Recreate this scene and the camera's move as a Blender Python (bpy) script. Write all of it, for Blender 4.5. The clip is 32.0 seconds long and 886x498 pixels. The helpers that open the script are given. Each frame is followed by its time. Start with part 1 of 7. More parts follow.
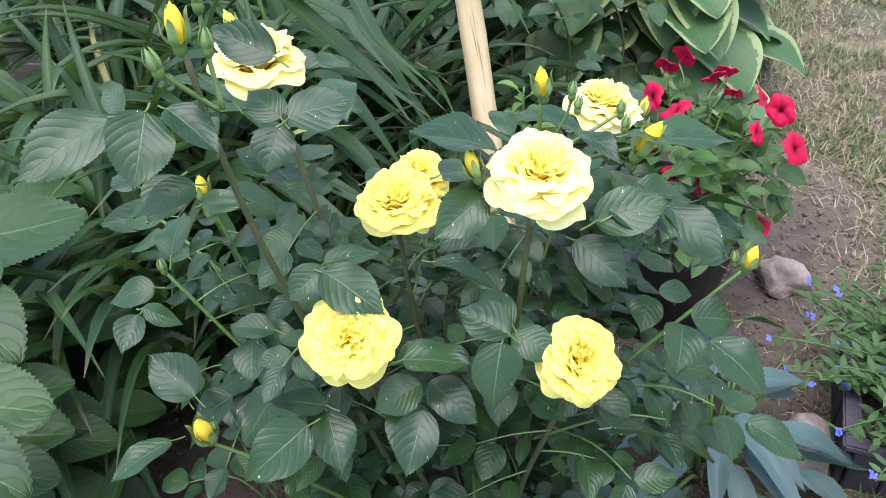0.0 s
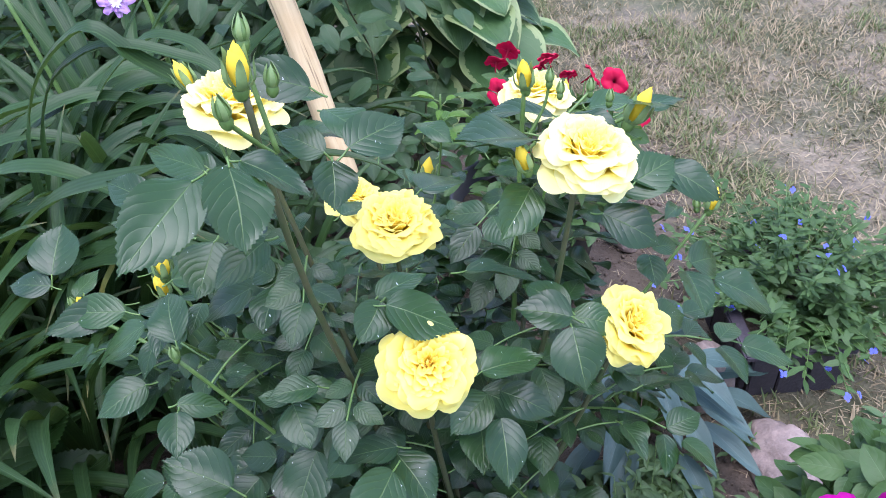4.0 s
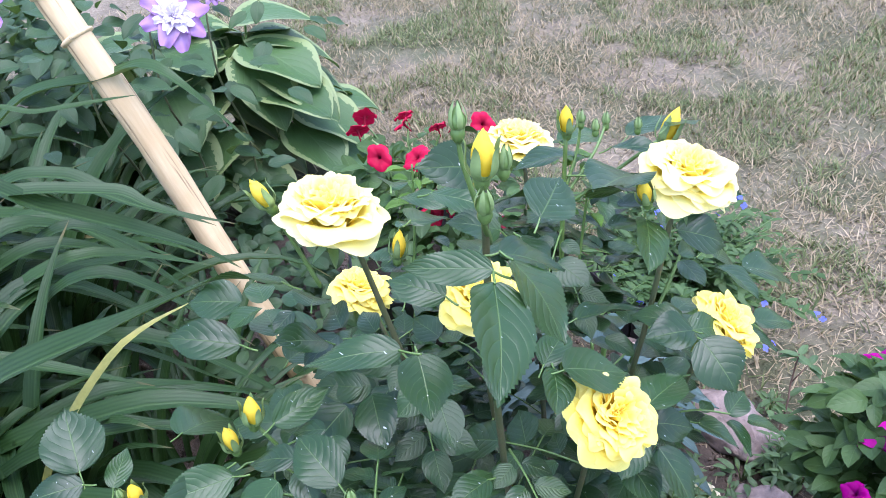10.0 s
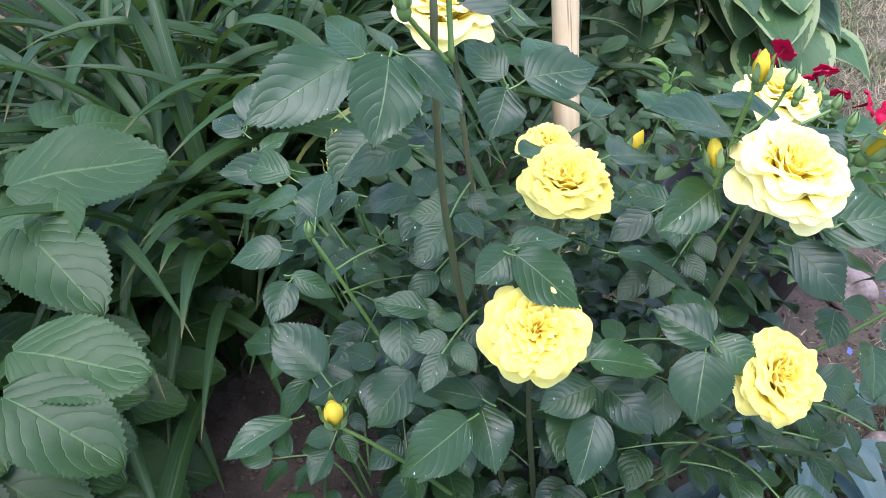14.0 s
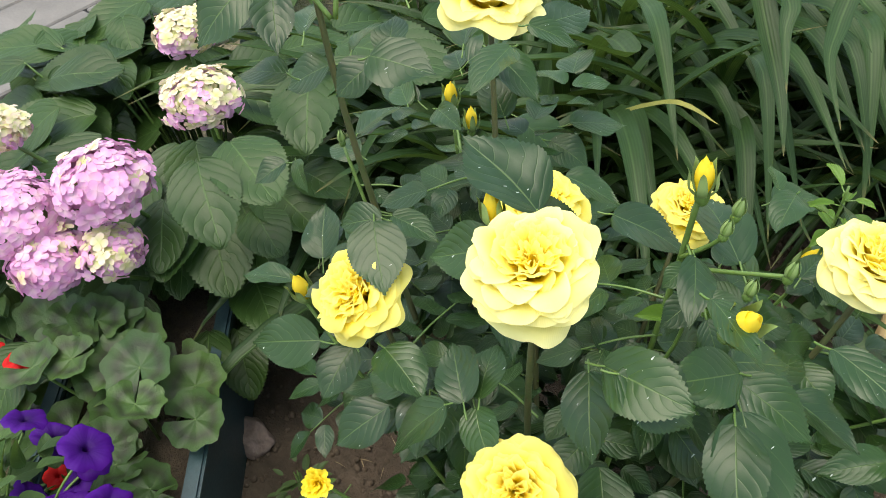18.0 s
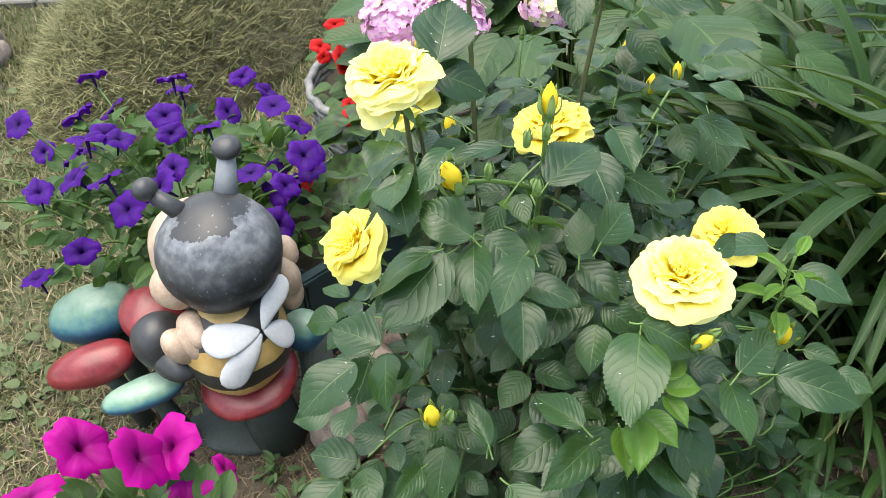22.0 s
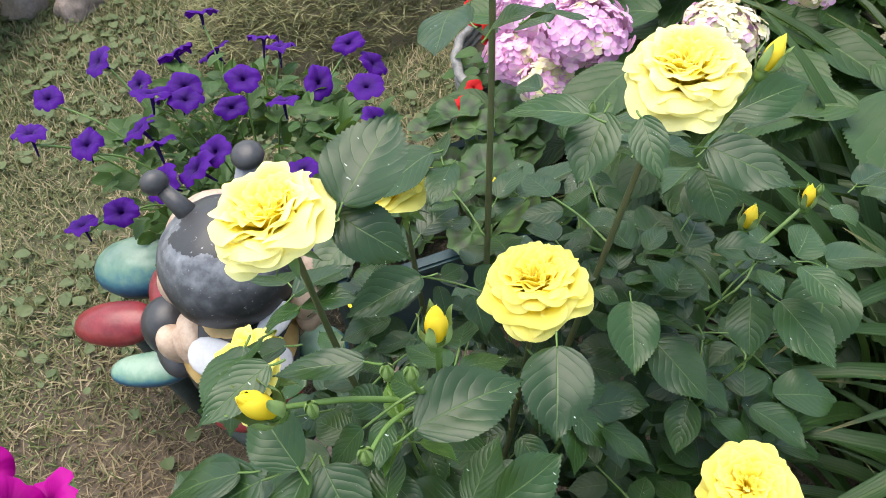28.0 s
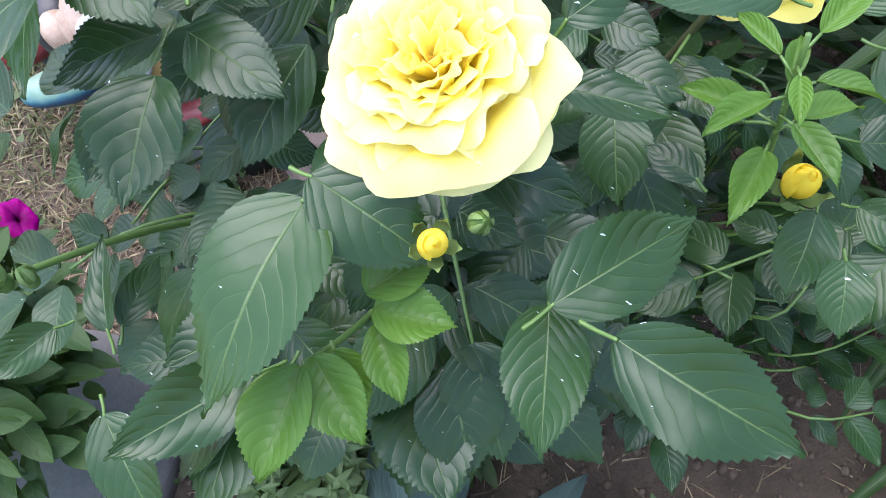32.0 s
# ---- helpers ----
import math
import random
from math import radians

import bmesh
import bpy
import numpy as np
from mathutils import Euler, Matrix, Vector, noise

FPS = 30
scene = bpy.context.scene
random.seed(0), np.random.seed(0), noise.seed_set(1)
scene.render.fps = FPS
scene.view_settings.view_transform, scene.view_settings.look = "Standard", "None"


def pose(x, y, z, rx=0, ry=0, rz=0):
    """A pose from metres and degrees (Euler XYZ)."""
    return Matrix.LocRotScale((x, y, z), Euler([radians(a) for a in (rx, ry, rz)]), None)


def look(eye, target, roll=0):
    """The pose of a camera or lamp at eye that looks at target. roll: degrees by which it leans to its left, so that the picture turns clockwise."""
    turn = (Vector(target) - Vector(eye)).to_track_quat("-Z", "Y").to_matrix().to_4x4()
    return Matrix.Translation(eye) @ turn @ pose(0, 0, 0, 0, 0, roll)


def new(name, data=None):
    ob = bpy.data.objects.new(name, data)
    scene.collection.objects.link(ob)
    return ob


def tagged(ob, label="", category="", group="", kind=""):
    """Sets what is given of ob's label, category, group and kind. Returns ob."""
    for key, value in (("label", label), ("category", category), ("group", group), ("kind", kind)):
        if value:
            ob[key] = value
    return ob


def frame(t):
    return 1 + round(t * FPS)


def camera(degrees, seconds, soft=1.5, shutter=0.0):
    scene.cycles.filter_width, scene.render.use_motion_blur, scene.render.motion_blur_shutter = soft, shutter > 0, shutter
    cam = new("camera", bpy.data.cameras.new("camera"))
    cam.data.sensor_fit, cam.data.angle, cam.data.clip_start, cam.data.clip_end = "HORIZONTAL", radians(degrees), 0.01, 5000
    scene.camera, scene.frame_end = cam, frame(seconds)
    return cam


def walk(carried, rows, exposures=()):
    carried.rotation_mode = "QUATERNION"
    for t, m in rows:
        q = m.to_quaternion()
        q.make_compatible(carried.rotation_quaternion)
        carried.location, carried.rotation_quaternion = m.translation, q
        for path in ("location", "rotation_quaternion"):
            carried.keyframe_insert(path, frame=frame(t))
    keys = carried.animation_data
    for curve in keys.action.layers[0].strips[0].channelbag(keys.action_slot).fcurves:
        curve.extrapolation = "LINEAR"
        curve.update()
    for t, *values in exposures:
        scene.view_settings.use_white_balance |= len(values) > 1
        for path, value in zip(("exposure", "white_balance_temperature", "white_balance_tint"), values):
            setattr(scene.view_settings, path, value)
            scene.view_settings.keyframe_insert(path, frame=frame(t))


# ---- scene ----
cam = camera(57.8, 32.0, soft=0.9)
PATH = [
    (0, (-0.0163, -0.5153, 1.1195), (-0.1207, 0.3830, 0.3307), -5.56),
    (0.5, (-0.0767, -0.4946, 1.1099), (-0.1287, 0.4008, 0.3127), -6.65),
    (1, (-0.1374, -0.4656, 1.1137), (-0.1138, 0.4202, 0.3045), -6.72),
    (1.5, (-0.1862, -0.4499, 1.1157), (-0.1033, 0.4433, 0.3186), -7.03),
    (2, (-0.2094, -0.4471, 1.1161), (-0.0858, 0.4549, 0.3344), -8.33),
    (2.5, (-0.2053, -0.4520, 1.1140), (-0.0408, 0.4480, 0.3376), -8.14),
    (4.5, (-0.3031, -0.4877, 1.1156), (-0.0119, 0.3769, 0.3361), -5.15),
    (5, (-0.3703, -0.4471, 1.1145), (-0.0546, 0.4123, 0.3387), -7.86),
    (5.5, (-0.4073, -0.3958, 1.1115), (-0.0190, 0.4298, 0.3320), -8.20),
    (6, (-0.4185, -0.3851, 1.1082), (0.0468, 0.4121, 0.3414), -6.46),
    (6.5, (-0.4172, -0.4024, 1.1155), (0.0763, 0.3864, 0.3577), -5.35),
    (7, (-0.4341, -0.4478, 1.1250), (0.0715, 0.3471, 0.3817), -4.87),
    (7.5, (-0.4534, -0.4588, 1.1253), (0.0528, 0.3384, 0.3849), -5.20),
    (8, (-0.4655, -0.4235, 1.1281), (0.0511, 0.3735, 0.3947), -5.14),
    (8.5, (-0.4895, -0.3627, 1.1467), (0.0700, 0.4027, 0.4111), -5.59),
    (9, (-0.5072, -0.3311, 1.1418), (0.0912, 0.4209, 0.4232), -4.88),
    (9.5, (-0.5019, -0.3161, 1.1245), (0.1349, 0.4107, 0.4131), -4.46),
    (10, (-0.5021, -0.3046, 1.1284), (0.1275, 0.4068, 0.3953), -4.51),
    (10.5, (-0.4935, -0.3253, 1.1155), (0.0779, 0.3850, 0.3352), -3.69),
    (11, (-0.4523, -0.3807, 1.1084), (0.0190, 0.3583, 0.2887), -2.03),
    (11.5, (-0.4298, -0.4477, 1.0964), (-0.0518, 0.3390, 0.2728), -0.56),
    (12, (-0.3870, -0.4655, 1.0842), (-0.0733, 0.3626, 0.2743), -0.57),
    (12.5, (-0.3338, -0.4252, 1.0827), (-0.0791, 0.4262, 0.2764), 0.10),
    (13, (-0.3190, -0.4026, 1.0819), (-0.1800, 0.4773, 0.2779), -0.59),
    (13.5, (-0.2680, -0.4211, 1.0969), (-0.2739, 0.4616, 0.2840), -2.20),
    (14, (-0.1952, -0.4684, 1.0867), (-0.2476, 0.4014, 0.2618), 1.93),
    (14.5, (-0.1196, -0.4500, 1.0906), (-0.2269, 0.3891, 0.2396), 1.59),
    (15, (-0.0587, -0.4007, 1.0879), (-0.2508, 0.4226, 0.2363), 1.64),
    (15.5, (0.0064, -0.3734, 1.0840), (-0.3185, 0.4139, 0.2387), 0.05),
    (17.5, (0.2154, -0.2686, 1.0698), (-0.4669, 0.3023, 0.2646), -1.93),
    (18, (0.2529, -0.2404, 1.0951), (-0.4923, 0.1983, 0.2632), -5.64),
    (18.5, (0.3211, -0.2148, 1.0938), (-0.4527, 0.1369, 0.2466), -5.48),
    (19, (0.4159, -0.1507, 1.0914), (-0.3755, 0.1404, 0.2376), -5.10),
    (19.5, (0.4406, -0.1017, 1.0896), (-0.3823, 0.1275, 0.2469), -3.94),
    (20, (0.4014, -0.0416, 1.0875), (-0.4461, 0.0754, 0.2461), -3.22),
    (20.5, (0.4248, -0.0047, 1.0997), (-0.4371, -0.0116, 0.2648), -2.49),
    (21, (0.5104, 0.0616, 1.1017), (-0.3459, -0.0644, 0.2705), -2.71),
    (21.5, (0.5617, 0.1249, 1.0973), (-0.2966, -0.0633, 0.2800), -2.14),
    (22, (0.5498, 0.1725, 1.0998), (-0.3049, -0.0961, 0.3014), -2.16),
    (22.5, (0.4865, 0.2267, 1.0967), (-0.3311, -0.1381, 0.2977), -3.01),
    (23, (0.4468, 0.2524, 1.1089), (-0.3129, -0.1838, 0.2888), -3.15),
    (23.5, (0.4492, 0.3054, 1.1138), (-0.2507, -0.1985, 0.2794), -2.24),
    (24, (0.4452, 0.3517, 1.1121), (-0.2095, -0.1952, 0.2681), -2.62),
    (24.5, (0.3675, 0.3338, 1.1081), (-0.2730, -0.2245, 0.2607), -4.19),
    (25, (0.2706, 0.3004, 1.1132), (-0.3753, -0.2580, 0.2699), -4.37),
    (25.5, (0.1824, 0.2588, 1.1076), (-0.4416, -0.2817, 0.2368), -5.59),
    (27.5, (0.1679, 0.2445, 1.1107), (-0.4594, -0.2715, 0.2274), -3.28),
    (28, (0.2046, 0.2618, 1.1170), (-0.4130, -0.2475, 0.2230), -3.40),
    (28.5, (0.2508, 0.2855, 1.1184), (-0.3659, -0.2274, 0.2258), -3.40),
    (29, (0.2998, 0.3047, 1.1228), (-0.3152, -0.2056, 0.2277), -3.24),
    (29.5, (0.3478, 0.3222, 1.1262), (-0.2596, -0.2043, 0.2352), -2.67),
    (30, (0.3890, 0.3221, 1.1050), (-0.1786, -0.2068, 0.1895), -3.91),
    (30.5, (0.3568, 0.3309, 1.0253), (-0.1501, -0.1708, 0.0602), -7.79),
    (31, (0.2821, 0.3276, 0.9582), (-0.1772, -0.1514, -0.0416), -13.05),
    (31.5, (0.2186, 0.3241, 0.8975), (-0.1861, -0.1284, -0.1376), -18.51),
    (32, (0.1989, 0.3225, 0.8684), (-0.1684, -0.0954, -0.1948), -20.34),
]
walk(cam, [(t, look(eye, target, roll)) for t, eye, target, roll in PATH],
     [(0.0, 1.67, 6350, 20), (2.0, 1.67, 6150, 24), (5.0, 1.72, 5800, 28), (9.5, 1.87, 5800, 28), (13.0, 1.68, 5750, 30), (15.0, 1.67, 6300, 20), (18.0, 1.37, 7900, 9), (19.0, 1.54, 8100, 10), (20.5, 1.67, 8150, 9), (22.0, 1.76, 7600, 8), (24.0, 1.76, 7150, 8), (28.0, 1.59, 7450, 11), (30.0, 1.7, 6750, 20), (31.0, 1.92, 6400, 21), (32.0, 1.75, 6250, 20)])

# ---- light: a bright overcast sky ----
world = bpy.data.worlds.new("sky")
scene.world = world
world.use_nodes = True
wn = world.node_tree.nodes
sky = wn.new("ShaderNodeTexSky")
sky.sky_type = "NISHITA"
sky.sun_disc = False
sky.sun_elevation = radians(75)
sky.sun_rotation = radians(200)
sky.dust_density = 1.5
sky.air_density = 1.3
wn["Background"].inputs["Strength"].default_value = 0.14
world.node_tree.links.new(sky.outputs["Color"], wn["Background"].inputs["Color"])
sun_data = bpy.data.lights.new("sun", "SUN")
sun_data.energy = 1.6
sun_data.angle = radians(60)
sun_data.color = (0.97, 0.99, 1.0)
sun = new("sun", sun_data)
sun.matrix_world = look((0.15, -0.5, 3.6), (0, 0, 0.4))


# ---- small helpers ----
def rnd(a, b):
    return random.uniform(a, b)


def empty(name, x, y, z, label, category, group="", kind=""):
    ob = new(name)
    ob.empty_display_size = 0.05
    ob.location = (x, y, z)
    return tagged(ob, label, category, group, kind)


def part(name, me, parent, m=None, label=""):
    """Link mesh data as one part under parent; m is the pose in the world."""
    ob = new(name, me)
    if parent is not None:
        ob.parent = parent
        up = parent
        inv = Matrix.Identity(4)
        while up is not None:
            inv = inv @ up.matrix_basis.inverted() if up is parent else inv
            up = up.parent
        base = Matrix.Identity(4)
        chain = []
        up = parent
        while up is not None:
            chain.append(up)
            up = up.parent
        for o in reversed(chain):
            base = base @ o.matrix_basis
        ob.matrix_basis = base.inverted() @ (m if m is not None else Matrix.Identity(4))
    elif m is not None:
        ob.matrix_basis = m
    if label:
        ob["label"] = label
    return ob


def mesh_of(name, bm, mats, smooth=True):
    me = bpy.data.meshes.new(name)
    bm.to_mesh(me)
    bm.free()
    for m in (mats if isinstance(mats, (list, tuple)) else [mats]):
        me.materials.append(m)
    if smooth:
        me.polygons.foreach_set("use_smooth", [True] * len(me.polygons))
    return me


def grid_mesh(name, fn, us, vs, mats, smooth=True):
    """A sheet: fn(u, v) gives a point; UVs are (u, v)."""
    verts = [fn(u, v) for v in vs for u in us]
    n = len(us)
    faces = [(j * n + i, j * n + i + 1, (j + 1) * n + i + 1, (j + 1) * n + i) for j in range(len(vs) - 1) for i in range(n - 1)]
    me = bpy.data.meshes.new(name)
    me.from_pydata([tuple(p) for p in verts], [], faces)
    uv = me.uv_layers.new(name="UVMap")
    pts = [(u, v) for v in vs for u in us]
    for loop in me.loops:
        uv.data[loop.index].uv = pts[loop.vertex_index]
    me.materials.append(mats)
    if smooth:
        me.polygons.foreach_set("use_smooth", [True] * len(me.polygons))
    return me


def joined(name, me, poses, smooth=True):
    """Many copies of one small mesh baked into a single mesh, with its UVs."""
    nv = len(me.vertices)
    co = np.empty(nv * 3)
    me.vertices.foreach_get("co", co)
    co = np.c_[co.reshape(-1, 3), np.ones(nv)]
    faces = [tuple(p.vertices) for p in me.polygons]
    uvs = None
    if me.uv_layers:
        uvs = np.empty(len(me.loops) * 2)
        me.uv_layers[0].data.foreach_get("uv", uvs)
    allv, allf = [], []
    for k, m in enumerate(poses):
        allv.append((co @ np.array(m).T)[:, :3])
        allf.extend(tuple(i + k * nv for i in f) for f in faces)
    out = bpy.data.meshes.new(name)
    out.from_pydata(np.concatenate(allv).tolist(), [], allf)
    if uvs is not None:
        layer = out.uv_layers.new(name="UVMap")
        layer.data.foreach_set("uv", np.tile(uvs, len(poses)))
    for mt in me.materials:
        out.materials.append(mt)
    if smooth:
        out.polygons.foreach_set("use_smooth", [True] * len(out.polygons))
    return out


def axes(origin, along, normal, sx=1.0, sy=1.0, sz=1.0):
    """A pose whose y runs along `along` and whose z is near `normal`, scaled."""
    y = Vector(along).normalized()
    x = y.cross(Vector(normal))
    if x.length < 1e-4:
        x = y.cross(Vector((0.3, 0.5, 0.8)))
    x.normalize()
    z = x.cross(y)
    m = Matrix((x * sx, y * sy, z * sz)).transposed().to_4x4()
    m.translation = Vector(origin)
    return m


def tube(name, pts, r0, r1, mat, sides=7, bumps=0.0):
    """A tapering stem through the points."""
    pts = [Vector(p) for p in pts]
    if len(pts) > 2:
        fine = []
        for i in range(len(pts) - 1):
            p0, p1, p2, p3 = pts[max(i - 1, 0)], pts[i], pts[i + 1], pts[min(i + 2, len(pts) - 1)]
            for k in range(5):
                t = k / 5
                fine.append(0.5 * (2 * p1 + (p2 - p0) * t + (2 * p0 - 5 * p1 + 4 * p2 - p3) * t * t + (3 * p1 - p0 - 3 * p2 + p3) * t ** 3))
        pts = fine + [pts[-1]]
    verts, faces = [], []
    side = Vector((1, 0.2, 0.1))
    for i, p in enumerate(pts):
        d = (pts[min(i + 1, len(pts) - 1)] - pts[max(i - 1, 0)]).normalized()
        a = (side - d * side.dot(d)).normalized()
        b = d.cross(a)
        side = a
        r = r0 + (r1 - r0) * i / (len(pts) - 1)
        r *= 1 + bumps * math.sin(i * 2.3)
        for k in range(sides):
            w = 2 * math.pi * k / sides
            verts.append(p + (a * math.cos(w) + b * math.sin(w)) * r)
    for i in range(len(pts) - 1):
        for k in range(sides):
            k2 = (k + 1) % sides
            faces.append((i * sides + k, i * sides + k2, (i + 1) * sides + k2, (i + 1) * sides + k))
    faces.append(tuple(reversed(range(sides))))
    faces.append(tuple((len(pts) - 1) * sides + k for k in range(sides)))
    me = bpy.data.meshes.new(name)
    me.from_pydata([tuple(v) for v in verts], [], faces)
    me.materials.append(mat)
    me.polygons.foreach_set("use_smooth", [True] * len(me.polygons))
    return me


def steps(a, b, n):
    return [a + (b - a) * i / (n - 1) for i in range(n)]


# ---- materials ----
class Mat:
    """A small wrapper to write node materials in a few lines."""

    def __init__(self, name):
        self.m = bpy.data.materials.new(name)
        self.m.use_nodes = True
        self.t = self.m.node_tree
        self.b = self.t.nodes["Principled BSDF"]
        self.out = self.t.nodes["Material Output"]

    def node(self, kind, **kw):
        n = self.t.nodes.new("ShaderNode" + kind)
        for key, v in kw.items():
            if key in n.inputs:
                n.inputs[key].default_value = v
        return n

    def link(self, a, b):
        self.t.links.new(a, b)

    def coord(self, which="Object"):
        return self.node("TexCoord").outputs[which]

    def noise(self, vec, scale, detail=4.0, rough=0.6):
        n = self.node("TexNoise", Scale=scale, Detail=detail, Roughness=rough)
        self.link(vec, n.inputs["Vector"])
        return n.outputs["Fac"]

    def math(self, op, a, b=0.5, clamp=False):
        n = self.node("Math")
        n.operation = op
        n.use_clamp = clamp
        for i, v in enumerate((a, b)):
            if isinstance(v, (int, float)):
                n.inputs[i].default_value = v
            else:
                self.link(v, n.inputs[i])
        return n.outputs[0]

    def ramp(self, fac, *stops):
        n = self.node("ValToRGB")
        e = n.color_ramp.elements
        while len(e) < len(stops):
            e.new(0.5)
        for el, (p, c) in zip(e, stops):
            el.position = p
            el.color = (*c, 1)
        self.link(fac, n.inputs["Fac"])
        return n.outputs["Color"]

    def mix(self, fac, a, b, mode="MIX"):
        n = self.node("Mix")
        n.data_type = "RGBA"
        n.blend_type = mode
        for sock, v in ((n.inputs[0], fac), (n.inputs[6], a), (n.inputs[7], b)):
            if isinstance(v, (int, float)):
                sock.default_value = v
            elif isinstance(v, tuple):
                sock.default_value = (*v, 1)
            else:
                self.link(v, sock)
        return n.outputs[2]

    def color(self, c):
        if isinstance(c, tuple):
            self.b.inputs["Base Color"].default_value = (*c, 1)
        else:
            self.link(c, self.b.inputs["Base Color"])

    def rough(self, v):
        if isinstance(v, (int, float)):
            self.b.inputs["Roughness"].default_value = v
        else:
            self.link(v, self.b.inputs["Roughness"])

    def bump(self, height, strength=0.4, distance=0.002):
        n = self.node("Bump", Strength=strength, Distance=distance)
        self.link(height, n.inputs["Height"])
        self.link(n.outputs["Normal"], self.b.inputs["Normal"])

    def thin(self, colour, amount):
        """Light that shines through a thin leaf or petal."""
        tr = self.node("BsdfTranslucent")
        if isinstance(colour, tuple):
            tr.inputs["Color"].default_value = (*colour, 1)
        else:
            self.link(colour, tr.inputs["Color"])
        mx = self.node("MixShader")
        mx.inputs[0].default_value = amount
        self.link(self.b.outputs[0], mx.inputs[1])
        self.link(tr.outputs[0], mx.inputs[2])
        self.link(mx.outputs[0], self.out.inputs["Surface"])


def leaf_material(name, dark, light, vein, vein_count=7.0, slant=0.55, rough=0.38, glow=0.18, puff=0.5, edge=None, spots=0.0, ribs=0.3, relief=0.15, sheen=0.0, gloss=0.36, midrib=22.0):
    """A leaf with a midrib and side veins laid out in its own UVs (u across from -1 to 1, v along)."""
    k = Mat(name)
    uv = k.node("UVMap")
    uv.uv_map = "UVMap"
    sep = k.node("SeparateXYZ")
    k.link(uv.outputs[0], sep.inputs[0])
    u = k.math("ABSOLUTE", sep.outputs[0])
    v = sep.outputs[1]
    info = k.node("ObjectInfo")
    isl = k.node("NewGeometry")
    rand = k.math("FRACT", k.math("ADD", info.outputs["Random"], isl.outputs["Random Per Island"]))
    run = k.math("SUBTRACT", v, k.math("MULTIPLY", k.math("POWER", u, 1.3), slant * 0.5))
    run = k.math("ADD", run, k.math("MULTIPLY", k.math("GREATER_THAN", sep.outputs[0], 0.0), 0.45 / vein_count))
    run = k.math("ADD", run, k.math("MULTIPLY", k.noise(isl.outputs["Position"], 55.0, 2.0), 0.11))
    saw = k.math("FRACT", k.math("MULTIPLY", run, k.math("ADD", vein_count * 0.86, k.math("MULTIPLY", rand, vein_count * 0.3))))
    tri = k.math("ABSOLUTE", k.math("SUBTRACT", saw, 0.5))
    side = k.math("SUBTRACT", 1.0, k.math("MULTIPLY", tri, 20.0), True)
    side = k.math("MULTIPLY", side, k.math("SUBTRACT", 1.15, k.math("MULTIPLY", u, 0.9), True))
    side = k.math("MULTIPLY", side, ribs)
    mid = k.math("SUBTRACT", 1.0, k.math("MULTIPLY", u, midrib), True)
    veins = k.math("MAXIMUM", side, mid)
    base = k.mix(rand, dark, light)
    geo = isl.outputs["Position"]
    base = k.mix(k.math("MULTIPLY", k.noise(geo, 60.0), 0.45), base, tuple(c * 1.6 for c in light))
    if edge is not None:
        rim = k.math("GREATER_THAN", k.math("ADD", u, k.math("MULTIPLY", k.noise(geo, 90.0, 2.0), 0.35)), 0.96)
        base = k.mix(rim, base, edge)
    col = k.mix(k.math("MULTIPLY", veins, 0.55), base, vein)
    if spots:
        thin = k.node("Mapping")
        thin.inputs["Scale"].default_value = (1.0, 0.3, 0.55)
        thin.inputs["Rotation"].default_value = (0.4, 0.3, 0.8)
        k.link(geo, thin.inputs["Vector"])
        speck = k.math("GREATER_THAN", k.noise(thin.outputs[0], 480.0, 2.0, 0.4), 1.0 - spots)
        col = k.mix(speck, col, (0.42, 0.47, 0.42))
    k.color(col)
    k.b.inputs["Specular IOR Level"].default_value = gloss
    k.rough(k.math("ADD", rough, k.math("MULTIPLY", k.noise(geo, 140.0), 0.2)))
    height = k.math("SUBTRACT", k.math("MULTIPLY", k.math("MULTIPLY", tri, k.math("SUBTRACT", 1.0, tri)), puff * 4.0), k.math("ADD", mid, k.math("MULTIPLY", side, 1.2)))
    height = k.math("ADD", height, k.math("MULTIPLY", k.noise(geo, 300.0), 0.35))
    height = k.math("ADD", height, k.math("MULTIPLY", k.noise(geo, 45.0, 2.0), sheen))
    k.bump(height, relief, 0.0008)
    k.thin(k.mix(0.5, light, (0.25, 0.42, 0.06)), glow)
    return k.m


def petal_material(name, base, rim, glow=0.35, gain=0.6, rough=0.6, vary=0.25, power=1.3):
    k = Mat(name)
    uv = k.node("UVMap")
    uv.uv_map = "UVMap"
    sep = k.node("SeparateXYZ")
    k.link(uv.outputs[0], sep.inputs[0])
    u, v = sep.outputs[0], sep.outputs[1]
    geo = k.node("NewGeometry")
    info = k.node("ObjectInfo")
    fac = k.math("ADD", k.math("MULTIPLY", k.math("POWER", v, power), gain), k.math("MULTIPLY", info.outputs["Random"], vary))
    fac = k.math("ADD", fac, k.math("MULTIPLY", k.math("SUBTRACT", k.noise(geo.outputs["Position"], 70.0), 0.5), 0.3), True)
    col = k.mix(fac, base, rim)
    k.color(col)
    k.rough(rough)
    k.b.inputs["Specular IOR Level"].default_value = 0.15
    wave = k.node("TexWave", Scale=9.0, Distortion=1.5)
    k.link(uv.outputs[0], wave.inputs["Vector"])
    k.bump(wave.outputs["Fac"], 0.12, 0.001)
    k.thin(col, glow)
    return k.m


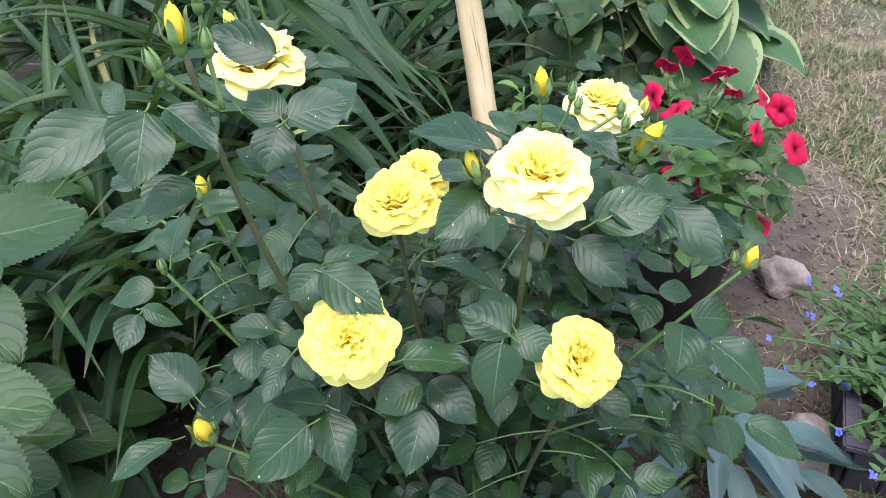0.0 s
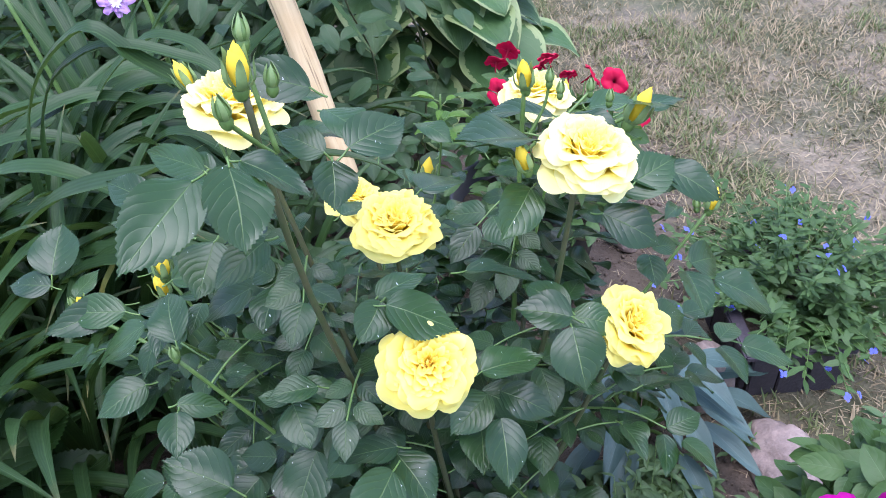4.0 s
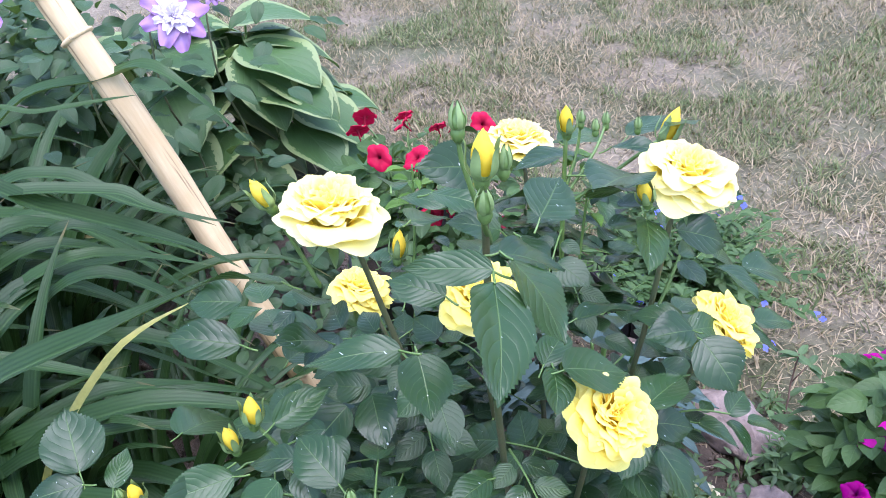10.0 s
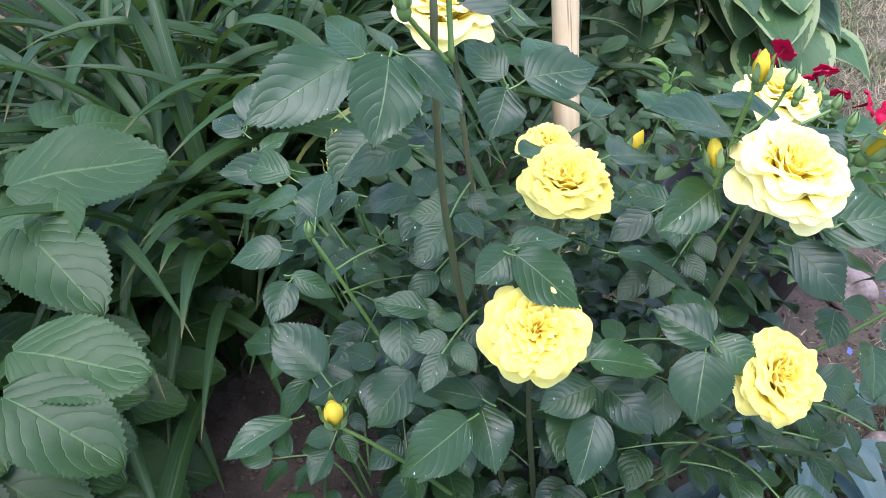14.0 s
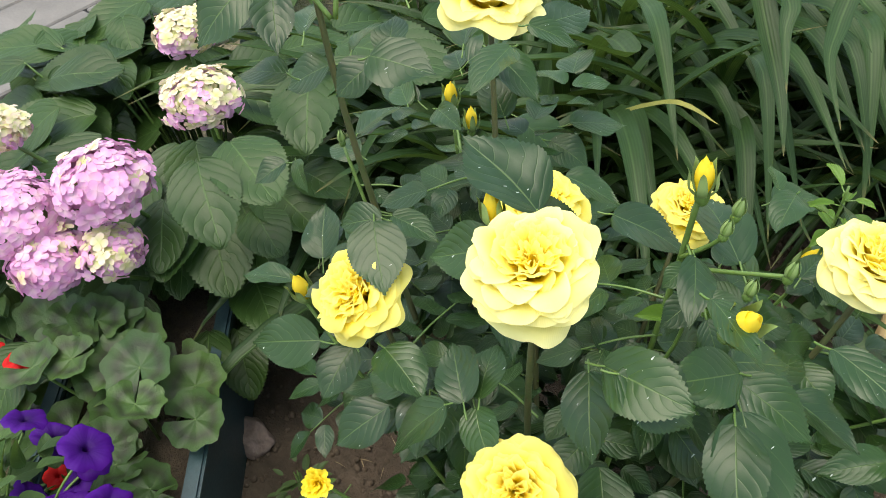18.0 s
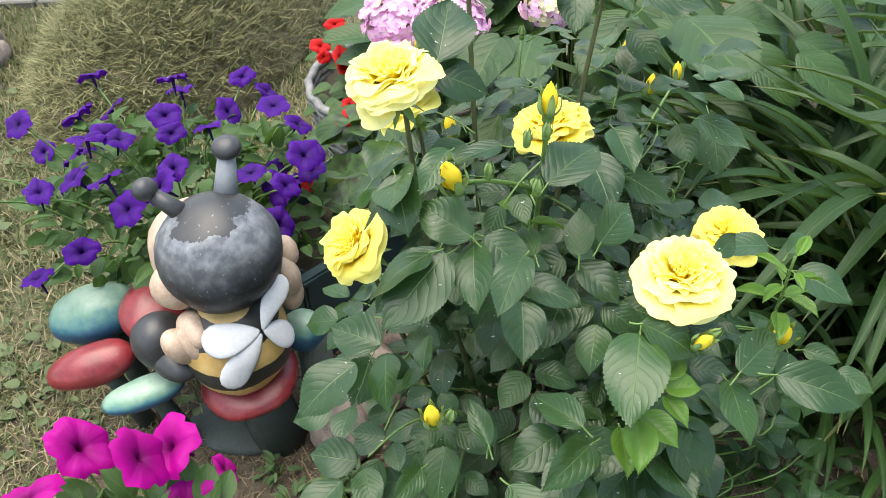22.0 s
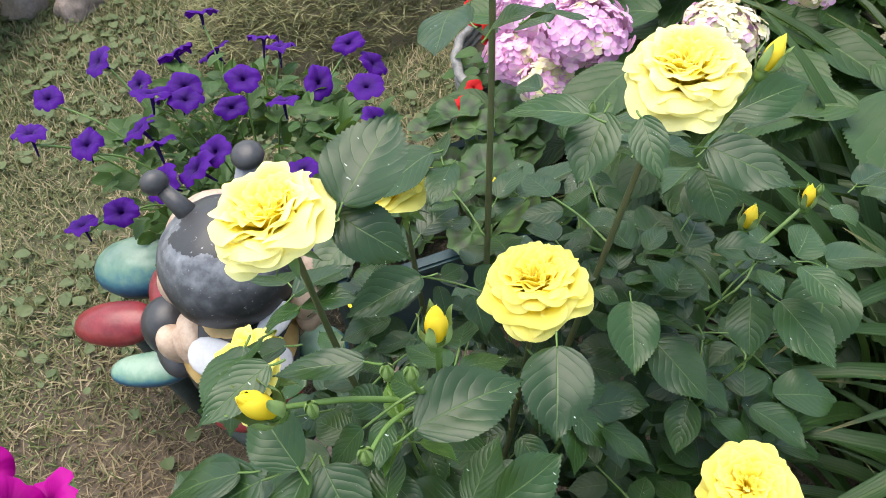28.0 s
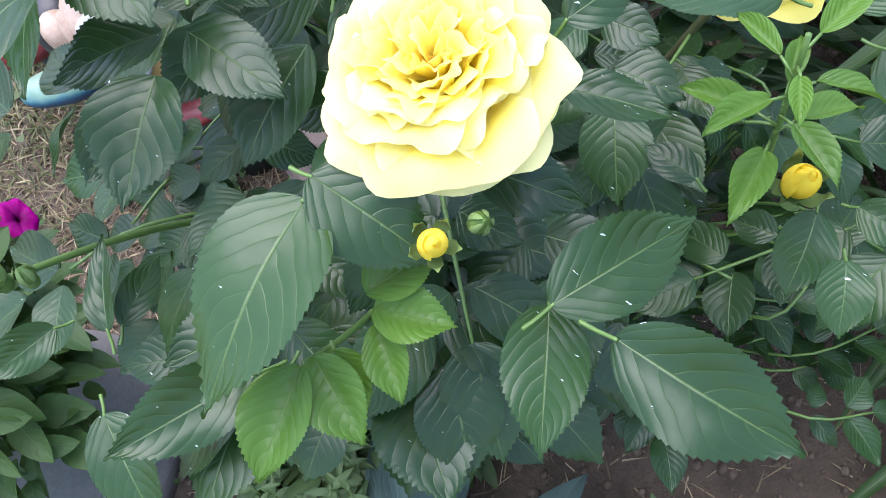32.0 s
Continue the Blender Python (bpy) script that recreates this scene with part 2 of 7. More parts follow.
def plain_material(name, a, b, scale=30.0, rough=0.6, bump=0.3, metal=0.0, fine=200.0, depth=0.002):
    """Two-scale mottled surface between the colours a and b."""
    k = Mat(name)
    pos = k.node("NewGeometry").outputs["Position"]
    f = k.math("ADD", k.math("MULTIPLY", k.noise(pos, scale), 0.65), k.math("MULTIPLY", k.noise(pos, fine, 3.0), 0.35))
    k.color(k.ramp(f, (0.32, a), (0.68, b)))
    k.rough(k.math("ADD", rough - 0.1, k.math("MULTIPLY", k.noise(pos, scale * 2), 0.2)))
    k.b.inputs["Metallic"].default_value = metal
    k.bump(k.math("ADD", k.noise(pos, fine, 4.0), k.noise(pos, scale, 4.0)), bump, depth)
    return k.m


M_leaf = leaf_material("rose_leaf", (0.0054, 0.0207, 0.0063), (0.0189, 0.0522, 0.0117), (0.11, 0.18, 0.05), 7.0, 0.75, 0.26, 0.06, 0.75, None, 0.238, 0.36, 0.3, 2.2, 0.4, 26.0)
M_young = leaf_material("young_rose_leaf", (0.04, 0.10, 0.012), (0.08, 0.17, 0.022), (0.15, 0.26, 0.06), 7.5, 0.7, 0.3, 0.25, 0.8, None, 0.0, 0.4, 0.3)


def strap_material(name, dark, light):
    """A strap leaf with fine ribs running along it and a pale crease."""
    k = Mat(name)
    uv = k.node("UVMap")
    uv.uv_map = "UVMap"
    sep = k.node("SeparateXYZ")
    k.link(uv.outputs[0], sep.inputs[0])
    u = k.math("ABSOLUTE", sep.outputs[0])
    geo = k.node("NewGeometry")
    info = k.node("ObjectInfo")
    rib = k.math("ADD", 0.5, k.math("MULTIPLY", k.math("SINE", k.math("MULTIPLY", u, 26.0)), 0.5))
    base = k.mix(k.math("FRACT", k.math("ADD", info.outputs["Random"], geo.outputs["Random Per Island"])), dark, light)
    base = k.mix(k.math("MULTIPLY", k.noise(geo.outputs["Position"], 14.0, 3.0), 0.5), base, tuple(c * 1.5 for c in light))
    base = k.mix(k.math("MULTIPLY", rib, 0.22), base, (0.06, 0.12, 0.035))
    base = k.mix(k.math("MULTIPLY", k.math("SUBTRACT", 1.0, k.math("MULTIPLY", u, 9.0), True), 0.4), base, (0.09, 0.16, 0.05))
    tip = k.math("MULTIPLY", k.math("SUBTRACT", k.math("ADD", sep.outputs[1], k.math("MULTIPLY", k.noise(geo.outputs["Position"], 25.0), 0.16)), 1.02), 12.0, True)
    k.color(k.mix(tip, base, (0.16, 0.13, 0.05)))
    k.rough(k.math("ADD", 0.36, k.math("MULTIPLY", k.noise(geo.outputs["Position"], 90.0), 0.2)))
    k.b.inputs["Specular IOR Level"].default_value = 0.28
    k.bump(k.math("ADD", rib, k.math("MULTIPLY", k.noise(geo.outputs["Position"], 160.0), 0.5)), 0.25, 0.0006)
    k.thin((0.13, 0.24, 0.04), 0.14)
    return k.m


M_dry = plain_material("withered_leaf", (0.12, 0.11, 0.025), (0.2, 0.17, 0.045), 30, 0.6)
M_lily = strap_material("daylily_leaf", (0.0057, 0.0205, 0.0057), (0.0197, 0.0525, 0.0115))
M_hydleaf = leaf_material("hydrangea_leaf", (0.0110, 0.0323, 0.0059), (0.0238, 0.0595, 0.0110), (0.09, 0.17, 0.045), 6.5, 0.9, 0.36, 0.12, 1.2, None, 0.0, 0.7, 0.5)
M_hosta = leaf_material("hosta_leaf", (0.028, 0.07, 0.02), (0.05, 0.105, 0.03), (0.08, 0.15, 0.05), 5.0, 1.9, 0.4, 0.12, 0.9, (0.2, 0.26, 0.10), 0.0, 0.6, 0.5)
M_bluehosta = leaf_material("blue_hosta_leaf", (0.036, 0.07, 0.062), (0.064, 0.108, 0.096), (0.13, 0.2, 0.18), 4.0, 2.0, 0.45, 0.1, 0.5, None, 0.0, 0.5, 0.35)
M_clemleaf = leaf_material("clematis_leaf", (0.012, 0.036, 0.011), (0.03, 0.068, 0.02), (0.06, 0.12, 0.045), 4.0, 1.2, 0.45, 0.16, 0.7, None, 0.0, 0.35, 0.3)
M_petleaf = leaf_material("petunia_leaf", (0.0185, 0.0493, 0.0114), (0.0458, 0.0968, 0.0229), (0.12, 0.2, 0.08), 5.0, 0.7, 0.45, 0.2, 0.9, None, 0.0, 0.35, 0.3)
M_geran = leaf_material("geranium_leaf", (0.05, 0.12, 0.03), (0.09, 0.19, 0.045), (0.11, 0.2, 0.07), 4.0, 1.0, 0.5, 0.15)
M_weed = leaf_material("weed_leaf", (0.032, 0.068, 0.024), (0.068, 0.12, 0.042), (0.13, 0.2, 0.08), 4.0, 0.6, 0.45, 0.2, 0.6, None, 0.0, 0.4, 0.2)
M_stem = plain_material("rose_cane", (0.05, 0.08, 0.025), (0.09, 0.085, 0.04), 40, 0.5, 0.2)
M_shoot = plain_material("green_shoot", (0.07, 0.14, 0.03), (0.12, 0.21, 0.05), 40, 0.45, 0.15)
M_rose = petal_material("rose_petal", (0.99, 0.83, 0.06), (0.99, 0.93, 0.35), 0.48, 0.9, 0.8, 0.2, 2.2)
M_guard = petal_material("outer_rose_petal", (0.99, 0.84, 0.075), (0.99, 0.935, 0.46), 0.42, 0.9, 0.8, 0.2, 2.0)
M_sepal = plain_material("sepal", (0.13, 0.21, 0.07), (0.22, 0.32, 0.11), 60, 0.5, 0.1)
M_deep = petal_material("deep_rose_petal", (0.99, 0.81, 0.045), (0.99, 0.915, 0.3), 0.48, 0.9, 0.8, 0.2, 2.2)
M_budp = petal_material("bud_petal", (0.98, 0.74, 0.02), (0.98, 0.86, 0.13), 0.42)
M_stamen = plain_material("stamen", (0.6, 0.32, 0.02), (0.8, 0.48, 0.04), 200, 0.7)
M_violet = petal_material("violet_petunia_petal", (0.006, 0.001, 0.03), (0.055, 0.003, 0.18), 0.2, 1.0, 0.6, 0.2, 0.8)
M_magenta = petal_material("magenta_petunia_petal", (0.05, 0.0005, 0.03), (0.36, 0.0005, 0.2), 0.2, 1.0, 0.55, 0.2, 0.8)
M_red = petal_material("crimson_petunia_petal", (0.08, 0.001, 0.006), (0.52, 0.008, 0.05), 0.2, 1.0, 0.55, 0.3, 0.9)
M_pink = petal_material("hydrangea_floret", (0.8, 0.6, 0.64), (0.74, 0.38, 0.63), 0.25, 1.3, 0.6, 0.35)
M_cream = petal_material("young_hydrangea_floret", (0.62, 0.68, 0.25), (0.78, 0.66, 0.52), 0.25, 1.1, 0.6, 0.4)
M_blue = petal_material("lobelia_petal", (0.12, 0.14, 0.5), (0.16, 0.2, 0.75), 0.2)
M_pale = petal_material("clematis_heart", (0.6, 0.5, 0.64), (0.76, 0.73, 0.77), 0.2, 0.9)
M_mauve = petal_material("clematis_petal", (0.56, 0.42, 0.58), (0.36, 0.2, 0.42), 0.25, 0.9)

# ---- ground ----
def bed(x, y):
    """Nearness to the flower bed: 1 in the dug soil, 0 on the lawn."""
    d = math.hypot((x + 0.45) / 1.2, (y - 0.75) / 1.15)
    d2 = math.hypot((x - 0.1) / 0.5, (y + 0.0) / 0.3)
    n = noise.noise(Vector((x * 3, y * 3, 0))) * 0.18
    return max(0.0, min(1.0, (1.08 - min(d, d2) + n) * 3))


def ground_height(x, y):
    near = 1 if abs(x) < 3 and abs(y) < 3 else 0
    h = noise.noise(Vector((x * 1.3, y * 1.3, 4))) * 0.012
    h += 0.085 * math.exp(-((x + 0.12) ** 2 + (y - 0.78) ** 2) / 0.07)
    if near:
        b = bed(x, y)
        h += noise.noise(Vector((x * 9, y * 9, 1))) * (0.005 + 0.012 * b) + noise.noise(Vector((x * 28, y * 28, 2))) * 0.006 * b
    return h


def ground_material():
    k = Mat("ground")
    pos = k.node("NewGeometry").outputs["Position"]
    sep = k.node("SeparateXYZ")
    k.link(pos, sep.inputs[0])
    soil = k.ramp(k.noise(pos, 22.0, 8.0, 0.7), (0.3, (0.045, 0.033, 0.023)), (0.7, (0.12, 0.091, 0.066)))
    turf = k.ramp(k.noise(pos, 90.0, 6.0, 0.7), (0.3, (0.11, 0.092, 0.06)), (0.7, (0.31, 0.255, 0.17)))
    moss = k.ramp(k.noise(pos, 60.0, 6.0, 0.7), (0.3, (0.035, 0.048, 0.017)), (0.7, (0.10, 0.11, 0.045)))
    turf = k.mix(k.math("MULTIPLY", k.ramp(k.noise(pos, 7.0, 6.0, 0.7), (0.45, (0, 0, 0)), (0.6, (1, 1, 1))), 0.55), turf, (0.07, 0.06, 0.04))
    turf = k.mix(k.ramp(k.noise(pos, 2.6, 4.0), (0.42, (0, 0, 0)), (0.62, (1, 1, 1))), turf, moss)
    green = k.math("ADD", k.math("MULTIPLY", k.math("ADD", sep.outputs[1], 0.45), -1.6, True), k.math("SUBTRACT", k.noise(pos, 3.5, 4.0), 0.75), True)
    turf = k.mix(green, turf, moss)
    near = k.node("Mapping")
    near.inputs["Location"].default_value = (0.0, 0.48, 0)
    k.link(pos, near.inputs["Vector"])
    gap = k.node("VectorMath")
    gap.operation = "LENGTH"
    k.link(near.outputs[0], gap.inputs[0])
    worn = k.math("MULTIPLY", k.math("SUBTRACT", k.math("ADD", 0.3, k.math("MULTIPLY", k.noise(pos, 6.0), 0.3)), gap.outputs["Value"]), 6.0, True)
    turf = k.mix(worn, turf, k.ramp(k.noise(pos, 70.0, 6.0), (0.3, (0.06, 0.045, 0.03)), (0.7, (0.15, 0.115, 0.08))))
    at = k.node("Attribute")
    at.attribute_name = "bed"
    k.color(k.mix(at.outputs["Fac"], turf, soil))
    k.rough(0.95)
    k.bump(k.math("ADD", k.noise(pos, 140.0, 6.0, 0.75), k.math("MULTIPLY", k.noise(pos, 35.0, 4.0), 1.5)), 0.9, 0.006)
    return k.m


def axis_points(near, far, n):
    inner = steps(-near, near, n)
    tail = [near * (far / near) ** (i / 9) for i in range(1, 10)]
    return [-v for v in reversed(tail)] + inner + tail


gx = axis_points(2.6, 400, 150)
ground_me = grid_mesh("ground", lambda u, v: (u, v, ground_height(u, v)), gx, gx, ground_material())
lay = ground_me.attributes.new("bed", "FLOAT", "POINT")
lay.data.foreach_set("value", [bed(v.co.x, v.co.y) if abs(v.co.x) < 3 and abs(v.co.y) < 3 else 0.0 for v in ground_me.vertices])
tagged(new("ground", ground_me), "patchy dry lawn with bare brown soil in the bed", "ground", "", "structure")

# ---- paved edge beyond the lawn ----
M_paving = plain_material("paving_concrete", (0.1100, 0.1045, 0.0963), (0.1870, 0.1760, 0.1650), 9, 0.9, 0.5, 0, 160, 0.002)
pavement = tagged(new("pavement"), "grey concrete paving slabs along the lawn", "pavement", "", "structure")
SLAB = bmesh.new()
bmesh.ops.create_cube(SLAB, size=1, matrix=Matrix.Diagonal((0.492, 0.222, 0.05, 1)))
bmesh.ops.bevel(SLAB, geom=SLAB.edges[:], offset=0.005, segments=1, affect="EDGES")
SLAB = mesh_of("paving_slab", SLAB, M_paving, False)
for row in range(3):
    for i in range(-3, 5):
        along, out = 0.339 + 0.5 * i + 0.25 * (row % 2), 0.114 + 0.23 * row
        m = Matrix.Translation((-1.688 - 0.297 * along - 0.955 * out, -0.908 + 0.955 * along - 0.297 * out, 0.0)) @ Matrix.Rotation(radians(107.3), 4, "Z")
        part("paving_slab", SLAB, pavement, m)

# ---- rose bush ----
bush = empty("rose_bush", -0.06, 0.04, 0.0, "yellow floribunda rose bush with glossy dark green leaves", "rose bush")


def leaflet_mesh(name, mat, fold, bend, swing, twist, seed, rows=47):
    """A pointed oval leaflet, 1 long, with forward teeth and a slightly rolling blade."""
    rg = random.Random(seed)
    p1, p2, p3 = rg.uniform(0, 6), rg.uniform(0, 6), rg.uniform(0, 6)
    belly = rg.uniform(0.74, 0.9)

    def fn(u, v):
        w = 0.5 * max(0.0, math.sin(math.pi * (0.004 + 0.996 * v) ** belly)) ** (0.6 + 0.62 * v * v) if v < 1 else 0.0
        y = v
        if abs(u) > 0.9 and 0.04 < v < 0.99:
            odd = int(round(v * (rows - 1))) % 2
            w += 0.013 if odd else -0.008
            y += 0.012 if odd else -0.004
        x = u * w + swing * v * v
        roll = 0.028 * math.sin(5.5 * v + p1) * u * abs(u) + 0.016 * math.sin(9.0 * v + p2) * abs(u) ** 2 + 0.012 * math.sin(13 * v + p3 + 2 * u) * abs(u) ** 3
        z = abs(u) * w * fold * (1.2 - 0.5 * abs(u)) + roll - bend * (v - 0.08) ** 2 + twist * u * w * v + 0.012 * math.sin(6 * v + p2)
        return (x, y, z)

    return grid_mesh(name, fn, [-1, -0.75, -0.38, 0, 0.38, 0.75, 1] if rows > 30 else [-1, -0.55, 0, 0.55, 1], steps(0, 1, rows), mat)


LEAFLETS = [leaflet_mesh("leaflet", M_leaf, *q, i) for i, q in enumerate(((0.16, 0.1, 0.03, 0.1), (0.08, 0.22, -0.04, -0.15), (0.28, 0.08, 0.0, 0.2), (0.12, 0.28, 0.05, -0.22), (0.05, 0.14, -0.02, 0.25), (0.2, 0.2, 0.02, -0.1)))]
FILL = [leaflet_mesh("inner_leaf", M_leaf, *q, 20 + i, 25) for i, q in enumerate(((0.3, 0.12, 0.02, 0.1), (0.12, 0.22, -0.03, -0.2)))]
YOUNG = leaflet_mesh("young_leaflet", M_young, 0.55, 0.14, 0.02, 0.1, 9)
leaf_count = 0
tilt_rg = random.Random(17)


def leaf(bx, by, bz, tx, ty, tz, wide, nx, ny, mesh=None):
    """One leaflet from its stalk to its tip; (nx, ny, 1) is the way its face looks."""
    global leaf_count
    b, t = Vector((bx, by, bz)), Vector((tx, ty, tz))
    d = t - b
    n = Vector((nx + tilt_rg.uniform(-.4, .4), ny + tilt_rg.uniform(-.4, .4), 1))
    me = mesh or LEAFLETS[leaf_count % 6]
    leaf_count += 1
    m = axes(b, d, n, d.length * wide, d.length, d.length)
    part("leaf", me, bush, m)
    back = b - d * 0.2 + Vector((0, 0, -0.005))
    part("leafstalk", tube("leafstalk", [back, (b + back) / 2 + Vector((0, 0, -0.001)), b + d * 0.02], 0.0009, 0.0007, M_shoot, 5), bush)


leaf(-0.273, -0.084, 0.860, -0.320, -0.136, 0.848, 0.56, 0.39, -0.57)
leaf(-0.252, -0.077, 0.859, -0.253, -0.123, 0.833, 0.80, 0.33, -0.57)
leaf(-0.245, -0.061, 0.851, -0.208, -0.081, 0.828, 0.60, 0.29, -0.60)
leaf(-0.187, -0.008, 0.808, -0.215, 0.009, 0.825, 0.75, 0.23, -0.63)
leaf(-0.174, -0.031, 0.822, -0.126, -0.013, 0.826, 0.75, 0.18, -0.63)
leaf(-0.185, -0.023, 0.810, -0.191, -0.054, 0.793, 0.90, 0.22, -0.59)
leaf(-0.186, 0.007, 0.851, -0.234, 0.017, 0.870, 0.62, 0.25, -0.71)
leaf(-0.242, -0.065, 0.791, -0.281, -0.092, 0.788, 0.55, 0.30, -0.53)
leaf(-0.107, -0.088, 0.626, -0.052, -0.088, 0.623, 0.72, 0.06, -0.42)
leaf(-0.027, -0.086, 0.642, -0.036, -0.132, 0.623, 0.90, 0.02, -0.41)
leaf(-0.194, -0.109, 0.566, -0.239, -0.158, 0.558, 0.70, 0.18, -0.34)
leaf(-0.184, -0.083, 0.552, -0.165, -0.131, 0.533, 0.72, 0.14, -0.35)
leaf(0.049, -0.019, 0.710, 0.109, -0.007, 0.722, 0.65, -0.10, -0.53)
leaf(0.115, 0.025, 0.688, 0.157, -0.019, 0.672, 0.58, -0.15, -0.51)
leaf(-0.038, -0.028, 0.745, -0.075, -0.060, 0.730, 0.72, 0.05, -0.54)
leaf(0.035, -0.016, 0.688, 0.075, -0.051, 0.674, 0.68, -0.07, -0.49)
leaf(0.120, 0.099, 0.705, 0.183, 0.092, 0.711, 0.45, -0.16, -0.60)
leaf(-0.347, -0.073, 0.494, -0.396, -0.114, 0.494, 0.50, 0.28, -0.32)
leaf(-0.231, -0.030, 0.601, -0.273, -0.031, 0.609, 0.60, 0.22, -0.42)
leaf(-0.237, -0.029, 0.585, -0.265, -0.064, 0.576, 0.60, 0.21, -0.41)
leaf(-0.323, -0.045, 0.526, -0.372, -0.013, 0.552, 0.72, 0.27, -0.39)
leaf(-0.182, -0.084, 0.561, -0.235, -0.080, 0.571, 0.62, 0.17, -0.37)
leaf(-0.168, -0.051, 0.690, -0.118, -0.078, 0.671, 0.75, 0.13, -0.47)
leaf(-0.170, -0.043, 0.688, -0.194, -0.071, 0.679, 0.80, 0.16, -0.46)
leaf(-0.171, -0.034, 0.685, -0.126, -0.020, 0.685, 0.55, 0.14, -0.49)
leaf(-0.018, -0.068, 0.634, 0.020, -0.087, 0.626, 0.68, -0.02, -0.43)
leaf(-0.021, -0.075, 0.641, -0.064, -0.055, 0.651, 0.70, 0.03, -0.45)
leaf(-0.018, -0.064, 0.639, -0.047, -0.033, 0.654, 0.65, 0.01, -0.46)
leaf(-0.266, -0.076, 0.859, -0.298, -0.039, 0.863, 0.40, -0.36, -0.42)
leaf(-0.322, 0.143, 0.700, -0.364, 0.184, 0.713, 0.55, -0.18, -0.50)
leaf(-0.276, -0.017, 0.764, -0.296, -0.052, 0.746, 0.85, -0.28, -0.36)
leaf(-0.295, -0.025, 0.787, -0.343, 0.013, 0.790, 0.40, -0.26, -0.41)
leaf(-0.453, 0.235, 0.585, -0.435, 0.287, 0.612, 0.85, -0.06, -0.49)
leaf(-0.456, 0.226, 0.579, -0.499, 0.242, 0.585, 0.70, -0.05, -0.47)
leaf(-0.438, 0.219, 0.562, -0.410, 0.241, 0.575, 0.60, -0.08, -0.48)
leaf(-0.331, 0.021, 0.647, -0.333, 0.070, 0.664, 0.70, -0.19, -0.37)
leaf(-0.374, 0.103, 0.623, -0.430, 0.122, 0.625, 0.55, -0.10, -0.41)
leaf(-0.243, -0.011, 0.788, -0.263, 0.025, 0.797, 0.60, -0.33, -0.42)
leaf(-0.328, 0.111, 0.638, -0.276, 0.103, 0.645, 0.50, -0.20, -0.43)
leaf(0.061, -0.019, 0.715, 0.106, 0.005, 0.701, 0.80, 0.42, -0.18)
leaf(0.110, 0.037, 0.684, 0.170, -0.001, 0.656, 0.68, 0.33, -0.21)
leaf(0.089, 0.053, 0.683, 0.145, 0.068, 0.667, 0.55, 0.35, -0.26)
leaf(0.174, 0.161, 0.566, 0.233, 0.146, 0.549, 0.55, 0.21, -0.29)
leaf(-0.187, -0.131, 0.337, -0.154, -0.194, 0.324, 0.60, 0.38, 0.00)
leaf(0.162, 0.160, 0.575, 0.135, 0.115, 0.569, 0.50, 0.26, -0.28)
leaf(0.077, 0.101, 0.668, 0.045, 0.079, 0.674, 0.55, 0.38, -0.28)
leaf(0.082, 0.061, 0.684, 0.101, 0.102, 0.669, 0.80, 0.40, 0.18)
leaf(0.094, 0.053, 0.692, 0.083, 0.004, 0.709, 0.70, 0.41, 0.25)
leaf(-0.251, 0.138, 0.656, -0.293, 0.146, 0.682, 0.75, 0.64, 0.10)
leaf(-0.363, 0.240, 0.551, -0.297, 0.264, 0.512, 0.80, 0.60, -0.00)
leaf(-0.027, -0.007, 0.773, -0.093, -0.014, 0.800, 0.75, 0.36, 0.38)
leaf(-0.168, 0.082, 0.789, -0.144, 0.031, 0.792, 0.58, 0.48, 0.29)
leaf(-0.210, 0.149, 0.764, -0.214, 0.208, 0.759, 0.62, 0.54, 0.13)
leaf(0.045, 0.102, 0.717, -0.016, 0.133, 0.727, 0.62, 0.25, 0.20)
leaf(-0.085, 0.119, 0.660, -0.033, 0.154, 0.640, 0.75, 0.29, 0.15)
leaf(-0.026, -0.014, 0.761, -0.033, 0.038, 0.746, 0.68, 0.31, 0.34)
leaf(-0.163, 0.137, 0.641, -0.120, 0.166, 0.622, 0.70, 0.35, 0.12)
leaf(-0.278, 0.137, 0.739, -0.328, 0.176, 0.763, 0.50, 0.58, 0.12)
leaf(-0.254, 0.223, 0.609, -0.229, 0.282, 0.598, 0.65, 0.42, 0.02)
leaf(-0.259, 0.201, 0.595, -0.218, 0.221, 0.577, 0.75, 0.41, 0.05)
leaf(-0.191, 0.082, 0.776, -0.143, 0.092, 0.752, 0.65, 0.47, 0.23)
leaf(0.130, 0.190, 0.657, 0.204, 0.191, 0.650, 0.62, 0.09, 0.37)
leaf(0.179, 0.169, 0.580, 0.235, 0.142, 0.591, 0.48, -0.01, 0.36)
leaf(0.115, 0.268, 0.620, 0.066, 0.299, 0.628, 0.55, 0.24, 0.11)
leaf(0.109, 0.263, 0.600, 0.157, 0.284, 0.591, 0.60, 0.14, 0.12)
leaf(0.119, 0.292, 0.629, 0.127, 0.355, 0.626, 0.56, 0.19, 0.04)
leaf(0.172, 0.188, 0.596, 0.209, 0.199, 0.593, 0.62, 0.02, 0.27, YOUNG)
leaf(0.044, 0.239, 0.670, 0.020, 0.255, 0.677, 0.60, 0.39, 0.19)
leaf(0.024, 0.228, 0.604, 0.016, 0.271, 0.601, 0.50, 0.36, 0.14)
leaf(0.124, 0.190, 0.662, 0.126, 0.236, 0.648, 0.66, 0.18, 0.28)
leaf(0.160, 0.204, 0.606, 0.174, 0.225, 0.600, 0.75, 0.07, 0.25, YOUNG)
leaf(0.081, 0.219, 0.624, 0.074, 0.262, 0.618, 0.55, 0.25, 0.19)
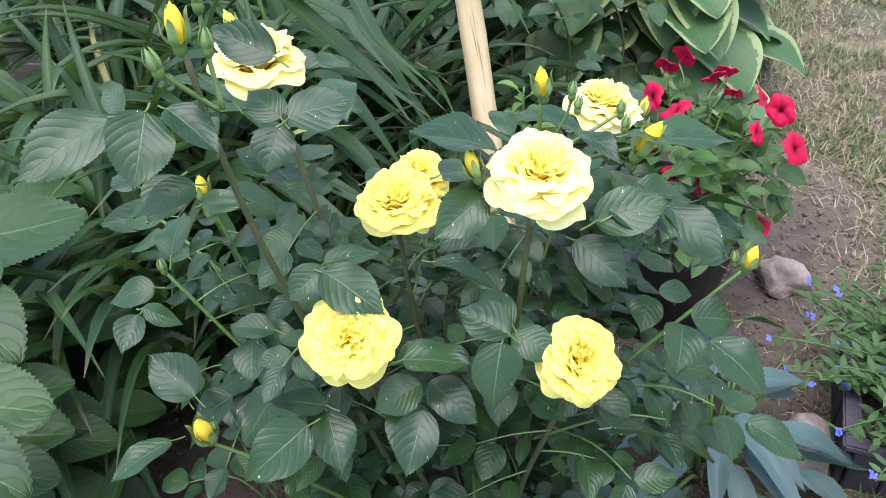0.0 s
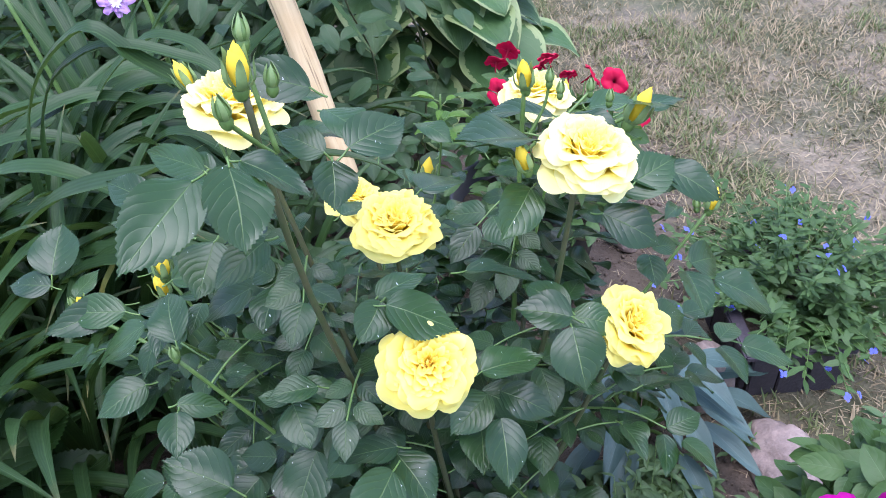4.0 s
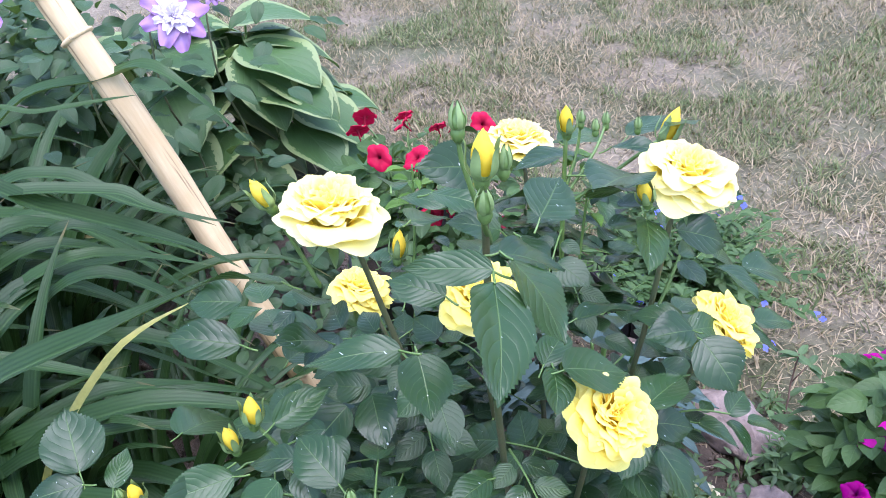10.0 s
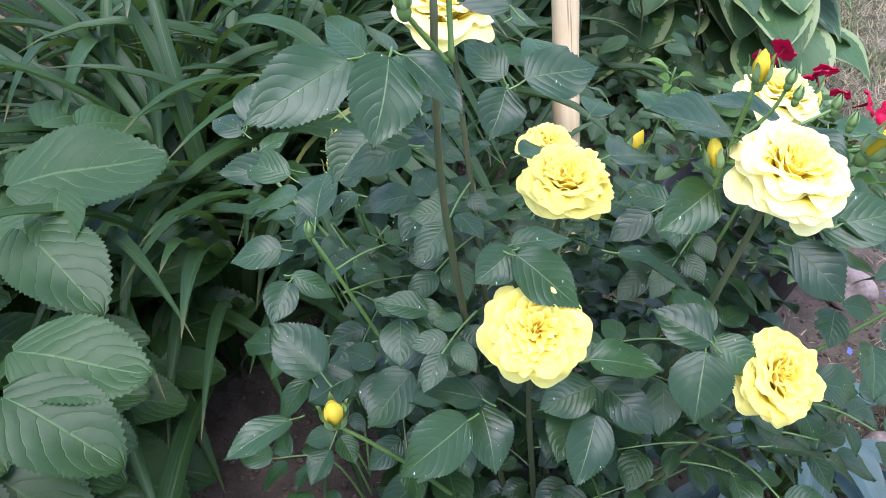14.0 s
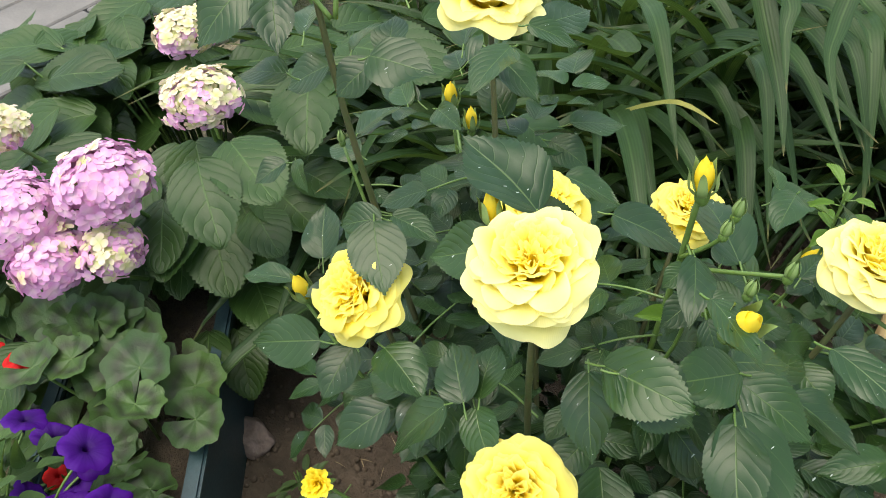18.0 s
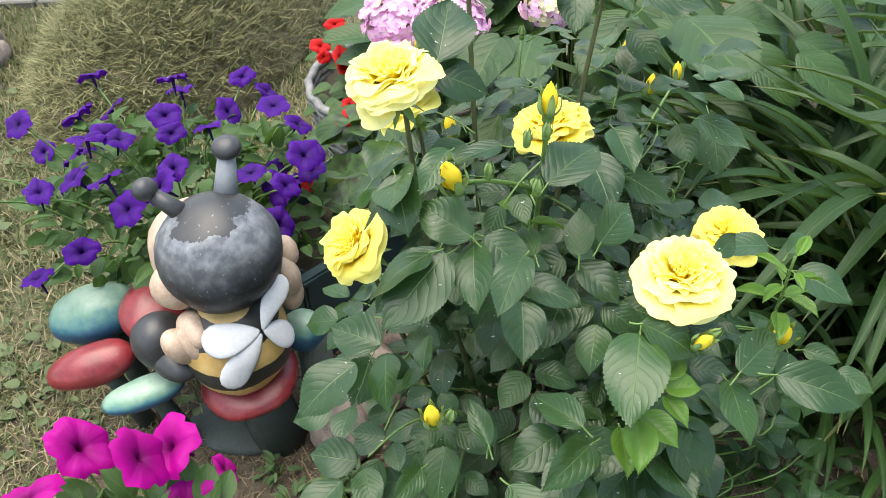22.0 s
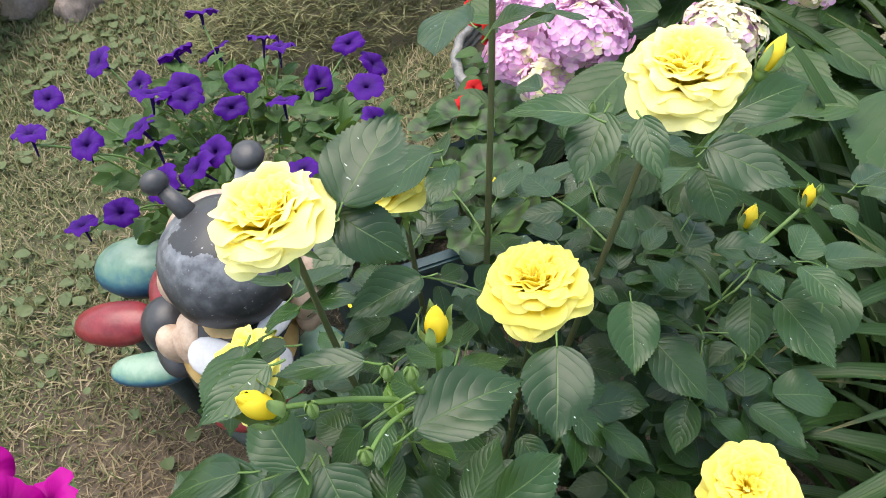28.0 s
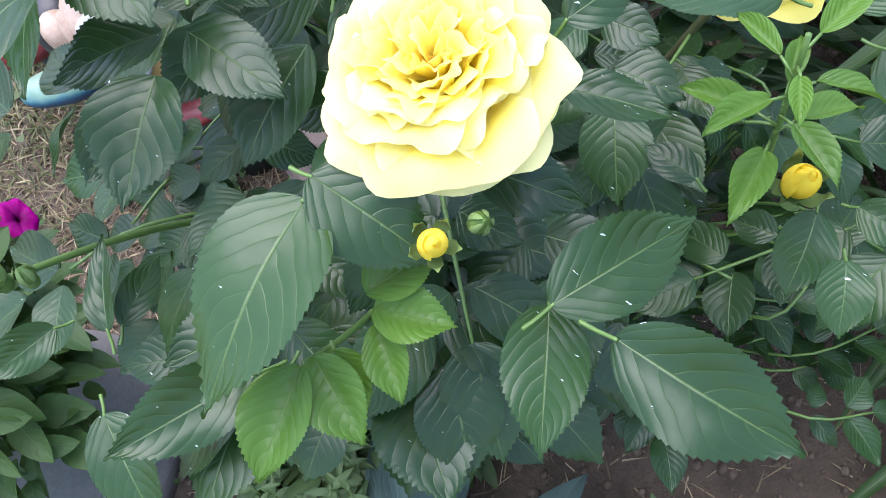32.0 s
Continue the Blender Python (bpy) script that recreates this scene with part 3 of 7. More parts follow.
leaf(-0.377, 0.118, 0.619, -0.446, 0.105, 0.620, 0.45, 0.12, -0.50)
leaf(-0.369, 0.037, 0.593, -0.414, 0.022, 0.591, 0.70, 0.11, -0.42)
leaf(-0.337, -0.053, 0.646, -0.344, -0.086, 0.634, 0.72, 0.07, -0.38)
leaf(-0.337, -0.043, 0.644, -0.302, -0.055, 0.638, 0.50, 0.04, -0.40)
leaf(-0.256, -0.024, 0.587, -0.280, -0.011, 0.592, 0.70, -0.02, -0.39)
leaf(-0.253, -0.015, 0.590, -0.208, -0.033, 0.585, 0.50, -0.04, -0.39)
leaf(-0.255, -0.030, 0.590, -0.250, -0.070, 0.575, 0.75, -0.03, -0.36)
leaf(-0.334, -0.043, 0.521, -0.376, -0.002, 0.538, 0.60, 0.07, -0.35)
leaf(0.052, 0.063, 0.596, 0.097, 0.056, 0.587, 0.65, 0.27, 0.36)
leaf(0.051, 0.061, 0.594, 0.077, 0.095, 0.576, 0.60, 0.28, 0.33)
leaf(0.036, 0.132, 0.639, -0.007, 0.124, 0.659, 0.55, 0.39, 0.32)
leaf(0.033, 0.148, 0.654, -0.014, 0.168, 0.668, 0.65, 0.43, 0.28)
leaf(0.071, -0.057, 0.492, 0.126, -0.055, 0.481, 0.70, 0.19, 0.40)
leaf(0.073, -0.052, 0.490, 0.069, -0.013, 0.476, 0.60, 0.19, 0.39)
leaf(0.205, 0.039, 0.534, 0.243, 0.027, 0.536, 0.55, 0.07, 0.37)
leaf(0.223, 0.115, 0.568, 0.251, 0.158, 0.555, 0.60, 0.05, 0.28)
leaf(0.117, 0.217, 0.420, 0.162, 0.194, 0.417, 0.70, 0.14, 0.13)
leaf(0.125, 0.225, 0.444, 0.133, 0.266, 0.438, 0.70, 0.16, 0.10)
leaf(-0.031, 0.350, 0.488, 0.001, 0.330, 0.478, 0.75, 0.33, -0.01)
leaf(0.008, 0.352, 0.529, 0.039, 0.363, 0.519, 0.70, 0.30, -0.02)
leaf(0.194, 0.092, 0.569, 0.161, 0.067, 0.582, 0.40, 0.14, 0.34)
leaf(0.189, 0.090, 0.560, 0.154, 0.086, 0.566, 0.45, 0.12, 0.35)
leaf(-0.200, 0.151, 0.558, -0.185, 0.211, 0.542, 0.70, 0.52, 0.15)
leaf(-0.016, 0.047, 0.609, -0.042, 0.077, 0.610, 0.65, 0.43, 0.31)
leaf(-0.183, 0.111, 0.790, -0.157, 0.141, 0.772, 0.55, 0.50, 0.19)
leaf(-0.258, 0.137, 0.702, -0.231, 0.169, 0.685, 0.80, 0.49, 0.13)
leaf(-0.085, 0.001, 0.652, -0.026, -0.027, 0.645, 0.50, 0.27, 0.30)
leaf(0.038, 0.063, 0.742, 0.075, 0.026, 0.746, 0.40, 0.20, 0.31)
leaf(0.077, 0.031, 0.758, 0.123, 0.022, 0.754, 0.50, 0.15, 0.34)
leaf(0.047, -0.066, 0.454, 0.053, -0.111, 0.455, 0.55, 0.30, 0.07)
leaf(-0.077, 0.330, 0.564, -0.057, 0.382, 0.556, 0.75, 0.45, -0.01)
leaf(-0.023, 0.334, 0.507, 0.017, 0.339, 0.492, 0.70, 0.37, 0.01)
leaf(-0.037, 0.350, 0.501, -0.031, 0.385, 0.499, 0.60, 0.39, -0.02)
leaf(-0.024, 0.373, 0.488, 0.018, 0.358, 0.472, 0.70, 0.36, -0.01)
leaf(-0.034, 0.385, 0.482, -0.019, 0.419, 0.478, 0.70, 0.37, -0.04)
leaf(-0.064, 0.314, 0.595, -0.087, 0.330, 0.605, 0.70, 0.48, 0.02)
leaf(0.008, 0.282, 0.548, 0.003, 0.254, 0.552, 0.60, 0.39, 0.07)
leaf(-0.033, 0.289, 0.625, -0.013, 0.237, 0.633, 0.55, 0.35, 0.05)


# petals: cupped sheets, 1 long, base at the origin, opening towards -y when laid back
def petal_mesh(name, wide, cup, curl, ruffle, seed):
    rg = random.Random(seed)
    p1, p2, p3 = rg.uniform(0, 6), rg.uniform(0, 6), rg.uniform(0, 6)

    def fn(u, v):
        w = wide * (0.22 + 0.78 * math.sin(math.pi * 0.5 * min(1.0, v * 1.25)) ** 0.9)
        w *= 1 - 0.14 * v ** 6
        x = u * w * 0.5
        y = v * (1 - 0.36 * abs(u) ** 2.8) + 0.03 * v ** 3 * math.sin(4.5 * u + p1)
        z = cup * (u * u) * v - curl * max(0, v - 0.45) ** 2 + ruffle * v ** 3 * math.sin(4.2 * u + p2) + 0.45 * ruffle * v ** 3 * math.sin(6.5 * u + p3)
        return (x, y, z)

    return grid_mesh(name, fn, steps(-1, 1, 13), steps(0, 1, 8), M_rose)


# whorls of a bloom of radius 1: petals, rim radius, rim height, lift of the middle, half spread in degrees
WHORLS = ((4, 0.06, 0.36, -0.14, 70), (5, 0.13, 0.38, -0.16, 56), (6, 0.21, 0.40, -0.18, 48), (7, 0.30, 0.42, -0.20, 44), (7, 0.39, 0.42, -0.18, 44), (7, 0.48, 0.40, -0.12, 44), (7, 0.57, 0.37, -0.05, 46), (7, 0.66, 0.31, 0.02, 46), (6, 0.74, 0.23, 0.08, 52), (6, 0.80, 0.11, 0.13, 54), (5, 0.85, -0.06, 0.15, 58))


def whorl_petal(k, seed):
    """A broad wavy petal that rises from the heart's foot and rolls outwards at its rim."""
    count, rim, top, lift, spread = WHORLS[k]
    rg = random.Random(100 * k + seed)
    p1, p2, p3, p4 = [rg.uniform(0, 6.283) for n in range(4)]
    rim *= rg.uniform(0.93, 1.07)
    top += rg.uniform(-0.06, 0.05) if k < 6 else rg.uniform(-0.11, 0.09)
    spread *= rg.uniform(0.85, 1.15)
    foot = (0.08, 0.06, 0.03, -0.01, -0.06, -0.13, -0.2, -0.26, -0.3)[min(k, 8)]
    notch = rg.choice((0.0, 0.04, 0.08))
    where = rg.uniform(-0.4, 0.4)
    wave = 0.05

    def fn(u, v):
        reach = v * (1 - 0.2 * abs(u) ** 6 - notch * math.exp(-(u - where) ** 2 * 30)) * (1 + 0.04 * math.sin(5 * u + p1))
        t = reach
        rr = 2 * t * (1 - t) * rim * 0.84 + t * t * rim + (1 - t) ** 2 * 0.06
        zz = 2 * t * (1 - t) * (top + lift) + t * t * top + (1 - t) ** 2 * foot
        roll = max(0.0, t - 0.62) / 0.38
        rr += (0.05 + 0.06 * rim) * roll * roll + 0.03 * u
        zz -= (0.03 + 0.05 * rim) * roll ** 2.5
        fl = v ** 3 * wave
        frill = (0.013 - 0.004 * rim) * v ** 8 * (math.sin(11 * u + p1) + math.sin(17 * u + p3))
        rr += frill
        zz += 0.7 * frill
        rr += fl * (math.sin(4.6 * u + p2) + 0.3 * math.sin(8 * u + p3))
        zz += fl * 0.9 * math.sin(5.6 * u + p4)
        a = radians(spread) * u * (1 - 0.2 * v * v * (1 - abs(u)))
        return (rr * math.sin(a), rr * math.cos(a), zz)

    return grid_mesh("petal", fn, steps(-1, 1, 25), [0, 0.2, 0.4, 0.55, 0.66, 0.75, 0.83, 0.9, 0.96, 1.0], M_rose if k < 6 else M_guard)


PETALS = [[whorl_petal(k, n) for n in range(4)] for k in range(len(WHORLS))]


def tinted(me, mat):
    """The same petal in the deeper colour of a younger bloom."""
    me = me.copy()
    me.materials.clear()
    me.materials.append(mat)
    return me


GOLD = [[tinted(me, M_budp) for me in row] for row in PETALS[:5]]
DEEP = [[tinted(me, M_deep) for me in row] for row in PETALS]


def sepal_mesh(name, length, width, mat):
    return grid_mesh(name, lambda u, v: (u * width * math.sin(math.pi * (0.12 + 0.88 * v)) * 0.5, v * length, abs(u) * 0.1 * width - 0.35 * length * v * v), [-1, 0, 1], steps(0, 1, 6), mat)


SEPAL = sepal_mesh("sepal", 1.0, 0.36, M_shoot)


def facing(c, d):
    """A pose at c whose z points along d."""
    q = Vector(d).to_track_quat("Z", "Y").to_matrix().to_4x4()
    q.translation = Vector(c)
    return q


def rose(x, y, z, dx, dy, dz, size, open_heart, seed, petals=None):
    """A full bloom: whorls of ruffled petals from a tight heart to laid-back guard petals."""
    rg = random.Random(seed)
    flower = part("rose_bloom", None, bush, facing((x, y, z), (dx, dy, dz)))
    flower["label"] = "small golden-yellow bloom just opening" if petals is GOLD else "full deep yellow rose bloom" if petals else "fully open pale yellow rose bloom"
    base = facing((x, y, z), (dx, dy, dz))
    r = 0.49 * size
    low = -0.32 * r
    for k, (count, rim, top, lift, spread) in enumerate(WHORLS[:len(petals or WHORLS)]):
        turn = rg.uniform(0, 360)
        for i in range(count):
            a = turn + 360 * i / count + rg.uniform(-16, 16)
            size_k = r * rg.uniform(0.94, 1.05)
            wide = size_k * (1 + (0.1 * open_heart if k < 5 else 0.0))
            shift = Matrix.Translation((rg.uniform(-.03, .03) * r, rg.uniform(-.03, .03) * r, 0))
            m = base @ shift @ Matrix.Rotation(radians(a), 4, "Z") @ Matrix.Rotation(radians(rg.uniform(-7, 5) * (1.0 if k < 6 else 1.4)), 4, "X") @ Matrix.Rotation(radians(rg.uniform(-6, 6)), 4, "Y") @ Matrix.Diagonal((wide, wide, size_k * 1.34, 1))
            part("petal", rg.choice((petals or PETALS)[k]), flower, m)
    # hip and sepals underneath
    hip = base @ Matrix.Translation((0, 0, low - 0.2 * r))
    bm = bmesh.new()
    bmesh.ops.create_uvsphere(bm, u_segments=10, v_segments=7, radius=1)
    part("hip", mesh_of("hip", bm, M_shoot), flower, hip @ Matrix.Diagonal((0.16 * r, 0.16 * r, 0.24 * r, 1)))
    for i in range(5):
        m = hip @ Matrix.Rotation(radians(72 * i), 4, "Z") @ Matrix.Rotation(radians(-25), 4, "X") @ Matrix.Scale(0.5 * r, 4)
        part("sepal", SEPAL, flower, m)
    if open_heart < 0.35:
        return flower
    # heart with stamens
    bm = bmesh.new()
    for i in range(14):
        a = rg.uniform(0, 6.3)
        q = rg.uniform(0, 0.1) * r
        bmesh.ops.create_cone(bm, cap_ends=True, segments=4, radius1=0.014 * r, radius2=0.02 * r, depth=0.42 * r, matrix=Matrix.Translation((q * math.cos(a), q * math.sin(a), low + 0.38 * r)))
    part("stamen_tuft", mesh_of("stamen_tuft", bm, M_stamen), flower, base, "orange stamens in the heart")
    return flower


def bud_shell(name, mat, twist, tall):
    def fn(u, v):
        a = math.pi * (u + 1) + twist * v
        r = 0.52 * (math.sin(math.pi * v ** 0.8) ** 0.75 if 0 < v < 1 else 0.0) * (1 - 0.25 * v) + 0.1 * (1 - v)
        r *= 0.93 + 0.2 * ((1.5 * a / math.pi + 0.8 * v) % 1.0) * v
        return (r * math.cos(a), r * math.sin(a), v * tall)
    return grid_mesh(name, fn, steps(-1, 1, 37), steps(0, 1, 13), mat)


def bud_wrap(name, tall, mouth, wide, start):
    """One rolled petal of a bud: part of a shell with a free, slightly flared rim."""
    def fn(u, v):
        a = start + u * 1.95
        r = wide * math.sin(math.pi * (0.12 + 0.42 * v)) * (1 - v ** 3) + mouth * v ** 3 + 0.03 * u * min(1.0, mouth * 8)
        lip = max(0.0, v - 0.8) / 0.2
        flare = 0.16 * mouth * lip * lip
        return ((r + flare) * math.cos(a), (r + flare) * math.sin(a), tall * v * (1 - 0.14 * u * u * v) + 0.03 * math.sin(4 * u + start))
    return grid_mesh(name, fn, steps(-1, 1, 13), steps(0, 1, 10), M_budp)


wraps = [bud_wrap("wrap", *w) for w in ((1.74, 0.0, 0.34, 0.0), (1.76, 0.0, 0.36, 3.1), (1.7, 0.04, 0.39, 1.3), (1.66, 0.07, 0.41, 3.6), (1.55, 0.13, 0.44, 5.4), (1.42, 0.22, 0.46, 2.2))]
bud_bm = bmesh.new()
for w in wraps:
    bud_bm.from_mesh(w)
BUD_Y = mesh_of("bud_petals", bud_bm, M_budp)
BUD_G = bud_shell("green_bud", M_shoot, 0.3, 1.55)


def bud_sepal(name, far, curl):
    """A narrow sepal that hugs the bud and ends in a thread."""
    def fn(u, v):
        w = 0.27 * (1 - v) ** 0.75 * (0.6 + 0.9 * v) + 0.012
        t = min(1.0, 0.9 * v)
        r = 0.52 * math.sin(math.pi * max(0.02, t) ** 0.8) ** 0.75 * (1 - 0.25 * t) + 0.1 * (1 - t) + 0.05
        r += curl * v ** 4
        return (u * w, v * far, r - 0.35 * w * u * u)
    return grid_mesh(name, fn, [-1, -0.5, 0, 0.5, 1], steps(0, 1, 9), M_sepal)


SEPAL_OPEN = bud_sepal("bud_sepal", 1.35, 0.45)
SEPAL_SHUT = bud_sepal("bud_sepal", 1.85, -0.02)


def bud(x, y, z, dx, dy, dz, size, yellow=True):
    """A rose bud on its hip; yellow ones show the rolled petals between the sepals."""
    base = facing((x, y, z), (dx, dy, dz)) @ Matrix.Translation((0, 0, -0.75 * size))
    ob = part("rose_bud", BUD_Y if yellow else BUD_G, bush, base @ Matrix.Scale(size * (1.0 if yellow else 0.66), 4), "half-open golden yellow bud" if yellow else "closed green bud")
    s = size * (1.0 if yellow else 0.66)
    for i in range(5):
        m = base @ Matrix.Rotation(radians(72 * i + 20), 4, "Z") @ Matrix.Rotation(radians(90), 4, "X") @ Matrix.Diagonal((s, s, -s, 1))
        part("sepal", SEPAL_OPEN if yellow else SEPAL_SHUT, ob, m)
    bm = bmesh.new()
    bmesh.ops.create_uvsphere(bm, u_segments=8, v_segments=6, radius=1)
    part("hip", mesh_of("hip", bm, M_shoot), ob, base @ Matrix.Translation((0, 0, -0.1 * size)) @ Matrix.Diagonal((0.3 * size, 0.3 * size, 0.42 * size, 1)))
    return ob


rose(-0.124, 0.078, 0.655, 0.03, -0.16, 0.98, 0.086, 0.2, 1, DEEP)
rose(0.004, -0.036, 0.765, 0.12, -0.2, 0.97, 0.086, 0.3, 2)
rose(-0.149, -0.082, 0.645, 0.02, -0.62, 0.75, 0.084, 1.0, 3, DEEP)
rose(0.035, -0.074, 0.605, 0.35, -0.5, 0.7, 0.080, 0.2, 4, DEEP)
rose(0.079, 0.214, 0.67, 0.15, 0.02, 0.98, 0.084, 0.7, 5)
rose(-0.238, 0.116, 0.79, 0.15, -0.02, 0.98, 0.088, 0.3, 6)
rose(-0.124, 0.266, 0.555, 0.3, -0.1, 0.9, 0.076, 0.3, 7, DEEP)
rose(-0.162, -0.156, 0.421, 0.4, -0.3, 0.85, 0.062, 0.0, 8, GOLD)

bud(-0.232, -0.038, 0.898, 0.1, 0, 1, 0.0176)
bud(-0.223, -0.010, 0.912, 0.1, 0.1, 1, 0.0151, False)
bud(-0.248, -0.054, 0.886, -0.1, -0.1, 1, 0.0151, False)
bud(-0.214, -0.038, 0.891, 0.1, 0, 1, 0.0134, False)
bud(-0.268, 0.158, 0.805, -0.3, 0.2, 0.9, 0.0160)
bud(0.011, 0.094, 0.770, -0.1, 0, 1, 0.0168)
bud(0.095, 0.038, 0.747, 0.45, -0.1, 0.9, 0.021)
bud(0.038, 0.098, 0.764, 0.1, 0.1, 1, 0.0118, False)
bud(0.081, 0.100, 0.743, 0.1, 0.1, 1, 0.0118, False)
bud(0.080, 0.063, 0.751, 0.1, 0.1, 1, 0.0109, False)
bud(0.042, 0.084, 0.758, 0.1, 0.1, 1, 0.0109, False)
bud(-0.045, -0.028, 0.774, -0.3, 0.1, 1, 0.0143)
bud(0.203, 0.050, 0.604, 0.2, 0, 1, 0.0160)
bud(0.192, 0.062, 0.598, -0.1, 0.2, 1, 0.0118, False)
bud(-0.306, -0.08, 0.518, 0, -0.2, 1, 0.022)
bud(-0.298, -0.074, 0.522, 0.1, -0.1, 1, 0.0101, False)
bud(-0.333, 0.005, 0.653, 0, 0, 1, 0.0118, False)
bud(-0.334, 0.132, 0.641, 0.1, 0, 1, 0.0176)
bud(-0.347, 0.164, 0.590, -0.1, 0.1, 1, 0.0168)
bud(-0.428, 0.194, 0.567, -0.1, -0.1, 1, 0.0160)
bud(-0.438, 0.200, 0.575, 0, 0, 1, 0.0101, False)
bud(-0.02, 0.322, 0.53, 0.3, 0.1, 0.9, 0.022)
bud(0.125, 0.235, 0.655, 0.3, 0.4, 0.9, 0.0130)
bud(0.112, 0.245, 0.655, 0.2, 0.5, 0.9, 0.0109, False)

# canes and shoots
def cane(points, r0, r1, mat=None):
    part("cane", tube("cane", points, r0, r1, mat or M_stem, 7, 0.04), bush)


cane([(-0.06, 0.04, -0.02), (-0.05, 0.02, 0.3), (-0.02, -0.02, 0.55), (0.0, -0.03, 0.745)], 0.0038, 0.0023)
cane([(-0.08, 0.03, -0.02), (-0.11, 0.0, 0.25), (-0.14, -0.05, 0.5), (-0.149, -0.07, 0.625)], 0.0038, 0.0023)
cane([(-0.05, 0.03, -0.02), (-0.02, -0.02, 0.3), (0.02, -0.05, 0.5), (0.035, -0.066, 0.59)], 0.0038, 0.0023)
cane([(-0.05, 0.05, -0.02), (0.0, 0.1, 0.3), (0.06, 0.17, 0.52), (0.082, 0.207, 0.65)], 0.0038, 0.0023)
cane([(-0.07, 0.05, -0.02), (-0.1, 0.06, 0.3), (-0.12, 0.07, 0.5), (-0.127, 0.078, 0.635)], 0.0038, 0.0023)
cane([(-0.09, 0.05, -0.02), (-0.15, 0.06, 0.3), (-0.2, 0.09, 0.6), (-0.228, 0.108, 0.77)], 0.0038, 0.0023)
cane([(-0.08, 0.06, -0.02), (-0.1, 0.16, 0.3), (-0.12, 0.25, 0.53)], 0.0038, 0.0023)
cane([(-0.09, 0.02, -0.02), (-0.16, 0.0, 0.35), (-0.22, -0.03, 0.7), (-0.232, -0.038, 0.885)], 0.0038, 0.0023)
cane([(-0.22, -0.03, 0.83), (-0.225, -0.015, 0.88), (-0.223, -0.010, 0.9)], 0.002, 0.0014, M_shoot)
cane([(-0.222, -0.032, 0.83), (-0.24, -0.045, 0.86), (-0.248, -0.054, 0.876)], 0.002, 0.0014, M_shoot)
cane([(-0.02, 0.06, 0.35), (0.0, 0.085, 0.6), (0.011, 0.094, 0.76)], 0.003, 0.002, M_shoot)
cane([(0.006, 0.09, 0.68), (0.05, 0.06, 0.715), (0.095, 0.038, 0.742)], 0.0022, 0.0016, M_shoot)
cane([(0.006, 0.09, 0.69), (0.05, 0.09, 0.72), (0.081, 0.1, 0.735)], 0.0018, 0.0013, M_shoot)
cane([(0.007, 0.09, 0.7), (0.03, 0.095, 0.73), (0.038, 0.098, 0.756)], 0.0018, 0.0013, M_shoot)
cane([(0.02, 0.05, 0.35), (0.12, 0.04, 0.5), (0.2, 0.05, 0.592)], 0.0028, 0.0016, M_shoot)
cane([(-0.15, 0.0, 0.2), (-0.25, -0.06, 0.42), (-0.31, -0.082, 0.508)], 0.0028, 0.0016, M_shoot)
cane([(-0.14, 0.02, 0.2), (-0.25, 0.01, 0.45), (-0.333, 0.005, 0.643)], 0.0028, 0.0016, M_shoot)
cane([(-0.14, 0.06, 0.2), (-0.26, 0.1, 0.42), (-0.334, 0.132, 0.625)], 0.0028, 0.0016, M_shoot)
cane([(-0.25, 0.1, 0.42), (-0.36, 0.16, 0.5), (-0.428, 0.194, 0.555)], 0.003, 0.0018, M_shoot)
cane([(-0.1, -0.03, 0.2), (-0.14, -0.12, 0.36), (-0.16, -0.15, 0.412)], 0.0028, 0.0016, M_shoot)
cane([(-0.25, 0.13, 0.72), (-0.26, 0.15, 0.775), (-0.268, 0.158, 0.795)], 0.002, 0.0015, M_shoot)

# the bush's other leaves: sprays of five leaflets set round the canes
BUD_SPOTS = [(-0.310, -0.082, 0.520), (-0.333, 0.005, 0.653), (-0.334, 0.132, 0.641), (-0.347, 0.164, 0.590), (-0.428, 0.194, 0.567), (0.203, 0.05, 0.604), (0.095, 0.036, 0.752), (0.011, 0.094, 0.77), (-0.162, -0.156, 0.423)]
BLOOMS = [(-0.127, 0.078, 0.655), (0.0, -0.033, 0.762), (-0.149, -0.082, 0.642), (0.035, -0.074, 0.605), (0.083, 0.209, 0.668), (-0.228, 0.108, 0.79), (-0.12, 0.262, 0.555)]



def clear_of_blooms(p):
    for b in BLOOMS:
        v = p - Vector(b)
        if v.length < 0.055:
            return False
        if v.z > 0.0 and math.hypot(v.x, v.y) < 0.11:
            return False
    for b in BUD_SPOTS:
        v = p - Vector(b)
        if v.length < 0.03 or (v.z > 0.0 and math.hypot(v.x, v.y) < 0.055):
            return False
    return True


def in_bush(p):
    """The foliage leaves the soil and the edging stones free."""
    if p.y < -0.1 and p.z < 0.52:
        return False
    if p.x > 0.12 + 0.6 * max(0.0, p.z - 0.3) and p.y < 0.12 and p.z < 0.55:
        return False
    if p.x < -0.35 and p.z < 0.55:
        return False
    return not (p.y > 0.31 and p.x > -0.25)


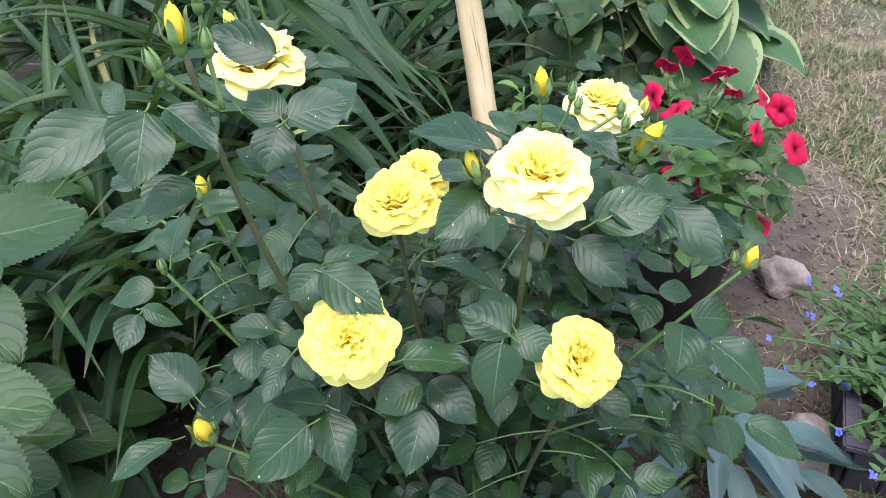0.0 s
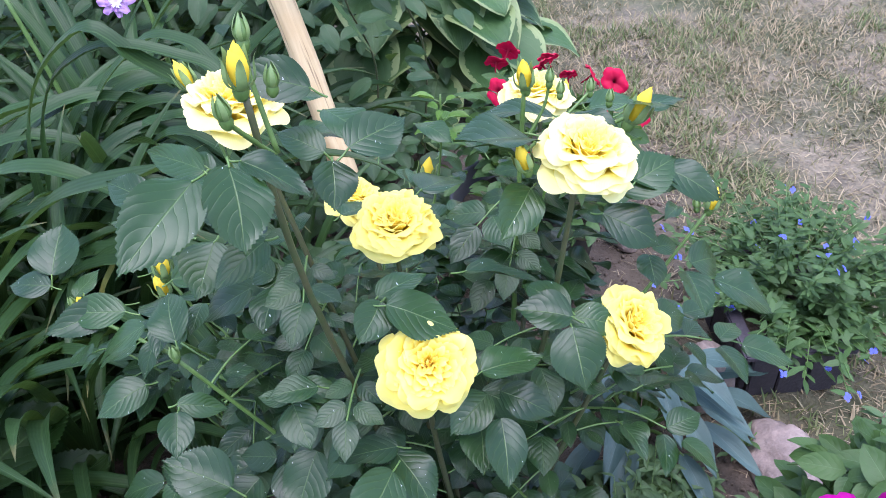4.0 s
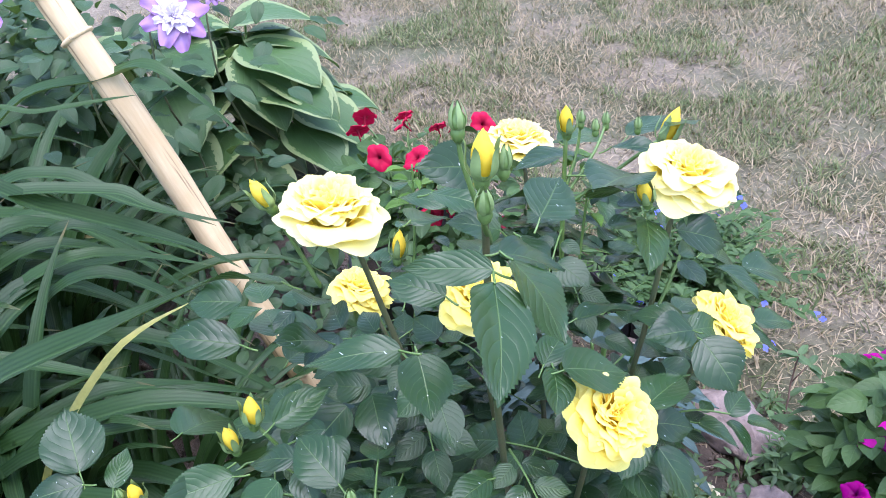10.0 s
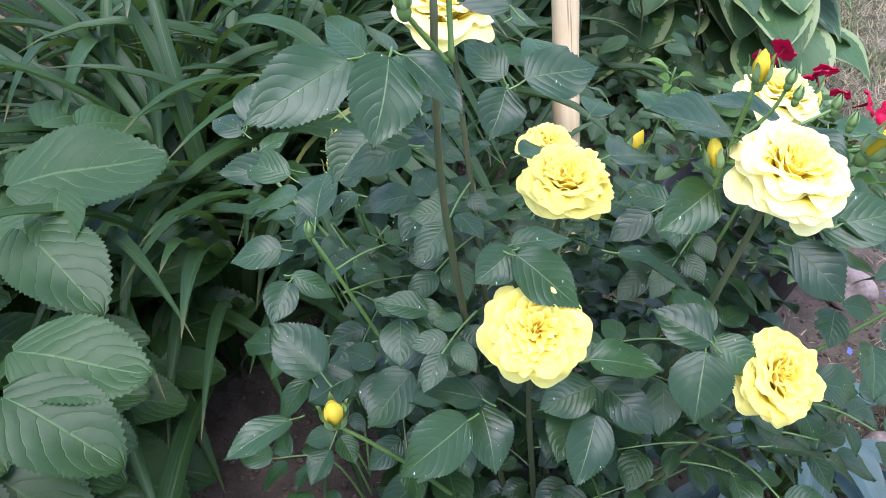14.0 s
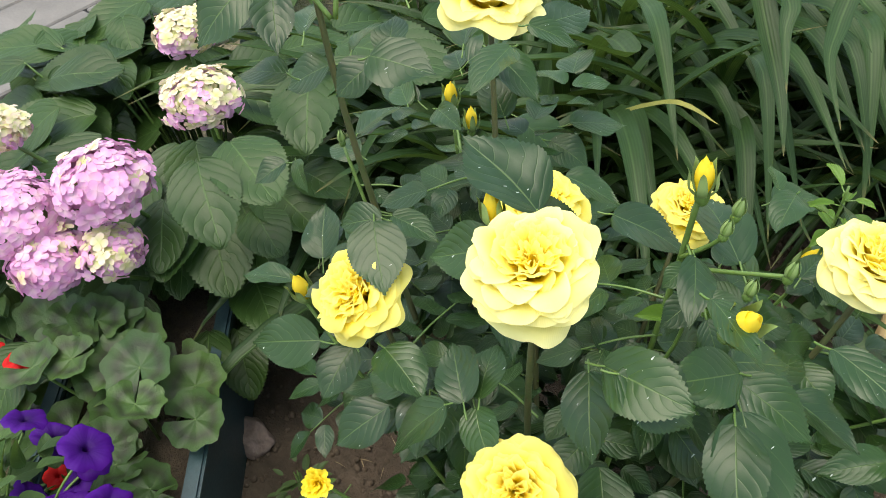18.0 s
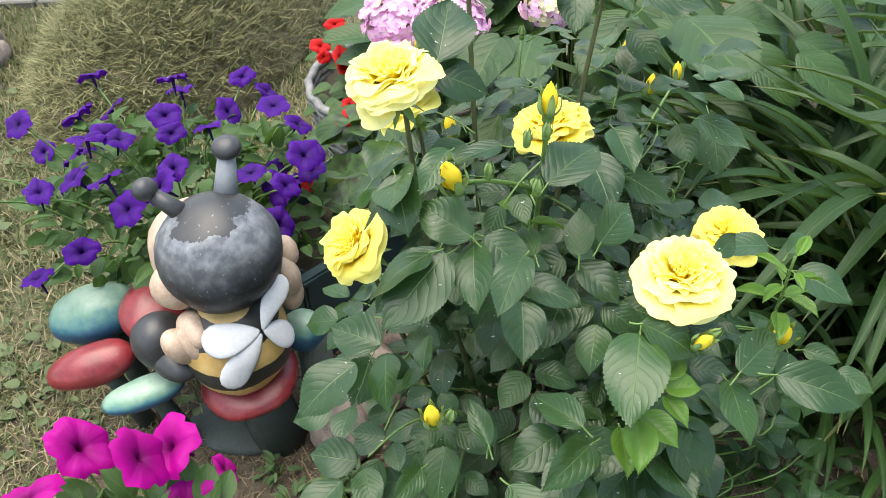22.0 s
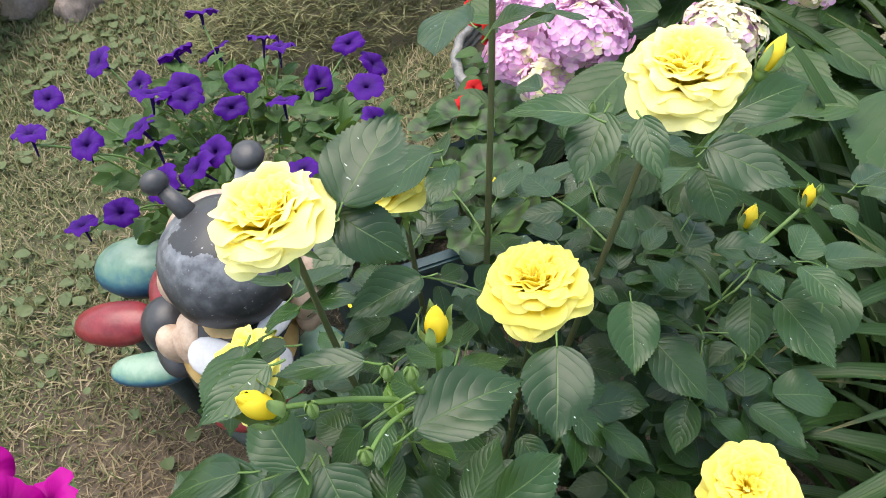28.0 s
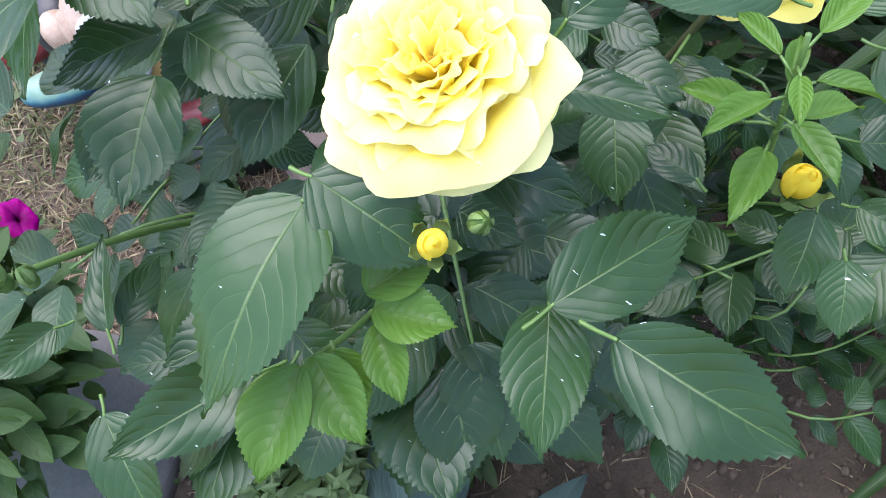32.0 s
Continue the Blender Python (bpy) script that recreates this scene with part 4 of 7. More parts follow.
def spray(origin, yaw, droop, size, rg):
    """Five leaflets on a stalk; gives the poses."""
    d = Vector((math.cos(yaw), math.sin(yaw), -droop)).normalized()
    sidev = d.cross(Vector((0, 0, 1))).normalized()
    got = []
    for k, (along, turn, s) in enumerate(((1.0, 0, 1.0), (0.72, 1, 0.85), (0.72, -1, 0.85), (0.3, 1, 0.62), (0.3, -1, 0.62))):
        b = Vector(origin) + d * along * size * 1.5 + sidev * turn * 0.1 * size
        dd = (d + sidev * turn * (1.5 if turn else 0) + Vector((rg.uniform(-.2, .2), rg.uniform(-.2, .2), rg.uniform(-.35, .1)))).normalized()
        n = Vector((rg.uniform(-.35, .35) + 0.35 * math.cos(yaw), rg.uniform(-.35, .35) + 0.35 * math.sin(yaw), 1))
        ln = size * s * rg.uniform(0.85, 1.15)
        got.append(axes(b, dd, n, ln * rg.uniform(0.6, 0.78), ln, ln))
    return got


def bush_reach(h):
    """How far the foliage spreads from the middle at height h."""
    return 0.09 + 0.13 * min(1.0, max(0.0, (h - 0.12) / 0.3)) - 0.08 * max(0.0, (h - 0.55) / 0.2)


CANES = (((-0.05, 0.02, 0.3), (0.0, -0.03, 0.745)), ((-0.11, 0.0, 0.25), (-0.149, -0.07, 0.625)), ((-0.02, -0.02, 0.3), (0.035, -0.066, 0.59)), ((0.0, 0.1, 0.3), (0.082, 0.207, 0.65)), ((-0.1, 0.06, 0.3), (-0.127, 0.078, 0.635)),
         ((-0.15, 0.06, 0.3), (-0.228, 0.108, 0.77)), ((-0.1, 0.16, 0.3), (-0.12, 0.25, 0.53)), ((-0.16, 0.0, 0.35), (-0.232, -0.038, 0.885)), ((0.0, 0.085, 0.5), (0.011, 0.094, 0.76)), ((-0.25, 0.01, 0.4), (-0.333, 0.005, 0.643)), ((-0.26, 0.1, 0.42), (-0.334, 0.132, 0.625)))
rg = random.Random(44)
for a, b in CANES:
    for f in (0.15, 0.3, 0.45, 0.6, 0.72, 0.82):
        o = Vector(a).lerp(Vector(b), f)
        for k in range(6):
            got = spray(o, rg.uniform(0, 6.283), rg.uniform(-0.1, 0.4), rg.uniform(0.036, 0.056), rg)
            if all(clear_of_blooms(m @ Vector((0, g, 0))) and in_bush(m @ Vector((0, g, 0))) for m in got for g in (0, 0.5, 1)):
                tip = got[0].translation
                part("leafstalk", tube("leafstalk", [o, (o + tip) / 2 + Vector((0, 0, 0.004)), tip], 0.0012, 0.0008, M_shoot, 5), bush)
                for n, m in enumerate(got):
                    part("leaf", LEAFLETS[(n * 5 + len(bush.children)) % 6], bush, m)
                break


rg = random.Random(5)
poses = []
tries = 0
while len(poses) < 820 and tries < 6000:
    tries += 1
    a, h = rg.uniform(0, 6.283), rg.uniform(0.1, 0.72)
    q = bush_reach(h) * math.sqrt(rg.uniform(0.03, 1))
    p = Vector((-0.11 + q * 1.15 * math.cos(a), 0.08 + q * 0.9 * math.sin(a), h))
    got = spray(p, a + rg.uniform(-0.7, 0.7), rg.uniform(-0.1, 0.5), rg.uniform(0.042, 0.064), rg)
    if all(clear_of_blooms(m @ Vector((0, f, 0))) and in_bush(m @ Vector((0, f, 0))) for m in got for f in (0, 0.5, 1)):
        poses.extend(got)
poses.sort(key=lambda m: -m.translation.z)
for i, m in enumerate(poses[:180]):
    part("leaf", LEAFLETS[i % 6], bush, m)
rest = part("inner_leaves", joined("inner_leaves", FILL[0], poses[180::2]), bush)
rest["kind"] = "stuff"
rest = part("inner_leaves", joined("inner_leaves", FILL[1], poses[181::2]), bush)
rest["kind"] = "stuff"
# low sprays reaching out over the soil
rg = random.Random(61)
for ox, oy, oz, yaw in ((0.1, 0.02, 0.42, -0.3), (0.08, -0.02, 0.46, -0.1), (0.12, 0.05, 0.44, 0.1), (0.09, 0.03, 0.36, 0.1), (0.1, 0.05, 0.33, 0.3), (-0.06, -0.08, 0.4, -1.5), (-0.1, -0.1, 0.36, -1.9), (0.13, 0.0, 0.48, -0.5), (0.06, -0.04, 0.44, -0.9)):
    part("leafstalk", tube("leafstalk", [(ox - 0.08 * math.cos(yaw), oy - 0.08 * math.sin(yaw), oz - 0.05), (ox, oy, oz), (ox + 0.05 * math.cos(yaw), oy + 0.05 * math.sin(yaw), oz)], 0.0016, 0.001, M_shoot, 5), bush)
    for n, m in enumerate(spray((ox, oy, oz), yaw, rg.uniform(0.0, 0.35), rg.uniform(0.042, 0.056), rg)):
        part("leaf", LEAFLETS[(n * 5 + len(bush.children)) % 6], bush, m)
# outlying sprays on the thin shoots at the back of the bush
rg = random.Random(83)
for cx, cy, z0, z1, n in ((-0.05, 0.33, 0.24, 0.46, 9), (-0.14, 0.31, 0.26, 0.5, 9), (0.02, 0.3, 0.2, 0.42, 6), (-0.3, 0.13, 0.36, 0.58, 9), (-0.37, 0.19, 0.34, 0.5, 7), (-0.26, 0.22, 0.34, 0.56, 7), (-0.34, -0.02, 0.3, 0.46, 6)):
    for i in range(n):
        o = Vector((cx + rg.uniform(-0.05, 0.05), cy + rg.uniform(-0.05, 0.05), rg.uniform(z0, z1)))
        got = spray(o, rg.uniform(0, 6.283), rg.uniform(0.0, 0.4), rg.uniform(0.036, 0.05), rg)
        if not all(clear_of_blooms(m @ Vector((0, g, 0))) for m in got for g in (0, 0.5, 1)):
            continue
        tip = got[0].translation
        part("leafstalk", tube("leafstalk", [(cx * 0.8 - 0.02, cy * 0.8, o.z - 0.1), o, tip], 0.0016, 0.0008, M_shoot, 5), bush)
        for j, m in enumerate(got):
            part("leaf", LEAFLETS[(i + 2 * j) % 6], bush, m)


# pale young shoots
def young_leaf(b, t, wide, nx=0.2, ny=0.1):
    b, t = Vector(b), Vector(t)
    d = t - b
    part("young_leaf", YOUNG, bush, axes(b, d, Vector((nx, ny, 1)), d.length * wide, d.length, d.length), "fresh light green leaf")


for ox, oy, oz, top, n in ((0.0, 0.305, 0.585, 0.06, 10), (0.03, 0.08, 0.66, 0.03, 4)):
    part("shoot", tube("shoot", [(ox - 0.03, oy - 0.01, oz - 0.12), (ox - 0.006, oy, oz - 0.03), (ox, oy, oz + top)], 0.0019, 0.0012, M_shoot, 6), bush)
    for i in range(n):
        a = i * 2.4 + ox * 60
        h = oz + top * (i / n)
        ln = rg.uniform(0.026, 0.037) * (1.0 - 0.35 * i / n)
        b = Vector((ox + 0.008 * math.cos(a), oy + 0.008 * math.sin(a), h))
        part("leafstalk", tube("leafstalk", [(ox, oy, h - 0.004), b], 0.0008, 0.0006, M_shoot, 5), bush)
        young_leaf(b, b + Vector((math.cos(a), math.sin(a), rg.uniform(-0.15, 0.35))) * ln, rg.uniform(0.34, 0.46), rg.uniform(-.3, .3), rg.uniform(-.3, .3))
part("shoot", tube("shoot", [(0.09, 0.17, 0.5), (0.145, 0.195, 0.58), (0.17, 0.2, 0.612)], 0.0018, 0.001, M_shoot, 6), bush)
young_leaf((0.171, 0.199, 0.61), (0.212, 0.205, 0.604), 0.6)
young_leaf((0.166, 0.201, 0.61), (0.183, 0.231, 0.604), 0.66)
young_leaf((0.142, 0.213, 0.616), (0.135, 0.242, 0.618), 0.7)
young_leaf((0.14, 0.21, 0.622), (0.114, 0.225, 0.626), 0.7)
young_leaf((0.145, 0.215, 0.61), (0.165, 0.236, 0.606), 0.55)

# ---- daylilies behind the rose ----
def blade_mesh(name, start, end, sway, width, mat):
    """A strap leaf 1 long: rises from the crown and arches over; outwards is +y."""
    n = 15
    path, y, z = [], 0.0, 0.0
    for i in range(n):
        v = i / (n - 1)
        path.append((y, z))
        a = radians(start + (end - start) * v ** 1.6)
        y += math.sin(a) / (n - 1)
        z += math.cos(a) / (n - 1)

    def fn(u, v):
        i = min(n - 1, int(round(v * (n - 1))))
        py, pz = path[i]
        w = width * (0.55 + 0.6 * math.sin(math.pi * (0.12 + 0.6 * v))) * (1 if v < 0.6 else max(0.02, 1 - ((v - 0.6) / 0.4) ** 2))
        return (u * w * 0.5 + sway * v * v, py, pz + abs(u) * w * 0.45)

    return grid_mesh(name, fn, [-1, 0, 1], steps(0, 1, n), mat)


BLADES = [blade_mesh("blade", a, b, s, w, M_lily) for a, b, s, w in (
    (8, 95, 0.05, 0.034), (14, 125, -0.06, 0.03), (22, 140, 0.08, 0.036), (12, 112, 0.14, 0.028), (30, 138, -0.12, 0.034), (6, 75, -0.05, 0.032), (36, 150, 0.04, 0.036), (18, 104, -0.16, 0.032), (10, 150, 0.1, 0.03), (26, 165, -0.08, 0.034))]
DRYBLADE = blade_mesh("withered_blade", 25, 120, 0.1, 0.018, M_dry)


def daylily(x, y, blades, length, seed, dry=0, arching=False):
    rg = random.Random(seed)
    crown = empty("daylily", x, y, 0.0, "clump of arching strap-leaved green daylily", "daylily", "daylilies behind the rose")
    for i in range(blades):
        a = rg.uniform(0, 360)
        q = 0.09 * math.sqrt(rg.random())
        ln = length * rg.uniform(0.75, 1.3)
        me = DRYBLADE if i < dry else rg.choice(BLADES[1:5] + BLADES[6:] if arching else BLADES)
        ex, ey = x - 0.65 * ln * math.sin(radians(a)), y + 0.65 * ln * math.cos(radians(a))
        if ex > -0.28 and ey < 0.95 and length > 0.4 and rg.random() < 0.93:
            continue
        base = Matrix.Translation((x + q * math.cos(radians(a + 90)), y + q * math.sin(radians(a + 90)), -0.01))
        m = base @ Matrix.Rotation(radians(a + rg.uniform(-25, 25)), 4, "Z") @ Matrix.Rotation(radians(rg.uniform(-8, 8)), 4, "Y") @ Matrix.Diagonal((ln * rg.uniform(0.8, 1.15), ln, ln, 1))
        part("blade", me, crown, m)
    return crown


daylily(-0.66, 0.66, 80, 0.62, 1, 1)
daylily(-0.42, 0.86, 90, 0.62, 2, 1)
daylily(-0.92, 0.95, 70, 0.65, 3, 1)
daylily(-0.24, 1.14, 70, 0.54, 4, 1, True)
daylily(-0.62, 1.25, 70, 0.58, 5, 1, True)
daylily(-0.42, 1.62, 45, 0.56, 6, 0, True)
daylily(-1.05, 1.5, 45, 0.58, 7, 0, True)
daylily(-0.02, 1.55, 30, 0.45, 8, 0, True)
daylily(-1.25, 0.65, 40, 0.6, 9, 1)
daylily(-0.58, 0.42, 70, 0.58, 10)
daylily(-0.46, 0.64, 60, 0.56, 11)
daylily(-0.85, 0.45, 60, 0.6, 12)
daylily(-0.3, 1.0, 50, 0.52, 13, 0, True)
daylily(-0.4, 0.5, 60, 0.38, 14)
daylily(-0.28, 0.62, 40, 0.34, 15)


# long blades that sweep across the stake and over the rose
def strap(crown, points, width, mat):
    """A creased strap leaf through the given points."""
    pts = [Vector(p) for p in points]
    fine = []
    for i in range(len(pts) - 1):
        p0, p1, p2, p3 = pts[max(i - 1, 0)], pts[i], pts[i + 1], pts[min(i + 2, len(pts) - 1)]
        for q in range(6):
            t = q / 6
            fine.append(0.5 * (2 * p1 + (p2 - p0) * t + (2 * p0 - 5 * p1 + 4 * p2 - p3) * t * t + (3 * p1 - p0 - 3 * p2 + p3) * t ** 3))
    fine.append(pts[-1])
    n = len(fine)

    def fn(u, v):
        i = min(n - 1, int(round(v * (n - 1))))
        d = (fine[min(i + 1, n - 1)] - fine[max(i - 1, 0)]).normalized()
        side = d.cross(Vector((0.1, -0.2, 1))).normalized()
        w = width * (0.5 + 0.5 * math.sin(math.pi * min(1.0, 0.15 + 0.6 * v))) * min(1.0, (1 - v) * 3.2 + 0.02)
        return fine[i] + side * (u * w * 0.5) + Vector((0, 0, abs(u) * w * 0.3))

    part("blade", grid_mesh("blade", fn, [-1, 0, 1], steps(0, 1, n), mat), crown)


M_yellowed = plain_material("yellowed_leaf", (0.15, 0.16, 0.03), (0.25, 0.24, 0.05), 30, 0.55)
sweeper = daylily(-0.72, 0.7, 14, 0.6, 31)
strap(sweeper, ((-0.72, 0.7, 0.0), (-0.62, 0.6, 0.33), (-0.491, 0.503, 0.497), (-0.354, 0.402, 0.57), (-0.27, 0.24, 0.69)), 0.036, M_lily)
strap(sweeper, ((-0.58, 0.5, 0.0), (-0.48, 0.47, 0.34), (-0.348, 0.474, 0.474), (-0.24, 0.45, 0.51)), 0.012, M_yellowed)
strap(sweeper, ((-0.42, 1.08, 0.0), (-0.36, 1.05, 0.4), (-0.227, 0.98, 0.584), (-0.116, 0.88, 0.619), (-0.071, 0.82, 0.64), (-0.042, 0.76, 0.615), (0.02, 0.7, 0.507)), 0.03, M_lily)
strap(sweeper, ((-0.5, 1.0, 0.0), (-0.42, 0.98, 0.4), (-0.292, 0.95, 0.6), (-0.218, 0.88, 0.606), (-0.139, 0.83, 0.61), (-0.099, 0.8, 0.614)), 0.013, M_lily)
strap(sweeper, ((-0.52, 0.8, 0.0), (-0.46, 0.79, 0.42), (-0.34, 0.75, 0.58), (-0.268, 0.7, 0.595), (-0.235, 0.64, 0.575), (-0.2, 0.58, 0.56), (-0.13, 0.52, 0.53)), 0.026, M_lily)
strap(sweeper, ((-0.6, 0.72, 0.0), (-0.52, 0.68, 0.5), (-0.398, 0.62, 0.672), (-0.327, 0.58, 0.631), (-0.263, 0.54, 0.588), (-0.201, 0.5, 0.544), (-0.16, 0.47, 0.5)), 0.028, M_lily)
strap(sweeper, ((-0.58, 0.7, 0.0), (-0.5, 0.67, 0.5), (-0.39, 0.62, 0.645), (-0.263, 0.56, 0.629), (-0.228, 0.52, 0.609), (-0.177, 0.47, 0.577)), 0.022, M_lily)
rg = random.Random(77)
for cx, cy in ((-0.66, 0.66), (-0.5, 0.78), (-0.62, 0.9), (-0.42, 0.95), (-0.78, 0.8)):
    for i in range(7):
        a = rg.uniform(-0.75, 0.2)
        ln = rg.uniform(0.45, 0.62)
        top = rg.uniform(0.36, 0.52)
        dx, dy = math.cos(a), math.sin(a)
        ox, oy = cx + rg.uniform(-0.06, 0.06), cy + rg.uniform(-0.06, 0.06)
        ln = min(ln, (-0.19 + rg.uniform(0, 0.06) - ox) / max(0.2, dx))
        if ln < 0.25:
            continue
        strap(sweeper, ((ox, oy, 0.0), (ox + 0.25 * ln * dx, oy + 0.25 * ln * dy, 0.78 * top), (ox + 0.6 * ln * dx, oy + 0.6 * ln * dy, top), (ox + ln * dx, oy + ln * dy, top - rg.uniform(0.06, 0.2))), rg.uniform(0.022, 0.032), M_lily)


# unopened daylily scapes
def scape(x, y, h, lean):
    thing = empty("daylily_scape", x, y, 0, "green daylily flower stalk with closed buds", "flower stalk", "daylily stalks")
    top = Vector((x + lean, y + 0.05, h))
    part("stalk", tube("stalk", [(x, y, 0), (x + lean * 0.4, y + 0.02, h * 0.6), top], 0.0055, 0.004, M_shoot), thing)
    for k in range(3):
        d = Vector((0.3 * math.cos(k * 2.1), 0.3 * math.sin(k * 2.1), 1))
        part("bud", BUD_G, thing, facing(top + Vector((0.01 * math.cos(k * 2.1), 0.01 * math.sin(k * 2.1), -0.005)), d) @ Matrix.Diagonal((0.011, 0.011, 0.03, 1)))


scape(-0.30, 1.05, 0.66, -0.03)
scape(-0.48, 0.98, 0.6, -0.06)

# ---- leaning wooden stake ----
k = Mat("bare_wood")
pos = k.coord("Object")
stretch = k.node("Mapping")
stretch.inputs["Scale"].default_value = (60, 60, 4)
k.link(pos, stretch.inputs["Vector"])
grain = k.noise(stretch.outputs[0], 1.0, 6.0, 0.7)
long_grain = k.node("Mapping")
long_grain.inputs["Scale"].default_value = (95, 95, 3.2)
k.link(pos, long_grain.inputs["Vector"])
crack = k.ramp(k.noise(long_grain.outputs[0], 1.0, 3.0, 0.6), (0.60, (0, 0, 0)), (0.66, (1, 1, 1)))
blotch = k.ramp(k.noise(pos, 14.0, 3.0), (0.42, (0, 0, 0)), (0.62, (1, 1, 1)))
wood = k.ramp(grain, (0.3, (0.46, 0.33, 0.16)), (0.7, (0.68, 0.54, 0.31)))
wood = k.mix(k.math("MULTIPLY", blotch, 0.45), wood, (0.52, 0.36, 0.17))
k.color(k.mix(k.math("MULTIPLY", crack, 0.7), wood, (0.17, 0.1, 0.045)))
k.rough(0.65)
k.bump(k.math("SUBTRACT", grain, crack), 0.5, 0.002)
M_wood = k.m
stake = empty("wooden_stake", -0.005, 0.61, 0, "peeled pale wooden pole leaning back among the daylilies", "stake")
foot, head = Vector((-0.005, 0.6, -0.03)), Vector((-0.199, 1.148, 1.2))
axis = (head - foot).normalized()
me = tube("pole", [(0, 0, 0), (0.004, 0.0, 0.3), (-0.003, 0.003, 0.6), (0.002, 0.0, 0.9), (0, 0, (head - foot).length)], 0.0245, 0.0215, M_wood, 14, 0.025)
part("pole", me, stake, facing(foot, axis))
for h, tilt in ((0.785, 8), (0.856, -6)):
    bm = bmesh.new()
    for i in range(20):
        a0, a1 = 2 * math.pi * i / 20, 2 * math.pi * (i + 1) / 20
        q = []
        for a in (a0, a1):
            for r, dz in ((0.0225, -0.0045), (0.027, -0.0025), (0.0275, 0.0015), (0.0225, 0.004)):
                q.append(bm.verts.new((r * math.cos(a), r * math.sin(a), dz)))
        for j in range(3):
            bm.faces.new((q[j], q[j + 4], q[j + 5], q[j + 1]))
    bmesh.ops.remove_doubles(bm, verts=bm.verts, dist=1e-5)
    part("knot_ring", mesh_of("knot_ring", bm, M_wood), stake, facing(foot + axis * h, axis) @ Matrix.Rotation(radians(tilt), 4, "X"))


# ---- broad leaves: hydrangea, hostas, clematis ----
def broad_mesh(name, mat, width, fold, bend, heart=0.0, serr=0.0, ribs=0.0, tip=0.78, rows=27, cols=(-1, -0.7, -0.35, 0, 0.35, 0.7, 1)):
    def fn(u, v):
        w = (v + 0.006) ** 0.55 * max(0.0, 1 - v) ** tip * 2.42 * 0.5 * width
        y = v - heart * (1 - v) ** 3 * abs(u)
        if serr and abs(u) > 0.9 and 0 < v < 1:
            odd = int(round(v * (rows - 1))) % 2
            w += serr if odd else -0.5 * serr
            y += serr if odd else 0.0
        z = abs(u) * w * fold - bend * v * v + ribs * math.cos(u * 11) * math.sin(math.pi * v) + 0.015 * math.sin(7 * v + 3 * u) + 0.02 * u * u * math.sin(9 * v + 40 * bend)
        return (u * w, y, z)
    return grid_mesh(name, fn, cols, steps(0, 1, rows), mat)


HYD = [broad_mesh("hydrangea_leaf", M_hydleaf, 0.68, f, b, 0.04, 0.012, 0.0, 0.72, 49) for f, b in ((0.1, 0.1), (0.22, 0.2), (0.14, 0.32), (0.3, 0.14))]
HOSTA = [broad_mesh("hosta_leaf", M_hosta, 0.84, 0.24, b, 0.16, 0, 0.012) for b in (0.2, 0.45)]
BLUEH = [broad_mesh("blue_hosta_leaf", M_bluehosta, 0.36, 0.4, b, 0.04, 0, 0.006, 0.95) for b in (0.1, 0.25, 0.4)]

def floret_mesh(mat):
    """Four rounded, slightly cupped petals."""
    bm = bmesh.new()
    uv = bm.loops.layers.uv.new("UVMap")
    for k in range(4):
        a = math.pi / 2 * k + 0.12 * (k % 2)
        pts = [(0, 0.0, 0), (-0.3, 0.25, 0.05), (-0.5, 0.58, 0.1), (-0.36, 0.92, 0.05), (0.0, 1.06, -0.06), (0.36, 0.92, 0.05), (0.5, 0.58, 0.1), (0.3, 0.25, 0.05)]
        vs = [bm.verts.new((x * math.cos(a) - y * math.sin(a), x * math.sin(a) + y * math.cos(a), z + 0.06 * (k % 2))) for x, y, z in pts]
        mid = bm.verts.new((-0.55 * math.sin(a), 0.55 * math.cos(a), -0.03 + 0.06 * (k % 2)))
        for i in range(8):
            j = (i + 1) % 8
            f = bm.faces.new((vs[i], vs[j], mid))
            for lp, q in zip(f.loops, (pts[i], pts[j], (0, 0.55, 0))):
                lp[uv].uv = (q[0], max(0.0, q[1]))
    return mesh_of("floret", bm, mat)


FLORET = floret_mesh(M_pink)
CREAMY = floret_mesh(M_cream)
bm = bmesh.new()
bmesh.ops.create_icosphere(bm, subdivisions=2, radius=1)
CORE = mesh_of("head_core", bm, M_shoot)


def hydrangea_head(parent, x, y, z, r, seed, pale):
    """A lumpy mophead; pale: how many of its florets are still cream and green."""
    rg = random.Random(seed)
    head = part("flower_head", CORE, parent, Matrix.Translation((x, y, z)) @ Matrix.Diagonal((r * 0.7, r * 0.7, r * 0.5, 1)), "cream-green mophead turning pink" if pale > 0.5 else "pink mophead of small four-petalled florets")
    n = 70 + int(1300 * r)
    for i in range(n):
        v = 1 - 1.5 * (i + 0.5) / n
        a = i * 2.39996
        q = math.sqrt(max(0, 1 - v * v))
        d = Vector((q * math.cos(a), q * math.sin(a), v))
        lump = 0.92 + 0.22 * noise.noise(d * 2.2 + Vector((seed * 3.7, 0, 0)))
        p = Vector((x, y, z)) + Vector((d.x, d.y, d.z * 0.78)) * r * lump * rg.uniform(0.84, 1.02)
        m = facing(p, d + Vector((rg.uniform(-.55, .55), rg.uniform(-.55, .55), rg.uniform(-.3, .45)))) @ Matrix.Rotation(rg.uniform(0, 6), 4, "Z") @ Matrix.Scale(0.0125 * rg.uniform(0.75, 1.15) * (0.8 if pale > 0.5 else 1.0), 4)
        young = pale * (0.45 + 0.75 * max(0.0, v)) > rg.random()
        part("floret", CREAMY if young else FLORET, head, m)


